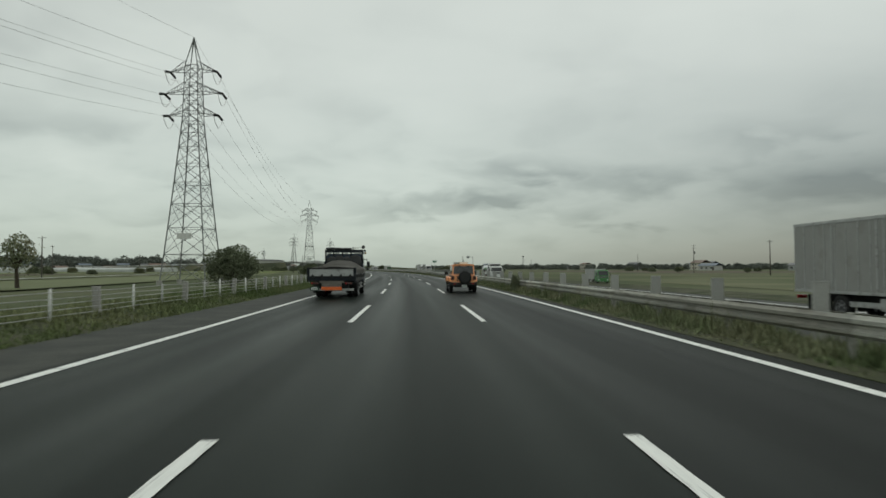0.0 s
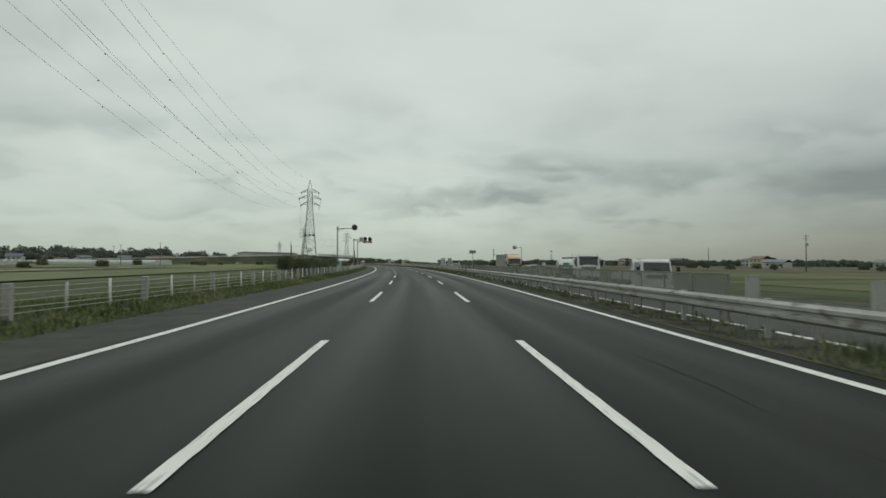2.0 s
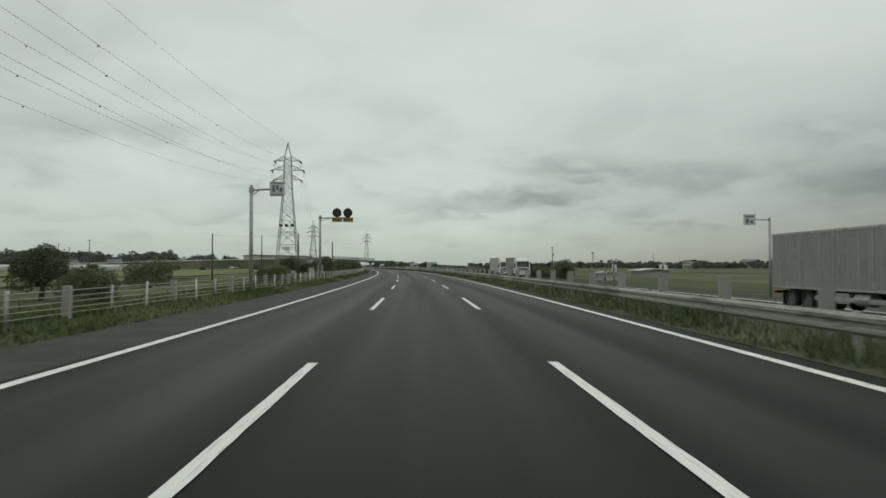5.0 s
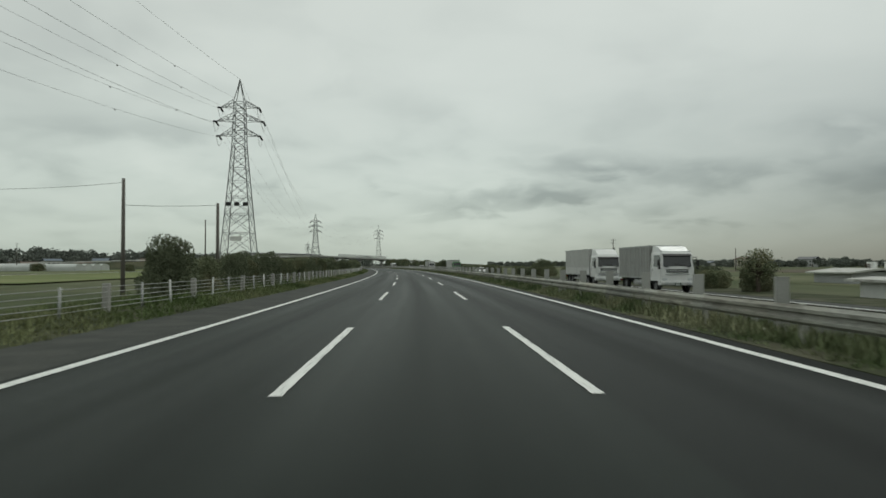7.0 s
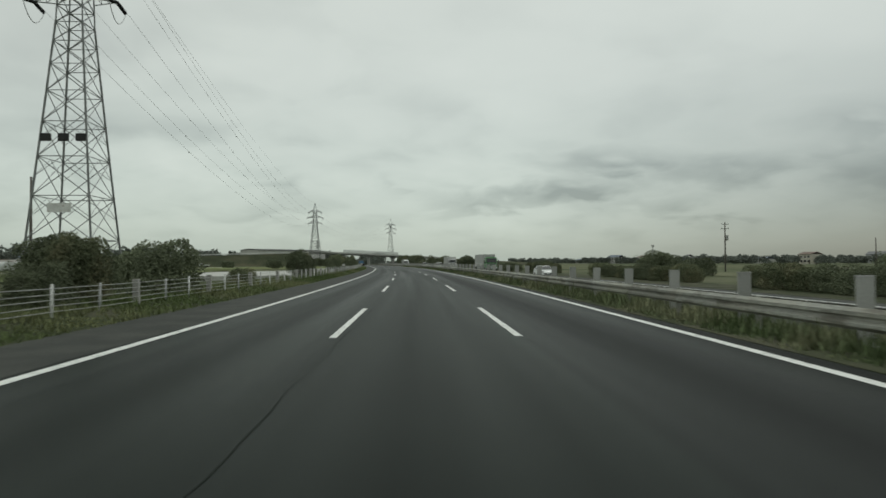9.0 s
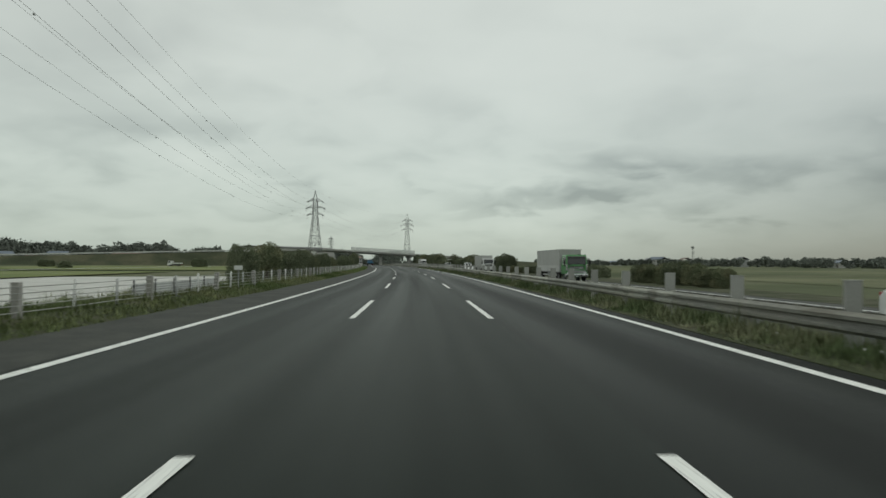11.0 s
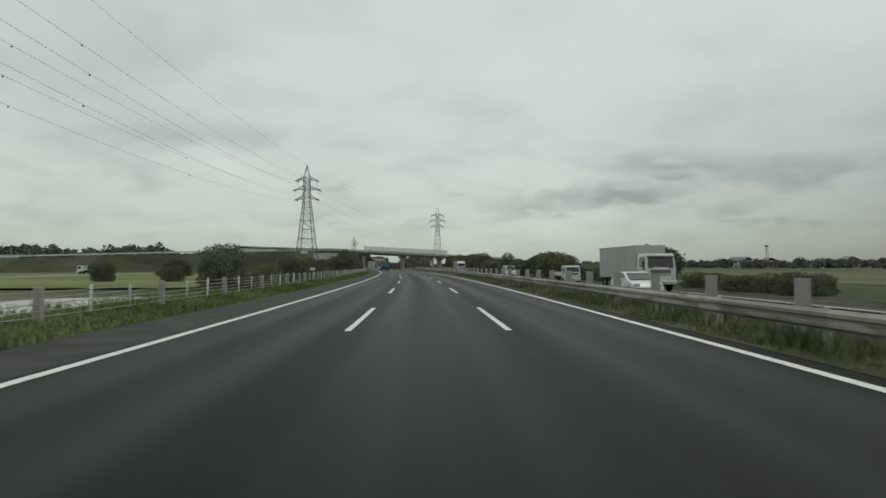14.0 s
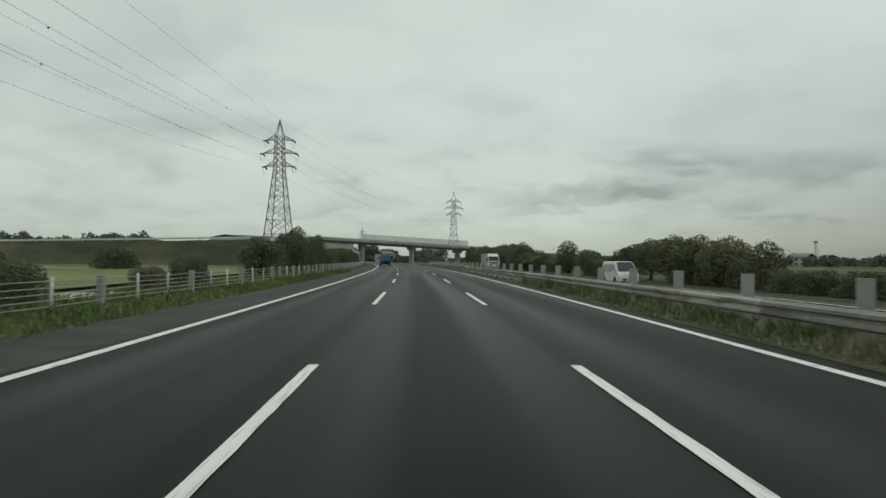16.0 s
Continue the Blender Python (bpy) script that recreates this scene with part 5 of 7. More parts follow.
# the sign beyond the opposite carriageway
t = empty("sign_mast", on_road(179.3, 22.6, -0.5), label="grey mast with a small square sign beyond the opposite carriageway", category="road sign")
part("pole", rod(bmesh.new(), (0, 0, -0.3), (0, 0, 5.1), 0.09, 0.07, 12), ZINC, t, smooth=True)
part("arm", rod(bmesh.new(), (0, 0, 4.95), (-1.5, 0, 4.95), 0.04, sides=8), ZINC, t)
bd = part("sign_board", boxed(-1.75, -0.95, -0.04, 0.0, 4.6, 5.3, bevel=0.015), SIGN_WHITE, t)
bm = bmesh.new()
box(bm, -1.66, -1.04, -0.05, -0.04, 5.1, 5.2)
box(bm, -1.6, -1.4, -0.05, -0.04, 4.7, 5.0)
box(bm, -1.3, -1.1, -0.05, -0.04, 4.7, 4.9)
part("pictogram", bm, SIGN_BLUE, bd)


def utility_pole(s, off, top, label="weathered utility pole standing in the fields", arms=1, r=0.15):
    foot = ground_height(off)
    t = empty("utility_pole", on_road(s, off, foot, random.uniform(-20, 20)), label=label, category="utility pole", group="utility poles in the fields")
    h = top - foot
    part("pole", rod(bmesh.new(), (0, 0, -0.5), (0, 0, h), r, r * 0.65, 12), WOOD_POLE, t, smooth=True)
    for i in range(arms):
        z = h - 0.35 - 0.8 * i
        arm = part("cross_arm", boxed(-0.75, 0.75, -0.05, 0.05, z - 0.05, z + 0.05), ZINC, t)
        for x in (-0.65, 0.0, 0.65):
            part("insulator", rod(bmesh.new(), (x, 0, z + 0.05), (x, 0, z + 0.22), 0.05, 0.03, 8), SIGN_WHITE, arm)
    if arms > 1:
        part("transformer", rod(bmesh.new(), (0.32, 0, h - 3.2), (0.32, 0, h - 2.3), 0.28, sides=14), ZINC, t)
    return at(s, off, top - 0.3)


a = utility_pole(226.5, -15.1, 5.9, "dark wooden utility pole behind the bushes", 0, 0.12)
b = utility_pole(227.6, -10.7, 4.75, "short dark wooden utility pole behind the fence", 0, 0.11)
c = utility_pole(229.0, -27.0, 5.9, "dark wooden utility pole at the edge of the fields", 0, 0.12)
wire(a + Vector((0, 0, 0.1)), c + Vector((0, 0, 0.1)), 0.2, 0.012, "pole_cable")
wire(a + Vector((0, 0, -1.05)), b + Vector((0, 0, 0.2)), 0.06, 0.016, "pole_cable")
for s, off, top, arms in ((308.7, -34.6, 9.4, 0), (150, -75, 8.5, 1), (240, -110, 9.5, 1), (345, -90, 9.5, 1), (400, -120, 10, 1), (470, -140, 10.5, 1), (120, -120, 9, 1),
                          (357, 56, 8.2, 2), (383, 106, 6.4, 0), (300, 130, 8.0, 0), (220, 110, 9.5, 2), (150, 90, 8.0, 1)):
    utility_pole(s, off, top, arms=arms)

# a radio tower beyond the trees
t = empty("radio_tower", on_road(908, 404, -0.6) @ Matrix.Diagonal((1.5, 1.5, 1.5, 1)), label="slender grey lattice radio tower beyond the trees", category="tower")
for cx, cy in ((-1, -1), (1, -1), (0, 1)):
    part("leg", rod(bmesh.new(), (cx * 1.0, cy * 1.0, 0), (cx * 0.45, cy * 0.45, 14), 0.09, sides=6), PYLON_STEEL, t)
bm = bmesh.new()
for k in range(12):
    f0, f1 = 1 - 0.046 * k, 1 - 0.046 * (k + 1)
    z0, z1 = 14 * k / 12, 14 * (k + 1) / 12
    for (ax, ay), (bx, by) in (((-1, -1), (1, -1)), ((1, -1), (0, 1)), ((0, 1), (-1, -1))):
        rod(bm, (ax * f0, ay * f0, z0), (bx * f1, by * f1, z1), 0.045, sides=4, caps=False)
part("lattice", bm, PYLON_STEEL, t)
part("platform", boxed(-0.8, 0.8, -0.8, 0.8, 13.2, 14.2), PYLON_STEEL, t)


# camera posts beside the far shoulder
def camera_post(s, off, top, reach):
    foot = ground_height(off) - 0.05
    t = empty("camera_post", on_road(s, off, foot, 180), label="dark post with short arms holding traffic camera heads", category="traffic camera", group="camera posts beyond the far shoulder")
    h = top - foot
    part("pole", rod(bmesh.new(), (0, 0, -0.3), (0, 0, h - 0.25), 0.09, 0.075, 12), GREY_DARK, t, smooth=True)
    for side in (-1, 1):
        arm = part("arm", rod(bmesh.new(), (0, 0, h - 0.5), (side * reach, 0, h - 0.12), 0.04, sides=8), GREY_DARK, t)
        part("camera_head", boxed(side * reach - 0.16, side * reach + 0.16, -0.25, 0.25, h - 0.14, h + 0.08, bevel=0.03), GREY_DARK if reach > 0.4 else WHITE_STEEL, arm)
    part("control_box", boxed(-0.16, 0.16, 0.09, 0.3, 0.7, 1.2, bevel=0.02), ZINC, t)


camera_post(226.2, 26.6, 2.2, 0.55)
camera_post(223.2, 26.8, 2.35, 0.35)


# ribbed sheet fence and small plates at the verge
sheets = empty("sheet_fence", on_road(325.5, -9.7), label="low pale ribbed sheet fence with dark stakes behind the verge", category="fence")
inv = sheets.matrix_basis.inverted()
for k in range(5):
    s0 = 325.5 + 1.85 * k
    ribs = [(0.012 * math.cos(j * math.pi), 0.08 + 0.045 * j) for j in range(14)]
    sec = ribs + [(x - 0.01, z) for x, z in reversed(ribs)]
    part("sheet", loft(bmesh.new(), [[inv @ at(q, -9.7 + x, z) for x, z in sec] for q in (s0, s0 + 1.82)]), VINYL if k % 2 else ALUMINIUM, sheets)
    part("stake", rod(bmesh.new(), inv @ at(s0, -9.64, -0.2), inv @ at(s0, -9.64, 0.82), 0.03, sides=8), GREY_DARK, sheets)


def small_plate(s, off, z):
    t = empty("small_sign", on_road(s, off, ground_height(off) - 0.03), label="small pale plate on a thin post at the fence", category="road sign", group="small plates along the fence")
    top = z - ground_height(off)
    part("post", rod(bmesh.new(), (0, 0, -0.2), (0, 0, top), 0.025, sides=8), ZINC, t)
    part("plate", boxed(-0.2, 0.2, -0.035, -0.02, top - 0.16, top + 0.04, bevel=0.008), SIGN_WHITE, t)


small_plate(334.7, -8.6, 1.25)
small_plate(438.2, -8.6, 1.3)
# ---------------------------------------------------------------- vehicles
WHEELS = {}


def wheel(parent, x, y, r, w, spokes=5, rim_mat=None, side=1):
    """A wheel: tyre with rim. side: 1 shows its face to the right, -1 to the left."""
    key = (r, w, spokes, rim_mat)
    if key not in WHEELS:
        tyre = lathe(bmesh.new(), [(-w / 2 + 0.02, r * 0.6), (-w / 2, r * 0.68), (-w / 2, r * 0.9), (-w / 2 + 0.035, r * 0.985), (-w * 0.25, r), (-w * 0.22, r * 0.985), (-0.01, r * 0.985), (0.01, r),
                                   (w * 0.25, r), (w / 2 - 0.035, r * 0.985), (w / 2, r * 0.9), (w / 2, r * 0.68), (w / 2 - 0.02, r * 0.6), (-w / 2 + 0.02, r * 0.6)])
        rim = lathe(bmesh.new(), [(w / 2 - 0.01, r * 0.62), (w / 2 - 0.025, r * 0.57), (w * 0.12, r * 0.53), (w * 0.1, r * 0.2), (w * 0.16, r * 0.16), (w * 0.16, 0.001)])
        for i in range(spokes):
            a = 2 * math.pi * i / spokes
            m = Matrix.Rotation(a, 4, "X")
            box(rim, w * 0.1, w * 0.34, -r * 0.09, r * 0.09, r * 0.12, r * 0.55, m=m)
        WHEELS[key] = (mesh_of(tyre, "tyre", RUBBER, True), mesh_of(rim, "rim", rim_mat or ALLOY))
    tyre, rim = WHEELS[key]
    m = pose(x, y, r) if side > 0 else pose(x, y, r, 0, 0, 180)
    wh = part("wheel", tyre, None, parent, m=m)
    part("rim", rim, None, wh)
    return wh


def plate(parent, x, y, z, w, h, face, ground, ink):
    """A number plate with plain bars in place of its writing. face: 1 looks ahead, -1 looks back."""
    p = part("number_plate", boxed(x - w / 2, x + w / 2, y - 0.01, y + 0.01, z - h / 2, z + h / 2), ground, parent)
    b = bmesh.new()
    yy = y + face * 0.012
    box(b, x - w * 0.26, x + w * 0.26, yy - 0.003, yy + 0.003, z + h * 0.18, z + h * 0.36)
    for i in range(4):
        cx = x - w * 0.3 + i * w * 0.2
        box(b, cx - w * 0.06, cx + w * 0.06, yy - 0.003, yy + 0.003, z - h * 0.36, z + h * 0.1)
    part("marking", b, ink, p)
    return p


V = 0.92          # the vehicles' share of their catalogue size, to suit the lanes


def stand(ob, s, off, turn=0.0, scale=V, z=None):
    zz = (0.0 if off < 6 else opp_z(off)) if z is None else z
    size = scale if isinstance(scale, tuple) else (scale, scale, scale)
    ob.matrix_basis = on_road(s, off, zz, turn) @ Matrix.Diagonal((*size, 1))
    return ob


# ---- the orange off-road car
def off_roader():
    c = empty("off_road_car", label="bright orange boxy off-road car with black spare wheel", category="car")
    tub = prism(bmesh.new(), [(0.12, 0.62), (0.12, 1.16), (0.2, 1.22), (2.75, 1.22), (2.8, 1.18), (4.1, 1.14), (4.22, 1.05), (4.22, 0.7), (3.9, 0.6), (1.4, 0.52), (0.5, 0.6)], -0.76, 0.76, 0.035)
    part("body", tub, ORANGE, c)
    part("bonnet", loft(bmesh.new(), [[(-0.68, y, z0), (0.68, y, z0), (0.64, y, z1), (0.3, y, z1 + 0.04), (-0.3, y, z1 + 0.04), (-0.64, y, z1)] for y, z0, z1 in ((2.72, 1.1, 1.24), (3.4, 1.1, 1.22), (4.16, 1.05, 1.15))]), ORANGE, c)
    cab = loft(bmesh.new(), [[(-0.755, y0, 1.2), (0.755, y0, 1.2), (0.715, y1, 1.84), (-0.715, y1, 1.84)] for y0, y1 in ((0.12, 0.2), (0.9, 0.92), (2.1, 1.95), (2.74, 2.4))])
    bmesh.ops.bevel(cab, geom=cab.edges[:], offset=0.03, segments=2, affect="EDGES")
    upper = part("cabin", cab, ORANGE, c)
    roof = loft(bmesh.new(), [[(-0.735, y, 1.83), (0.735, y, 1.83), (0.715, y, 1.89), (0.5, y, 1.925), (-0.5, y, 1.925), (-0.715, y, 1.89)] for y in (0.16, 1.2, 2.42)])
    part("roof", roof, ORANGE, c)
    rear = loft(bmesh.new(), [[(-0.665, y0, 1.25), (0.665, y0, 1.25), (0.63, y1, 1.79), (-0.63, y1, 1.79)] for y0, y1 in ((0.105, 0.175), (0.2, 0.27))])
    part("rear_window", rear, GLASS_DARK, c, "dark tinted rear window")
    for sx in (-1, 1):
        for y0, y1, t0, t1 in ((0.3, 0.92, 0.32, 0.93), (1.06, 1.62, 1.07, 1.58), (1.76, 2.5, 1.7, 2.22)):
            w = loft(bmesh.new(), [[(sx * (0.751 + d), y0, 1.28), (sx * (0.751 + d), y1, 1.28), (sx * (0.722 + d), t1, 1.77), (sx * (0.722 + d), t0, 1.77)] for d in (-0.03, 0.006)])
            part("side_window", w, GLASS_DARK, c)
        for y in (1.35, 2.1):
            part("door_handle", boxed(sx * 0.775 - 0.03, sx * 0.775 + 0.03, y - 0.1, y + 0.08, 1.06, 1.11, bevel=0.01), BLACK, c)
        b = bmesh.new()
        for y in (0.98, 1.69, 2.68):
            box(b, sx * 0.762 - 0.004, sx * 0.762 + 0.004, y - 0.008, y + 0.008, 0.6, 1.2)
        part("door_seam", b, BLACK, c)
        for y0 in (0.34, 3.18):
            arch = [(y0, 0.72), (y0 + 0.1, 0.98), (y0 + 0.28, 1.06), (y0 + 0.76, 1.06), (y0 + 0.98, 0.96), (y0 + 1.12, 0.7), (y0 + 1.04, 0.7), (y0 + 0.93, 0.9), (y0 + 0.74, 0.98), (y0 + 0.3, 0.98), (y0 + 0.16, 0.92), (y0 + 0.08, 0.72)]
            part("mudguard", prism(bmesh.new(), arch, sx * 0.72, sx * 0.95, 0.012), ORANGE, c)
            part("arch_liner", prism(bmesh.new(), [(y0 + 0.08, 0.5), (y0 + 0.16, 0.92), (y0 + 0.3, 0.98), (y0 + 0.74, 0.98), (y0 + 0.93, 0.9), (y0 + 1.04, 0.5)], sx * 0.55, sx * 0.775), BLACK, c)
        part("side_step", boxed(sx * 0.84 - 0.09, sx * 0.84 + 0.09, 1.42, 3.2, 0.42, 0.5, bevel=0.02), BLACK, c)
        lamp = part("tail_lamp", boxed(sx * 0.735 - 0.1, sx * 0.735 + 0.1, 0.03, 0.16, 0.86, 1.12, bevel=0.02), BLACK, c)
        part("lens", boxed(sx * 0.735 - 0.05, sx * 0.735 + 0.05, 0.015, 0.035, 0.9, 1.08, bevel=0.008), LENS_DIM, lamp, "dim red lamp lens")
        mir = part("mirror", boxed(sx * 1.0 - 0.12, sx * 1.0 + 0.12, 2.52, 2.64, 1.2, 1.42, bevel=0.03), BLACK, c)
        part("arm", rod(bmesh.new(), (sx * 0.72, 2.6, 1.22), (sx * 0.98, 2.58, 1.26), 0.03, sides=8), BLACK, mir)
        part("reflector", boxed(sx * 0.6 - 0.06, sx * 0.6 + 0.06, -0.05, -0.02, 0.55, 0.63), LENS_RED, c, "red reflector")
        for y, z in ((0.13, 1.02), (0.13, 0.82)):
            part("hinge", boxed(0.4 * sx - 0.03, 0.4 * sx + 0.03, 0.06, 0.14, z - 0.05, z + 0.12, bevel=0.008), BLACK if sx < 0 else ORANGE, c)
    part("tailgate_seam", boxed(-0.62, 0.62, 0.112, 0.122, 0.64, 0.65), BLACK, c)
    part("rear_bumper", prism(bmesh.new(), [(-0.04, 0.48), (-0.04, 0.68), (0.3, 0.68), (0.3, 0.44), (0.1, 0.42)], -0.9, 0.9, 0.02), BLACK, c)
    part("front_bumper", boxed(-0.85, 0.85, 4.2, 4.42, 0.5, 0.68, bevel=0.03), BLACK, c)
    part("grille", boxed(-0.62, 0.62, 4.19, 4.26, 0.72, 1.08, bevel=0.02), BLACK, c)
    under = boxed(-0.6, 0.6, 0.3, 4.1, 0.36, 0.62)
    part("chassis", under, BLACK, c)
    spare = empty_part("spare_wheel", c, pose(0.08, -0.07, 1.0, 0, 0, 90) @ Matrix.Diagonal((1, 1.09, 1.09, 1)))
    tyre = lathe(bmesh.new(), [(-0.1, 0.22), (-0.12, 0.3), (-0.12, 0.36), (-0.09, 0.4), (0.09, 0.4), (0.12, 0.36), (0.12, 0.3), (0.1, 0.22), (-0.1, 0.22)], 36)
    part("tyre", tyre, RUBBER, spare, smooth=True)
    part("cover", lathe(bmesh.new(), [(-0.11, 0.31), (-0.135, 0.27), (-0.14, 0.1), (-0.14, 0.001)], 36), BLACK, spare, "black wheel cover")
    part("wheel_bracket", boxed(-0.2, 0.34, 0.02, 0.14, 0.84, 1.14), BLACK, c)
    part("brake_lamp", boxed(-0.06, 0.22, -0.06, 0.05, 1.42, 1.47, bevel=0.01), BLACK, c)
    for x in (-0.28, 0.36):
        part("window_hinge", boxed(x - 0.06, x + 0.06, 0.13, 0.2, 1.76, 1.83, bevel=0.01), BLACK, c)
    plate(c, 0.04, -0.055, 0.46, 0.33, 0.165, -1, PLATE_WHITE, INK_GREEN)
    for y in (0.88, 3.74):
        for sx in (-1, 1):
            wheel(c, sx * 0.8, y, 0.41, 0.25, 7, ALLOY, sx)
    return c


def empty_part(name, parent, m):
    e = new(name)
    e.parent = parent
    e.matrix_basis = m
    return e


stand(off_roader(), 41.0, 3.0, scale=(0.89, 0.89, 0.88))


# ---- the flatbed lorry with its sheeted load
def cab_shape(bm, w, y0, y1, z0, z1, rake=0.16):
    """A lorry's cab: upright back, raked windscreen, tapered top."""
    h = z1 - z0
    secs = []
    for z, dy, k in ((z0, 0.0, 1.0), (z0 + 0.42 * h, 0.0, 1.0), (z0 + 0.5 * h, -0.02, 0.995), (z0 + 0.93 * h, -rake, 0.94), (z1, -rake - 0.12, 0.88)):
        hw = w / 2 * k
        secs.append([(-hw, y0, z), (hw, y0, z), (hw, y1 + dy - 0.1, z), (hw * 0.9, y1 + dy, z), (-hw * 0.9, y1 + dy, z), (-hw, y1 + dy - 0.1, z)])
    loft(bm, secs)
    return bm


def cab(parent, paint, w, y0, y1, z0, z1, low=None, bumper=None, visor=None, deflector=None, lamps=True, glass=GLASS_DARK):
    h = z1 - z0
    body = part("cab", cab_shape(bmesh.new(), w, y0, y1, z0, z1), paint, parent)
    yw0, yw1 = y1 - 0.02, y1 - 0.155
    zs0, zs1 = z0 + 0.5 * h, z0 + 0.88 * h
    ws = loft(bmesh.new(), [[(-w * 0.42, yw0 + d, zs0), (w * 0.42, yw0 + d, zs0), (w * 0.40, yw1 + d, zs1), (-w * 0.40, yw1 + d, zs1)] for d in (-0.06, 0.02)])
    part("windscreen", ws, GLASS_DARK, parent, "dark windscreen")
    for sx in (-1, 1):
        win = loft(bmesh.new(), [[(sx * (w / 2 * k + d), ya, z) for ya, z, k in ((y0 + 0.28 * (y1 - y0), zs0, 0.995), (y1 - 0.22, zs0 - 0.1, 0.997), (y1 - 0.34, zs1, 0.945), (y0 + 0.28 * (y1 - y0), zs1, 0.945))] for d in (-0.03, 0.008)])
        part("side_window", win, glass, parent)
        part("door_seam", boxed(sx * w / 2 - 0.006, sx * w / 2 + 0.006, y0 + 0.2, y0 + 0.216, z0 + 0.12 * h, z0 + 0.85 * h), BLACK, parent)
        mir = part("mirror", boxed(sx * (w / 2 + 0.2) - 0.1, sx * (w / 2 + 0.2) + 0.1, y1 + 0.12, y1 + 0.2, z0 + 0.5 * h, z0 + 0.72 * h, bevel=0.04), BLACK, parent)
        part("small_mirror", boxed(sx * (w / 2 + 0.17) - 0.09, sx * (w / 2 + 0.17) + 0.09, y1 + 0.12, y1 + 0.18, z0 + 0.4 * h, z0 + 0.47 * h, bevel=0.02), BLACK, mir)
        b = rod(bmesh.new(), (sx * (w / 2 - 0.05), y1 - 0.18, z0 + 0.8 * h), (sx * (w / 2 + 0.12), y1 + 0.16, z0 + 0.8 * h), 0.022, sides=6)
        rod(b, (sx * (w / 2 + 0.12), y1 + 0.16, z0 + 0.8 * h), (sx * (w / 2 + 0.12), y1 + 0.16, z0 + 0.4 * h), 0.022, sides=6)
        part("arm", b, BLACK, mir)
        if lamps:
            part("headlamp", boxed(sx * w * 0.38 - 0.17, sx * w * 0.38 + 0.17, y1 - 0.04, y1 + 0.03, z0 + 0.04, z0 + 0.22, bevel=0.03), GLASS_CLEAR, parent, "clear headlamp")
    part("grille", boxed(-w * 0.33, w * 0.33, y1 - 0.03, y1 + 0.015, z0 + 0.26 * h, z0 + 0.40 * h, bevel=0.015), low or BLACK, parent)
    b = bmesh.new()
    for i in range(3):
        box(b, -w * 0.3, w * 0.3, y1 - 0.02, y1 + 0.03, z0 + (0.275 + 0.04 * i) * h, z0 + (0.29 + 0.04 * i) * h)
    part("grille_trim", b, ALLOY, parent)
    part("bumper", prism(bmesh.new(), [(y1 - 0.55, z0 - 0.3), (y1 - 0.55, z0 + 0.02), (y1 + 0.05, z0 + 0.02), (y1 + 0.06, z0 - 0.12), (y1 - 0.02, z0 - 0.3)], -w / 2 - 0.01, w / 2 + 0.01, 0.025), bumper or paint, parent)
    part("wiper", rod(bmesh.new(), (-0.5, yw0 + 0.035, zs0 + 0.03), (0.25, yw0 - 0.0, zs0 + 0.2), 0.015, sides=5), BLACK, parent)
    if visor:
        part("sun_visor", prism(bmesh.new(), [(y1 - 0.2, zs1 + 0.02), (y1 + 0.0, zs1 - 0.08), (y1 + 0.03, zs1 - 0.04), (y1 - 0.18, zs1 + 0.1)], -w * 0.42, w * 0.42), visor, parent)
    if deflector:
        zt = deflector
        part("roof_fairing", loft(bmesh.new(), [[(-w * k / 2, y, z1 - 0.04), (w * k / 2, y, z1 - 0.04), (w * k / 2 * 0.95, y, z), (-w * k / 2 * 0.95, y, z)] for y, z, k in ((y0 + 0.05, zt, 0.9), (y0 + 0.5 * (y1 - y0), zt - 0.1, 0.88), (y1 - 0.36, z1 + 0.03, 0.84))]), paint, parent)
    return body


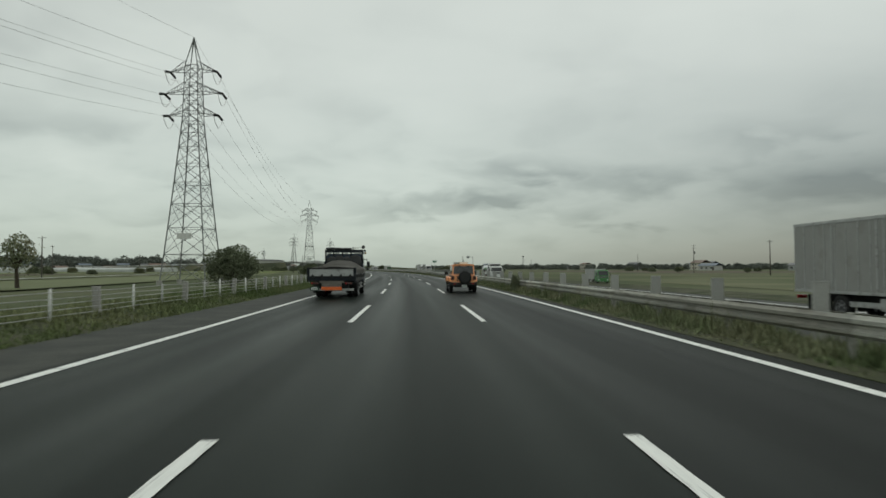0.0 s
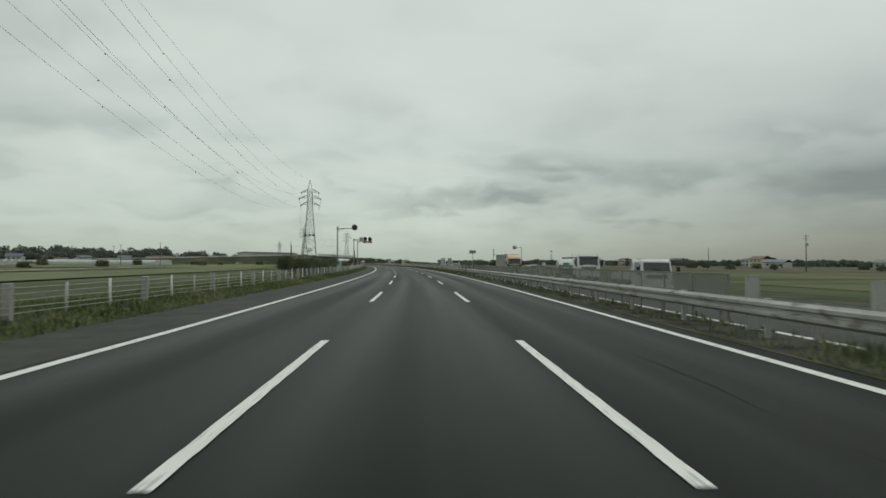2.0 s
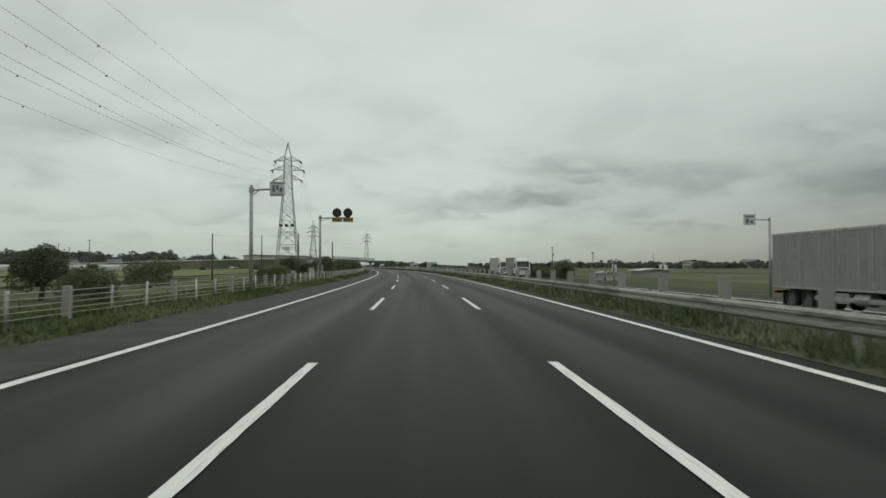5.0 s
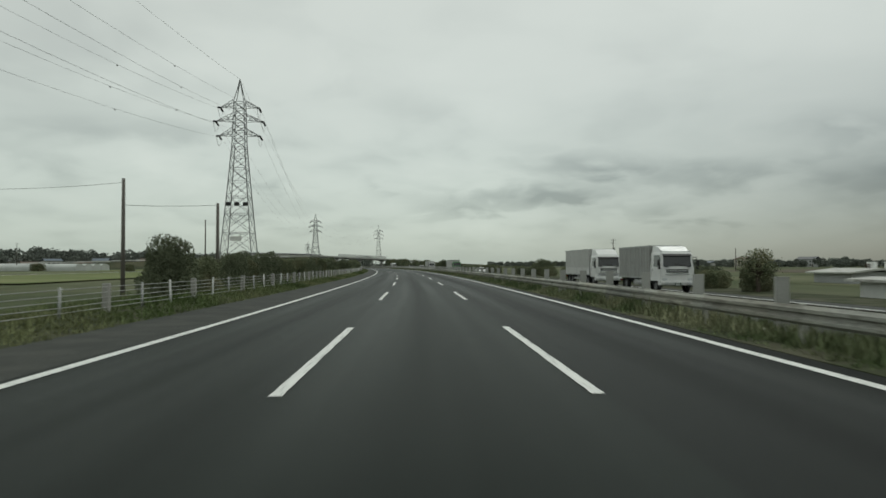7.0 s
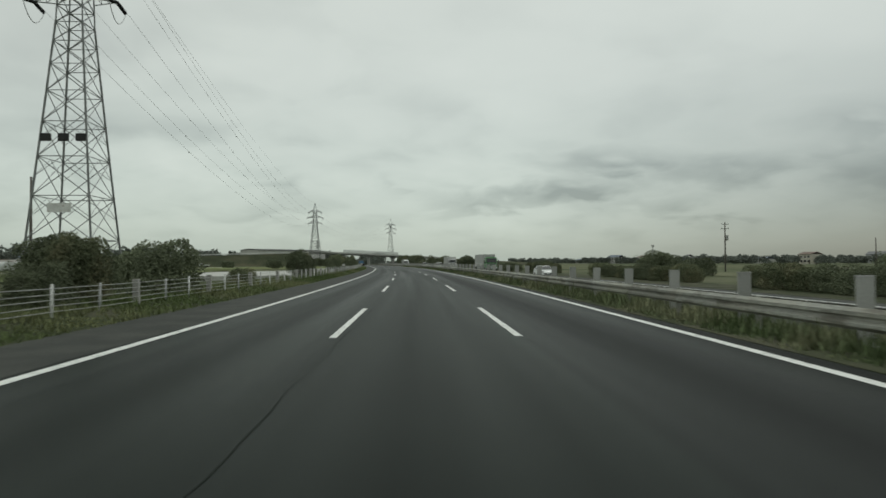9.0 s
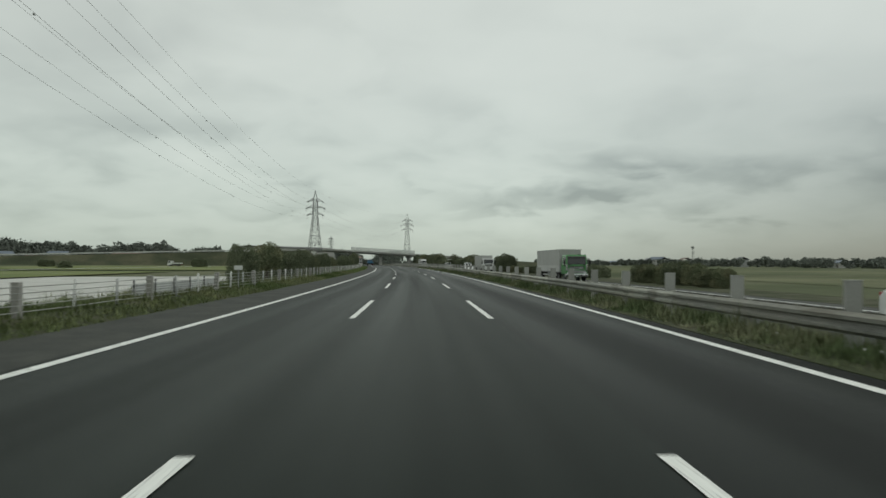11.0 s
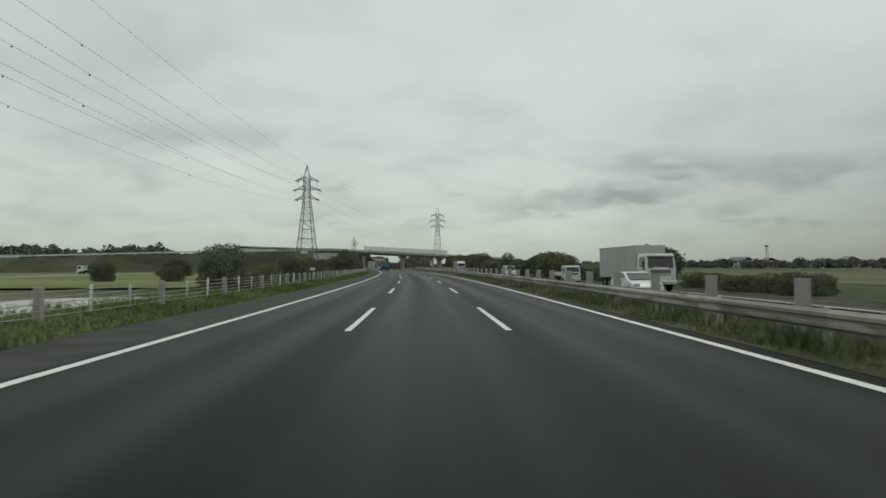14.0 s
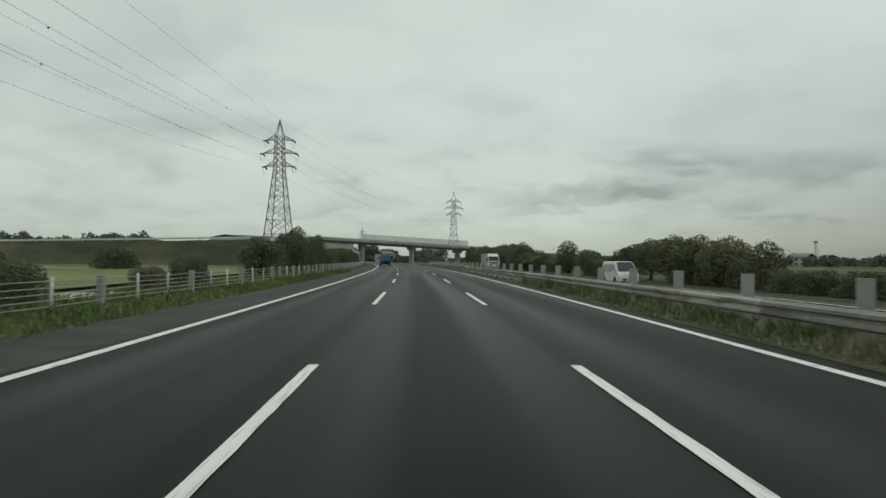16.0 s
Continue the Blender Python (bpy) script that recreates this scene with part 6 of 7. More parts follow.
def flatbed_lorry():
    t = empty("flatbed_lorry", label="dark blue flatbed lorry carrying a load under a grey tarpaulin", category="lorry")
    w = 2.36
    part("bed_floor", boxed(-w / 2, w / 2, 0.05, 6.5, 1.04, 1.2, bevel=0.015), BLACK, t)
    for sx in (-1, 1):
        for i, (a, b) in enumerate(((0.12, 3.2), (3.3, 6.4))):
            pn = part("side_panel", boxed(sx * w / 2 - 0.03, sx * w / 2 + 0.03, a, b, 1.2, 1.62, bevel=0.012), ALUMINIUM, t, "pale aluminium drop side")
            bb = bmesh.new()
            box(bb, sx * w / 2 - 0.036, sx * w / 2 + 0.036, a, b, 1.3, 1.32)
            box(bb, sx * w / 2 - 0.036, sx * w / 2 + 0.036, a, b, 1.5, 1.52)
            part("rib", bb, ALUMINIUM, pn)
            for k in range(5):
                y = a + 0.25 + k * (b - a - 0.5) / 4
                lt = boxed(sx * (w / 2 + 0.05) - 0.04, sx * (w / 2 + 0.05) + 0.04, y - 0.05, y + 0.05, 1.12, 1.3, bevel=0.02)
                part("latch", lt, BLACK, t)
        part("corner_post", boxed(sx * w / 2 - 0.06, sx * w / 2 + 0.06, 0.0, 0.12, 0.9, 1.66, bevel=0.012), BLACK_BLUE, t)
        part("mid_post", boxed(sx * w / 2 - 0.05, sx * w / 2 + 0.05, 3.2, 3.3, 1.1, 1.64, bevel=0.012), BLACK_BLUE, t)
        part("side_beam", boxed(sx * (w / 2 - 0.08) - 0.06, sx * (w / 2 - 0.08) + 0.06, 0.1, 6.5, 0.92, 1.04, bevel=0.012), BLACK, t)
        # guards between the wheels
        for z in (0.5, 0.72):
            part("side_guard", boxed(sx * (w / 2 - 0.04) - 0.025, sx * (w / 2 - 0.04) + 0.025, 3.0, 6.0, z - 0.04, z + 0.04, bevel=0.01), GREY_DARK, t)
        for y in (3.1, 4.5, 5.9):
            part("guard_bracket", boxed(sx * (w / 2 - 0.1) - 0.03, sx * (w / 2 - 0.1) + 0.03, y - 0.03, y + 0.03, 0.42, 1.0), GREY_DARK, t)
        arch = [(y + 0.78, z + 0.05) for y, z in ((1.35, 0.78), (1.6, 1.0), (2.5, 1.0), (2.75, 0.78), (2.95, 0.55), (2.9, 0.52), (2.68, 0.74), (2.45, 0.95), (1.65, 0.95), (1.4, 0.74))]
        part("mudguard", prism(bmesh.new(), arch, sx * (w / 2 - 0.62), sx * (w / 2 - 0.02)), GREY_DARK, t)
    part("fuel_tank", boxed(0.55, 1.04, 3.7, 4.4, 0.42, 0.85, bevel=0.06), BLACK, t)
    part("tool_box", boxed(0.6, 1.12, 5.0, 5.3, 0.45, 0.8, bevel=0.02), ZINC, t)
    part("battery_box", boxed(-1.1, -0.55, 3.5, 4.6, 0.45, 0.85, bevel=0.03), BLACK, t)
    for sx in (-1, 1):
        part("chassis_rail", boxed(sx * 0.42 - 0.05, sx * 0.42 + 0.05, 0.25, 7.6, 0.66, 0.9), BLACK, t)
    # tailgate and the boards below it
    tail = part("tailgate", boxed(-w / 2 + 0.08, w / 2 - 0.08, 0.0, 0.06, 1.2, 1.62, bevel=0.012), ALUMINIUM, t, "pale dented aluminium tailgate")
    bb = bmesh.new()
    box(bb, -w / 2 + 0.06, w / 2 - 0.06, -0.03, 0.0, 1.58, 1.64)
    box(bb, -w / 2 + 0.06, w / 2 - 0.06, -0.03, 0.0, 1.16, 1.21)
    part("tailgate_frame", bb, BLACK, tail)
    for i in range(5):
        x = -0.95 + 0.475 * i
        lt = rod(bmesh.new(), (x, -0.02, 1.2), (x, -0.09, 1.2), 0.07, sides=12)
        box(lt, x - 0.035, x + 0.035, -0.07, -0.01, 1.09, 1.3)
        part("tail_latch", lt, BLACK, tail)
    part("rear_crossbeam", boxed(-w / 2, w / 2, 0.0, 0.14, 0.96, 1.16, bevel=0.015), BLACK_BLUE, t)
    bd = bmesh.new()
    box(bd, -0.5, 0.5, 0.02, 0.08, 0.5, 1.12, bevel=0.01)
    box(bd, -0.62, 0.62, 0.03, 0.07, 0.84, 1.1, bevel=0.01)
    flap = part("warning_board", bd, BEIGE, t, "beige worn board under the tailgate")
    part("reflective_strip", boxed(-0.52, 0.52, 0.0, 0.03, 0.46, 0.64, bevel=0.006), ORANGE_GLOW, flap, "bright orange reflective strip")
    for sx in (-1, 1):
        lamp = part("tail_lamp", boxed(sx * 0.86 - 0.2, sx * 0.86 + 0.2, 0.02, 0.1, 0.76, 0.9, bevel=0.02), BLACK, t)
        for k in range(3):
            part("lens", boxed(sx * 0.86 - 0.18 + 0.125 * k, sx * 0.86 - 0.08 + 0.125 * k, 0.0, 0.025, 0.78, 0.88), (LENS_RED, LENS_DIM, LENS_DIM)[k], lamp)
        part("mud_flap", boxed(sx * 0.86 - 0.24, sx * 0.86 + 0.24, 1.2, 1.23, 0.28, 0.85), RUBBER, t)
    part("under_guard", boxed(-1.1, 1.1, 0.16, 0.26, 0.42, 0.54, bevel=0.012), ZINC, t)
    plate(t, -0.86, 0.02, 0.55, 0.44, 0.22, -1, PLATE_GREEN, PLATE_WHITE)
    part("plate_lamp", boxed(-0.98, -0.74, 0.0, 0.05, 0.69, 0.72), BLACK, t)
    # headboard frame behind the cab
    hw = w / 2 - 0.05
    hb = part("headboard", boxed(-hw, hw, 6.42, 6.5, 1.14, 2.2, bevel=0.01), BLACK_BLUE, t, "dark blue steel headboard frame")
    bb = bmesh.new()
    for x in (-hw + 0.04, -0.62, -0.1, 0.42, hw - 0.04):
        box(bb, x - 0.045, x + 0.045, 6.4, 6.5, 1.1, 2.8, bevel=0.01)
    for z0, z1 in ((2.62, 2.8), (2.12, 2.24)):
        box(bb, -hw - 0.02, hw + 0.02, 6.41, 6.49, z0, z1, bevel=0.01)
    part("headboard_frame", bb, BLACK_BLUE, hb)
    for x in (-0.88, -0.4, 0.14, 0.72, 0.96):
        part("marker_plate", boxed(x - 0.12, x + 0.12, 6.39, 6.405, 2.52, 2.62, bevel=0.006), ALUMINIUM, hb)
    # dark sheets and straps heaped against the headboard
    for k, (x, hx, z) in enumerate(((-0.72, 0.3, 2.36), (-0.28, 0.3, 2.42), (0.2, 0.28, 2.34), (0.72, 0.34, 2.46))):
        heap = loft(bmesh.new(), [[(x + hx * q * math.cos(a), 6.3 + 0.12 * q * math.sin(a) + 0.02 * math.sin(5 * a + k), zz + 0.03 * math.cos(3 * a + k)) for a in [2 * math.pi * j / 14 for j in range(14)]] for q, zz in ((0.9, 1.6), (1.05, 1.9), (0.9, z - 0.12), (0.35, z))])
        part("folded_sheet", heap, TARP_DARK, hb, "black sheet heaped against the headboard", smooth=True)
    for i, (x0, x1, zc, ry) in enumerate(((-1.1, -0.12, 2.87, 0.2), (-0.2, 0.46, 2.85, 0.17))):
        rl = loft(bmesh.new(), [[(x, 6.5 + ry * math.cos(a) * k, zc + 0.065 * math.sin(a) * k + 0.008 * math.sin(9 * x)) for a in [2 * math.pi * j / 12 for j in range(12)]] for x, k in ((x0, 0.7), (x0 + 0.1, 1.0), ((x0 + x1) / 2, 1.08), (x1 - 0.07, 1.0), (x1, 0.75))])
        part("rolled_sheet", rl, TARP_DARK, hb, "rolled dark sheet on top of the headboard", smooth=True)
    part("marker_lamp", boxed(hw - 0.01, hw + 0.1, 6.44, 6.6, 2.5, 2.72, bevel=0.03), ALUMINIUM, hb)
    # cab
    cab(t, NAVY, 2.28, 6.6, 8.25, 0.82, 2.55, low=BLACK, bumper=WHITE_PAINT, visor=BLACK, glass=GLASS_SKY_TINT)
    part("cab_skirt", boxed(-1.13, 1.13, 7.95, 8.2, 0.62, 0.9, bevel=0.02), WHITE_PAINT, t)
    # added black block, no real part: stops light and darkens the space under the bed
    part("underframe", boxed(-0.8, 0.8, 0.35, 6.5, 0.5, 0.84, bevel=0.02), BLACK, t)
    for sx in (-1, 1):
        part("arch_trim", prism(bmesh.new(), [(y + 0.1, z) for y, z in ((6.75, 0.55), (6.85, 0.86), (7.1, 1.0), (7.6, 1.0), (7.85, 0.86), (7.95, 0.55), (7.86, 0.55), (7.77, 0.8), (7.55, 0.92), (7.15, 0.92), (6.94, 0.8), (6.84, 0.55))], sx * 1.0, sx * 1.16, 0.01), BLACK, t)
    for sx in (-1, 1):
        wheel(t, sx * 1.0, 7.45, 0.47, 0.26, 8, ALLOY, sx)
        wheel(t, sx * 1.0, 2.83, 0.47, 0.26, 8, ALLOY, sx)
        wheel(t, sx * 0.7, 2.83, 0.47, 0.26, 8, ALLOY, sx)
    part("axle", rod(bmesh.new(), (-0.9, 2.83, 0.47), (0.9, 2.83, 0.47), 0.1), BLACK, t)
    return t


def tarp_load():
    """The load: a grey tarpaulin drawn over a rounded heap, sagging over the drop sides and roped down."""
    b = bmesh.new()
    n, m_ = 48, 28
    grid_ = []
    for i in range(n + 1):
        y = 0.16 + 6.2 * i / n
        f = i / n
        hump = 0.03 + 0.13 * max(0.0, math.sin(math.pi * min(1.0, f * 1.02 + 0.02))) ** 0.5 + 0.3 * math.exp(-((f - 0.77) / 0.17) ** 2) + 0.05 / (1 + math.exp(-(f - 0.5) * 90))
        row = []
        for j in range(m_ + 1):
            u = -1 + 2 * j / m_
            x = 1.235 * max(-1, min(1, u * 1.16))
            if abs(u) < 0.86:
                z = 1.62 + hump * (1 - abs(u / 0.86) ** 2.6)
            else:
                drop = (abs(u) - 0.86) / 0.14
                z = 1.62 - drop * (0.24 + 0.05 * math.sin(f * math.pi * 9) ** 2)
                x = math.copysign(1.24 + 0.015 * math.sin(f * 26), u)
            wr = 0.03 * noise.noise(Vector((x * 2.2, y * 1.8, 3.0))) + 0.016 * noise.noise(Vector((x * 6, y * 5, 1.0)))
            wr -= 0.03 * max(0, math.cos((f - 0.52) * 60)) * (abs(f - 0.52) < 0.03)
            row.append(b.verts.new((x, y, z + wr)))
        grid_.append(row)
    for p, q in zip(grid_, grid_[1:]):
        for j in range(m_):
            b.faces.new((p[j], p[j + 1], q[j + 1], q[j]))
    r = bmesh.ops.solidify(b, geom=b.faces[:], thickness=0.012)
    bmesh.ops.recalc_face_normals(b, faces=b.faces[:])
    ob = empty("tarpaulin_load", label="rounded heap of cargo sheeted with a grey tarpaulin", category="cargo")
    sheet = part("tarpaulin", b, TARP, ob, smooth=True)
    for i in range(8):
        for sx in (-1, 1):
            y = 0.8 + i * 0.76
            rp = rod(bmesh.new(), (sx * 1.262, y, 1.4), (sx * 1.25, y - 0.12, 1.18), 0.012, sides=5)
            rod(rp, (sx * 1.262, y, 1.4), (sx * 1.25, y + 0.12, 1.18), 0.012, sides=5)
            part("rope", rp, BLACK, ob)
    return ob


lorry = stand(flatbed_lorry(), 33.8, -3.94, scale=(0.94, 0.94, 0.9))
load = stand(tarp_load(), 33.8, -3.94, scale=(0.94, 0.94, 0.9))


# ---- lorries, vans and cars of the other carriageway
def box_lorry(label, paint, box_paint, length=11.4, low=None, fairing=True, ribs=True, height=3.6, tank=False, curtain=None, stripe=None, name="box_lorry", gap=0.18, chrome=False):
    """A cab-over lorry that looks along +y; its tail is at y = 0."""
    t = empty(name, label=label, category="lorry")
    w = 2.45
    yb = length - 1.97 - gap
    if tank:
        secs = [[(0.98 * k * math.cos(a), y, 1.85 + 0.82 * k * math.sin(a)) for a in [2 * math.pi * j / 24 for j in range(24)]] for y, k in ((0.1, 0.85), (0.22, 1.0), (yb - 0.3, 1.0), (yb - 0.15, 0.85))]
        tk = part("tank", loft(bmesh.new(), secs), STAINLESS, t, "polished steel tank", smooth=False)
        for y in (1.2, yb / 2, yb - 1.3):
            part("tank_band", lathe(bmesh.new(), [(y - 0.05, 0.99), (y + 0.05, 0.99)], 24), ALUMINIUM, tk, m=pose(0, 0, 1.85, 0, 0, 90) @ Matrix.Diagonal((1, 1, 0.84, 1)))
        part("walkway", boxed(-0.35, 0.35, 0.4, yb - 0.5, 2.66, 2.74), BLACK, tk)
        part("tank_sign", boxed(0.975, 0.995, 0.5, 1.35, 1.6, 2.2), WHITE_PAINT, tk)
        part("tank_stripe", boxed(0.985, 1.0, 3.8, 6.2, 1.68, 2.12), GREEN_PAINT, tk)
    else:
        bx = part("cargo_box", boxed(-w / 2, w / 2, 0.0, yb, 1.0, height, bevel=0.02), box_paint, t)
        if curtain:
            part("lower_side_panel", boxed(-w / 2 - 0.012, w / 2 + 0.012, 0.05, yb - 0.05, 1.0, 1.75), curtain, bx)
        b = bmesh.new()
        for sx in (-1, 1):
            for z in (1.04, height - 0.06):
                box(b, sx * w / 2 - 0.025, sx * w / 2 + 0.025, 0.0, yb, z - 0.05, z + 0.05)
            if ribs:
                k = int(yb / 0.6)
                for i in range(k + 1):
                    box(b, sx * w / 2 - 0.014, sx * w / 2 + 0.014, 0.05 + i * (yb - 0.1) / k - 0.02, 0.05 + i * (yb - 0.1) / k + 0.02, 1.0, height)
        part("box_frame", b, ALUMINIUM, bx)
        if stripe:
            part("stripe", boxed(-w / 2 - 0.016, w / 2 + 0.016, 0.6, yb - 0.6, 1.9, 2.2), stripe, bx)
        b = bmesh.new()
        for x in (-0.6, 0.6):
            rod(b, (x, -0.04, 1.05), (x, -0.04, height - 0.1), 0.025, sides=6)
        part("door_lock_rod", b, ZINC, bx)
    part("chassis", boxed(-0.5, 0.5, 0.2, length - 0.6, 0.62, 1.0), BLACK, t)
    low_kind = low or BLACK
    cab(t, paint, 2.42, yb + gap, length, 0.85, 2.95, low=low_kind, bumper=low_kind if low else paint, visor=BLACK, deflector=height - 0.05 if fairing else None)
    if low:
        part("lower_front", boxed(-1.19, 1.19, length - 0.06, length + 0.012, 0.86, 1.78, bevel=0.02), low, t)
    for sx in (-1, 1):
        part("side_guard", boxed(sx * 1.14 - 0.02, sx * 1.14 + 0.02, 3.2, yb - 1.5, 0.55, 0.74, bevel=0.01), ALUMINIUM, t)
        ys = (1.5, 2.75, yb - 0.55, length - 1.05) if length > 9 else (1.6, length - 1.05)
        for y in ys:
            wheel(t, sx * 1.06, y, 0.48, 0.27, 8, ALLOY, sx)
        part("tail_lamp", boxed(sx * 0.95 - 0.2, sx * 0.95 + 0.2, -0.02, 0.06, 0.72, 0.86, bevel=0.02), LENS_RED, t)
        part("marker_lamp", boxed(sx * 1.02 - 0.07, sx * 1.02 + 0.07, length - 0.42, length - 0.32, 2.94, 3.0), GLASS_CLEAR, t)
    if gap > 0.4:
        part("air_duct", boxed(-1.0, -0.7, yb + gap - 0.3, yb + gap - 0.06, 1.2, 3.05, bevel=0.04), BLACK, t)
        part("air_tank", rod(bmesh.new(), (0.75, yb + 0.1, 0.95), (0.75, yb + gap - 0.08, 0.95), 0.16), ALUMINIUM, t)
    if not tank:
        # pressed panels and lashing rails along the box, boxes slung below it
        for sx in (-1, 1):
            x = sx * (w / 2 + 0.014)
            for k in range(1, 4):
                part("panel_strip", boxed(x - 0.008, x + 0.008, yb * k / 4 - 0.035, yb * k / 4 + 0.035, 1.02, 1.76 if curtain else height - 0.12), ALUMINIUM, bx)
            for k in range(6):
                y = 0.5 + k * (yb - 1.0) / 5
                part("latch", boxed(x - 0.03, x + 0.03, y - 0.05, y + 0.05, 1.0, 1.12, bevel=0.01), ZINC, bx)
            part("tool_box", boxed(sx * 0.95 - 0.2, sx * 0.95 + 0.2, yb * 0.5, yb * 0.5 + 0.8, 0.48, 0.9, bevel=0.02), ALUMINIUM, t)
            part("fuel_tank", rod(bmesh.new(), (sx * 0.92, yb * 0.62, 0.68), (sx * 0.92, yb * 0.62 + 0.9, 0.68), 0.26, sides=16), ALUMINIUM, t)
            part("mud_flap", boxed(sx * 1.0 - 0.22, sx * 1.0 + 0.22, 0.86, 0.89, 0.22, 0.9), RUBBER, t)
    for sx in (-1, 1):
        part("door_handle", boxed(sx * 1.215 - 0.02, sx * 1.215 + 0.02, yb + gap + 0.32, yb + gap + 0.5, 1.62, 1.67, bevel=0.008), BLACK, t)
        part("cab_step", boxed(sx * 1.13 - 0.1, sx * 1.13 + 0.1, length - 0.5, length - 0.05, 0.42, 0.5, bevel=0.02), BLACK, t)
        part("corner_panel", boxed(sx * 1.1 - 0.1, sx * 1.1 + 0.1, length - 0.1, length + 0.02, 1.2, 1.86, bevel=0.04), STAINLESS if paint is GREEN_PAINT else (low or paint), t)
        part("mirror_bracket", boxed(sx * 0.8 - 0.14, sx * 0.8 + 0.14, length - 0.02, length + 0.1, 1.84, 1.9, bevel=0.02), BLACK, t)
    b = bmesh.new()
    for k, hw in ((0, 0.84), (1, 0.8), (2, 0.76)):
        box(b, -hw, hw, length + 0.01, length + 0.045, 1.28 + 0.14 * k, 1.34 + 0.14 * k, bevel=0.012)
    part("grille_bar", b, STAINLESS, t, "bright metal grille bars")
    if chrome:
        part("bumper_cover", prism(bmesh.new(), [(length - 0.3, 0.52), (length - 0.3, 0.9), (length + 0.08, 0.9), (length + 0.1, 0.72), (length + 0.02, 0.52)], -1.24, 1.24, 0.03), STAINLESS if paint is GREEN_PAINT else paint, t, "smooth one-piece bumper")
        part("front_panel", boxed(-1.0, 1.0, length - 0.04, length + 0.02, 0.95, 1.22, bevel=0.02), GREY_PAINT, t)
    for x in (-0.36, 0.36):
        part("fog_lamp", boxed(x * 2.2 - 0.12, x * 2.2 + 0.12, length + 0.07, length + 0.115, 0.66, 0.78, bevel=0.02), GLASS_CLEAR, t)
    plate(t, 0.0, length + 0.125 if chrome else length + 0.075, 0.62, 0.44, 0.22, 1, PLATE_GREEN, PLATE_WHITE)
    return t


def car_body(outline, w, taper, parent, paint, z_belt):
    """A car's shell: the outline (y, z) drawn out across, narrower above the belt."""
    b = bmesh.new()
    secs = []
    for x in (-1.0, -0.93, -0.6, 0.6, 0.93, 1.0):
        edge = abs(x) > 0.95
        sec = []
        for y, z in outline:
            k = 1 - taper * max(0.0, z - z_belt)
            sec.append((x * w / 2 * k, y * (0.985 if edge else 1.0) + (0.04 if edge else 0), z - (0.05 if edge and z > z_belt else 0)))
        secs.append(sec)
    loft(b, secs)
    return part("body", b, paint, parent, smooth=False)


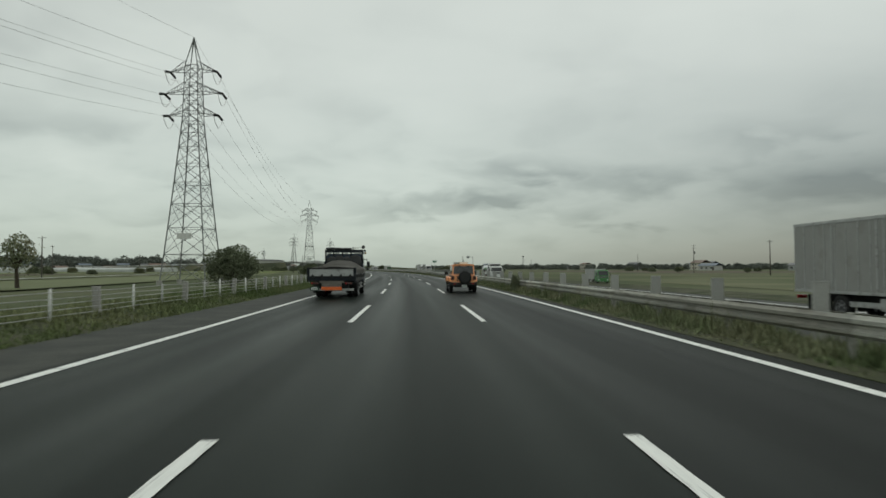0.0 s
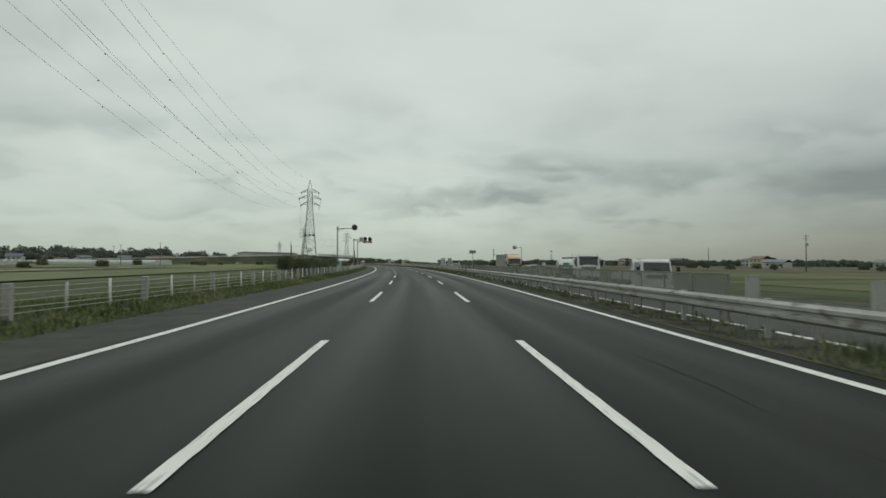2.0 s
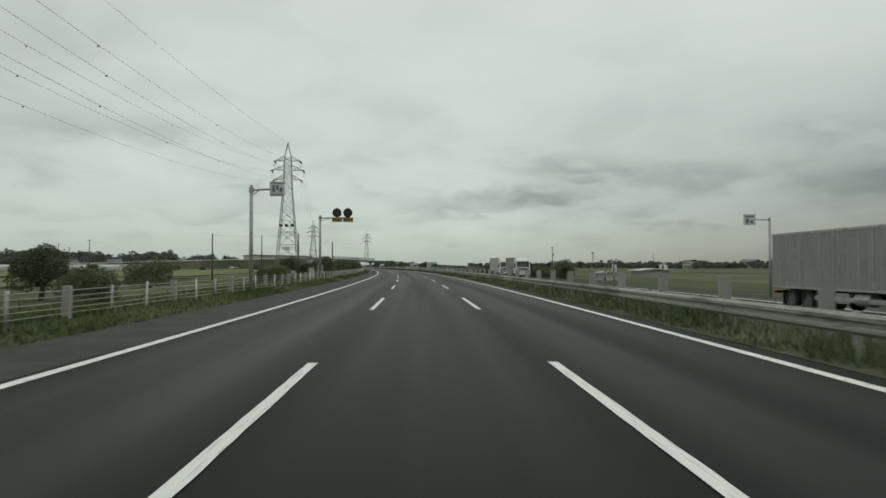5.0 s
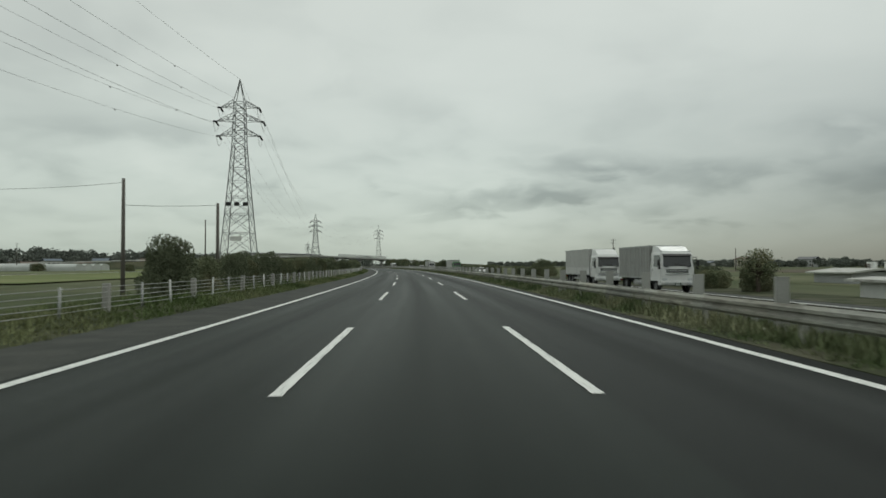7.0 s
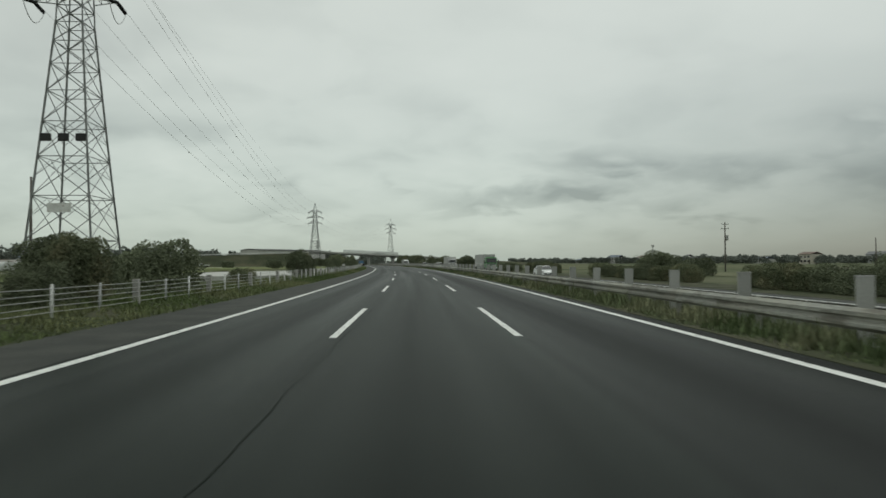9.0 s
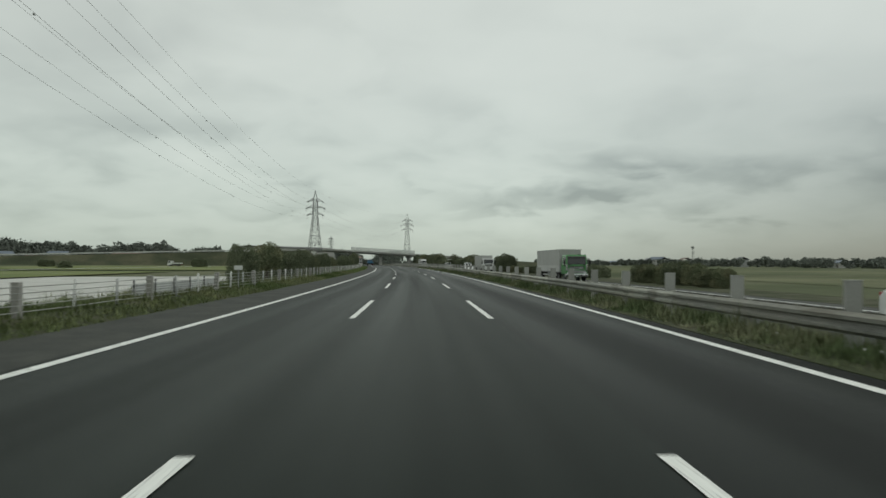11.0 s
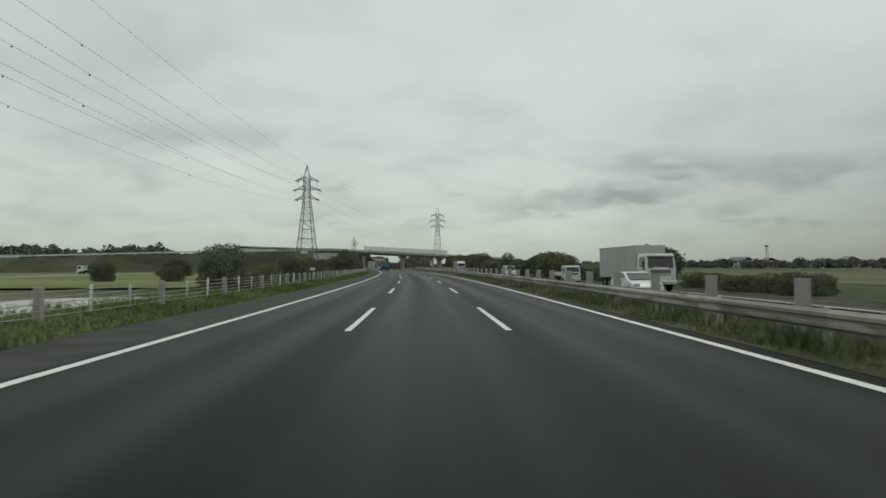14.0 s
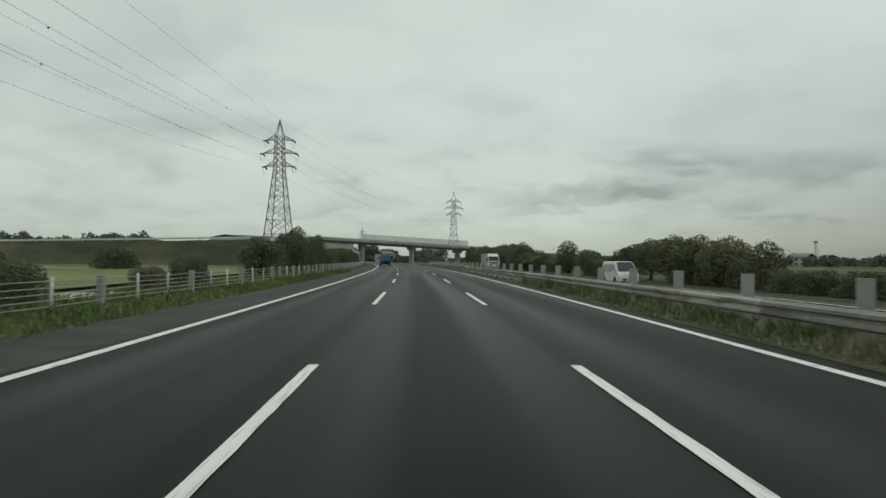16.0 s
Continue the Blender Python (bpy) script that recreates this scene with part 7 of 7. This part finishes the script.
def small_car(label, paint, kind="hatch"):
    c = empty("car" if kind == "hatch" else "van", label=label, category="car" if kind == "hatch" else "van")
    if kind == "hatch":
        out = [(0.0, 0.45), (0.03, 0.92), (0.14, 1.08), (0.55, 1.25), (1.05, 1.4), (1.6, 1.48), (2.05, 1.475), (2.4, 1.4), (3.42, 0.98), (3.8, 0.9), (4.15, 0.8), (4.38, 0.66), (4.45, 0.4), (4.3, 0.24), (0.15, 0.26)]
        w, belt, taper, wb, r = 1.74, 0.95, 0.34, (0.85, 3.55), 0.31
        glass = [(0.75, 1.0), (0.95, 1.22), (1.3, 1.36), (1.7, 1.41), (2.1, 1.39), (2.45, 1.28), (3.0, 1.0)]
        screen = [(2.44, 1.39), (3.34, 1.02)]
        rear = [(0.2, 1.11), (0.52, 1.25)]
    else:
        out = [(0.0, 0.45), (0.0, 1.0), (0.12, 1.9), (0.3, 1.98), (3.2, 1.98), (3.55, 1.92), (4.3, 1.12), (4.62, 1.0), (4.7, 0.7), (4.68, 0.36), (0.1, 0.32)]
        w, belt, taper, wb, r = 1.7, 1.05, 0.16, (0.95, 3.75), 0.33
        glass = [(0.35, 1.12), (0.4, 1.72), (3.3, 1.75), (3.95, 1.14)]
        screen = [(3.58, 1.9), (4.28, 1.16)]
        rear = [(0.02, 1.12), (0.11, 1.84)]
    car_body(out, w, taper, c, paint, belt)
    for sx in (-1, 1):
        hw = lambda z: w / 2 * (1 - taper * max(0, z - belt))
        g = loft(bmesh.new(), [[(sx * (hw(z) + d), y, z) for y, z in glass] for d in (-0.04, 0.008)])
        part("side_window", g, GLASS_DARK, c)
        ys = [y for y, _ in glass]
        mid = (min(ys) + max(ys)) / 2
        part("pillar", boxed(sx * hw(1.2) - 0.012, sx * hw(1.2) + 0.012, mid - 0.05, mid + 0.05, belt + 0.08, belt + 0.4), paint, c)
        part("headlamp", boxed(sx * w * 0.38 - 0.17, sx * w * 0.38 + 0.17, max(y for y, _ in out) - 0.26, max(y for y, _ in out) - 0.04, 0.66, 0.84, bevel=0.04), GLASS_CLEAR, c, "clear headlamp")
        part("tail_lamp", boxed(sx * w * 0.42 - 0.1, sx * w * 0.42 + 0.1, -0.02, 0.08, 0.8, 1.05, bevel=0.03), LENS_RED, c)
        part("mirror", boxed(sx * (w / 2 + 0.1) - 0.1, sx * (w / 2 + 0.1) + 0.1, screen[1][0] - 0.55, screen[1][0] - 0.43, belt + 0.02, belt + 0.16, bevel=0.03), paint, c)
        part("door_handle", boxed(sx * w / 2 - 0.02, sx * w / 2 + 0.02, mid + 0.15, mid + 0.35, 0.88, 0.92, bevel=0.006), paint, c)
        for y in wb:
            part("wheel_arch", rod(bmesh.new(), (sx * (w / 2 - 0.2), y, r), (sx * (w / 2 + 0.006), y, r), r + 0.06, sides=20), BLACK, c)
            wheel(c, sx * (w / 2 - 0.09), y, r, 0.2, 6, ALLOY, sx)
    for nm, seg, d0, d1 in (("windscreen", screen, -0.02, 0.035), ("rear_window", rear, 0.02, -0.02)):
        (ya, za), (yb, zb) = seg
        top, bot = (za, zb) if za > zb else (zb, za)
        k = lambda z: w / 2 * 0.86 * (1 - taper * max(0, z - belt))
        g = loft(bmesh.new(), [[(-k(za), ya + d, za + abs(d)), (k(za), ya + d, za + abs(d)), (k(zb), yb + d, zb + abs(d)), (-k(zb), yb + d, zb + abs(d))] for d in (d0, d1)])
        part(nm, g, GLASS_DARK, c)
    front = max(y for y, _ in out)
    part("grille", boxed(-0.5, 0.5, front - 0.05, front + 0.012, 0.4, 0.58, bevel=0.02), BLACK, c)
    plate(c, 0, front + 0.02, 0.5, 0.33, 0.165, 1, PLATE_WHITE, INK_GREEN)
    plate(c, 0, -0.015, 0.75, 0.33, 0.165, -1, PLATE_WHITE, INK_GREEN)
    return c


def pickup_lorry(label, paint, load_paint=None, name="light_lorry"):
    """A small cab-over lorry with a drop-side bed; its tail is at y = 0."""
    t = empty(name, label=label, category="lorry")
    part("bed_floor", boxed(-0.9, 0.9, 0.0, 3.1, 0.75, 0.86), BLACK, t)
    for sx in (-1, 1):
        part("side_panel", boxed(sx * 0.9 - 0.025, sx * 0.9 + 0.025, 0.0, 3.1, 0.86, 1.25, bevel=0.01), paint, t)
    part("tailgate", boxed(-0.9, 0.9, -0.03, 0.02, 0.86, 1.25, bevel=0.01), paint, t)
    fr = bmesh.new()
    for x in (-0.85, -0.3, 0.3, 0.85):
        box(fr, x - 0.03, x + 0.03, 3.06, 3.12, 0.86, 1.95)
    box(fr, -0.88, 0.88, 3.06, 3.12, 1.88, 1.96)
    part("headboard", fr, ZINC, t)
    cab(t, paint, 1.72, 3.2, 4.75, 0.62, 1.98, low=BLACK, bumper=WHITE_PAINT)
    part("chassis", boxed(-0.4, 0.4, 0.1, 4.4, 0.45, 0.75), BLACK, t)
    for sx in (-1, 1):
        for y in (1.0, 3.95):
            wheel(t, sx * 0.76, y, 0.34, 0.2, 8, ALLOY, sx)
        part("tail_lamp", boxed(sx * 0.7 - 0.12, sx * 0.7 + 0.12, -0.04, 0.02, 0.6, 0.72), LENS_RED, t)
    if load_paint:
        b = bmesh.new()
        loft(b, [[(x * k, y, 0.9 + z * k2) for x, z in ((-0.84, 0.0), (0.84, 0.0), (0.8, 0.5), (0.5, 0.8), (0.0, 0.9), (-0.5, 0.82), (-0.8, 0.5))] for y, k, k2 in ((0.1, 0.95, 0.6), (0.7, 1.0, 1.0), (1.6, 1.0, 1.1), (2.4, 1.0, 0.95), (2.9, 0.95, 0.7))])
        bmesh.ops.subdivide_edges(b, edges=b.edges[:], cuts=2, use_grid_fill=True)
        for v in b.verts:
            v.co += Vector((0, 0, 0.06)) * noise.noise(v.co * 3)
        part("cargo_sheet", b, load_paint, t, "green sheet over the load", smooth=True)
    plate(t, 0, 4.82, 0.5, 0.33, 0.165, 1, PLATE_WHITE, INK_GREEN)
    return t


def oncoming(ob, s_front, off, length, scale=V):
    """Stands a vehicle facing the camera, its front at s_front."""
    return stand(ob, s_front + length * scale, off, 180, scale)


oncoming(box_lorry("grey lorry with a ribbed cargo box, opposite carriageway", GREY_PAINT, BOX_GREY, 11.6, height=3.7), 15.5, 15.3, 11.6)
stand(box_lorry("small pale box lorry with a bright green cab", GREEN_PAINT, BOX_PALE, 8.6, ribs=False, fairing=False, height=3.2), 81.6 + 8.6 * 0.6, 24.4, 180, 0.6, z=-0.62)
oncoming(pickup_lorry("small white lorry with an open bed on the opposite carriageway", WHITE_PAINT), 88.6, 12.2, 4.8, 0.98)
oncoming(box_lorry("polished steel tanker lorry with a white cab on the opposite carriageway", WHITE_PAINT, STAINLESS, 10.6, tank=True, fairing=False, height=3.0, name="tanker_lorry"), 118.2, 17.0, 10.6)
oncoming(box_lorry("box lorry with an orange and green cab, opposite carriageway", PEACH, BOX_GREY, 11.4, low=GREEN_DARK, height=3.55), 156, 16.6, 11.4)
oncoming(box_lorry("grey box lorry with ribbed sides, opposite carriageway", WHITE_PAINT, BOX_GREY, 9.0, height=3.45), 234.4, 16.8, 9.0)
oncoming(box_lorry("white wing-sided lorry with a pale cargo box, opposite carriageway", WHITE_PAINT, BOX_PALE, 11.6, ribs=False, curtain=BOX_LIGHT, height=3.6, gap=0.4, chrome=True), 249.2, 16.9, 11.6)
oncoming(small_car("white passenger car on the opposite carriageway", WHITE_PAINT), 319, 15.2, 4.5)
oncoming(box_lorry("green cab lorry with a dull silver cargo box, opposite carriageway", GREEN_PAINT, BOX_PALE, 14.7, ribs=False, curtain=BOX_LIGHT, fairing=False, height=3.6, gap=0.8, chrome=True), 367.7, 16.4, 14.7)
oncoming(small_car("white rounded hatchback on the opposite carriageway", WHITE_PAINT), 418.6, 11.6, 4.45)
oncoming(box_lorry("white cab lorry with a tall grey box, opposite carriageway", WHITE_PAINT, BOX_PALE, 12.0, ribs=False, fairing=False, height=3.65), 430.8, 16.9, 12.0)
oncoming(pickup_lorry("white light lorry with a drop-side bed on the opposite carriageway", WHITE_PAINT), 450.4, 15.6, 4.8)
oncoming(small_car("white passenger van on the opposite carriageway", WHITE_PAINT, "van"), 487, 15.6, 4.7)
oncoming(box_lorry("white box lorry far off on the opposite carriageway", WHITE_PAINT, BOX_PALE, 9.0, height=3.4), 560, 16.5, 9.0)

# ahead in our own lanes
stand(pickup_lorry("blue lorry with an open frame bed driving ahead", BLUE_PAINT, name="blue_lorry"), 578, -3.6, 0, 1.25)
stand(small_car("white van driving far ahead", WHITE_PAINT, "van"), 690, 0.0, 0, 0.95)

# below the verge
stand(pickup_lorry("light blue farm lorry loaded under a green sheet beside the fields", PALE_BLUE, GREEN_SHEET), 129.3, -10.7, 184, 0.7, z=0.06)
stand(pickup_lorry("small white lorry parked at the field edge", WHITE_PAINT), 548, -72, 80, 1.0, z=GROUND_Z)
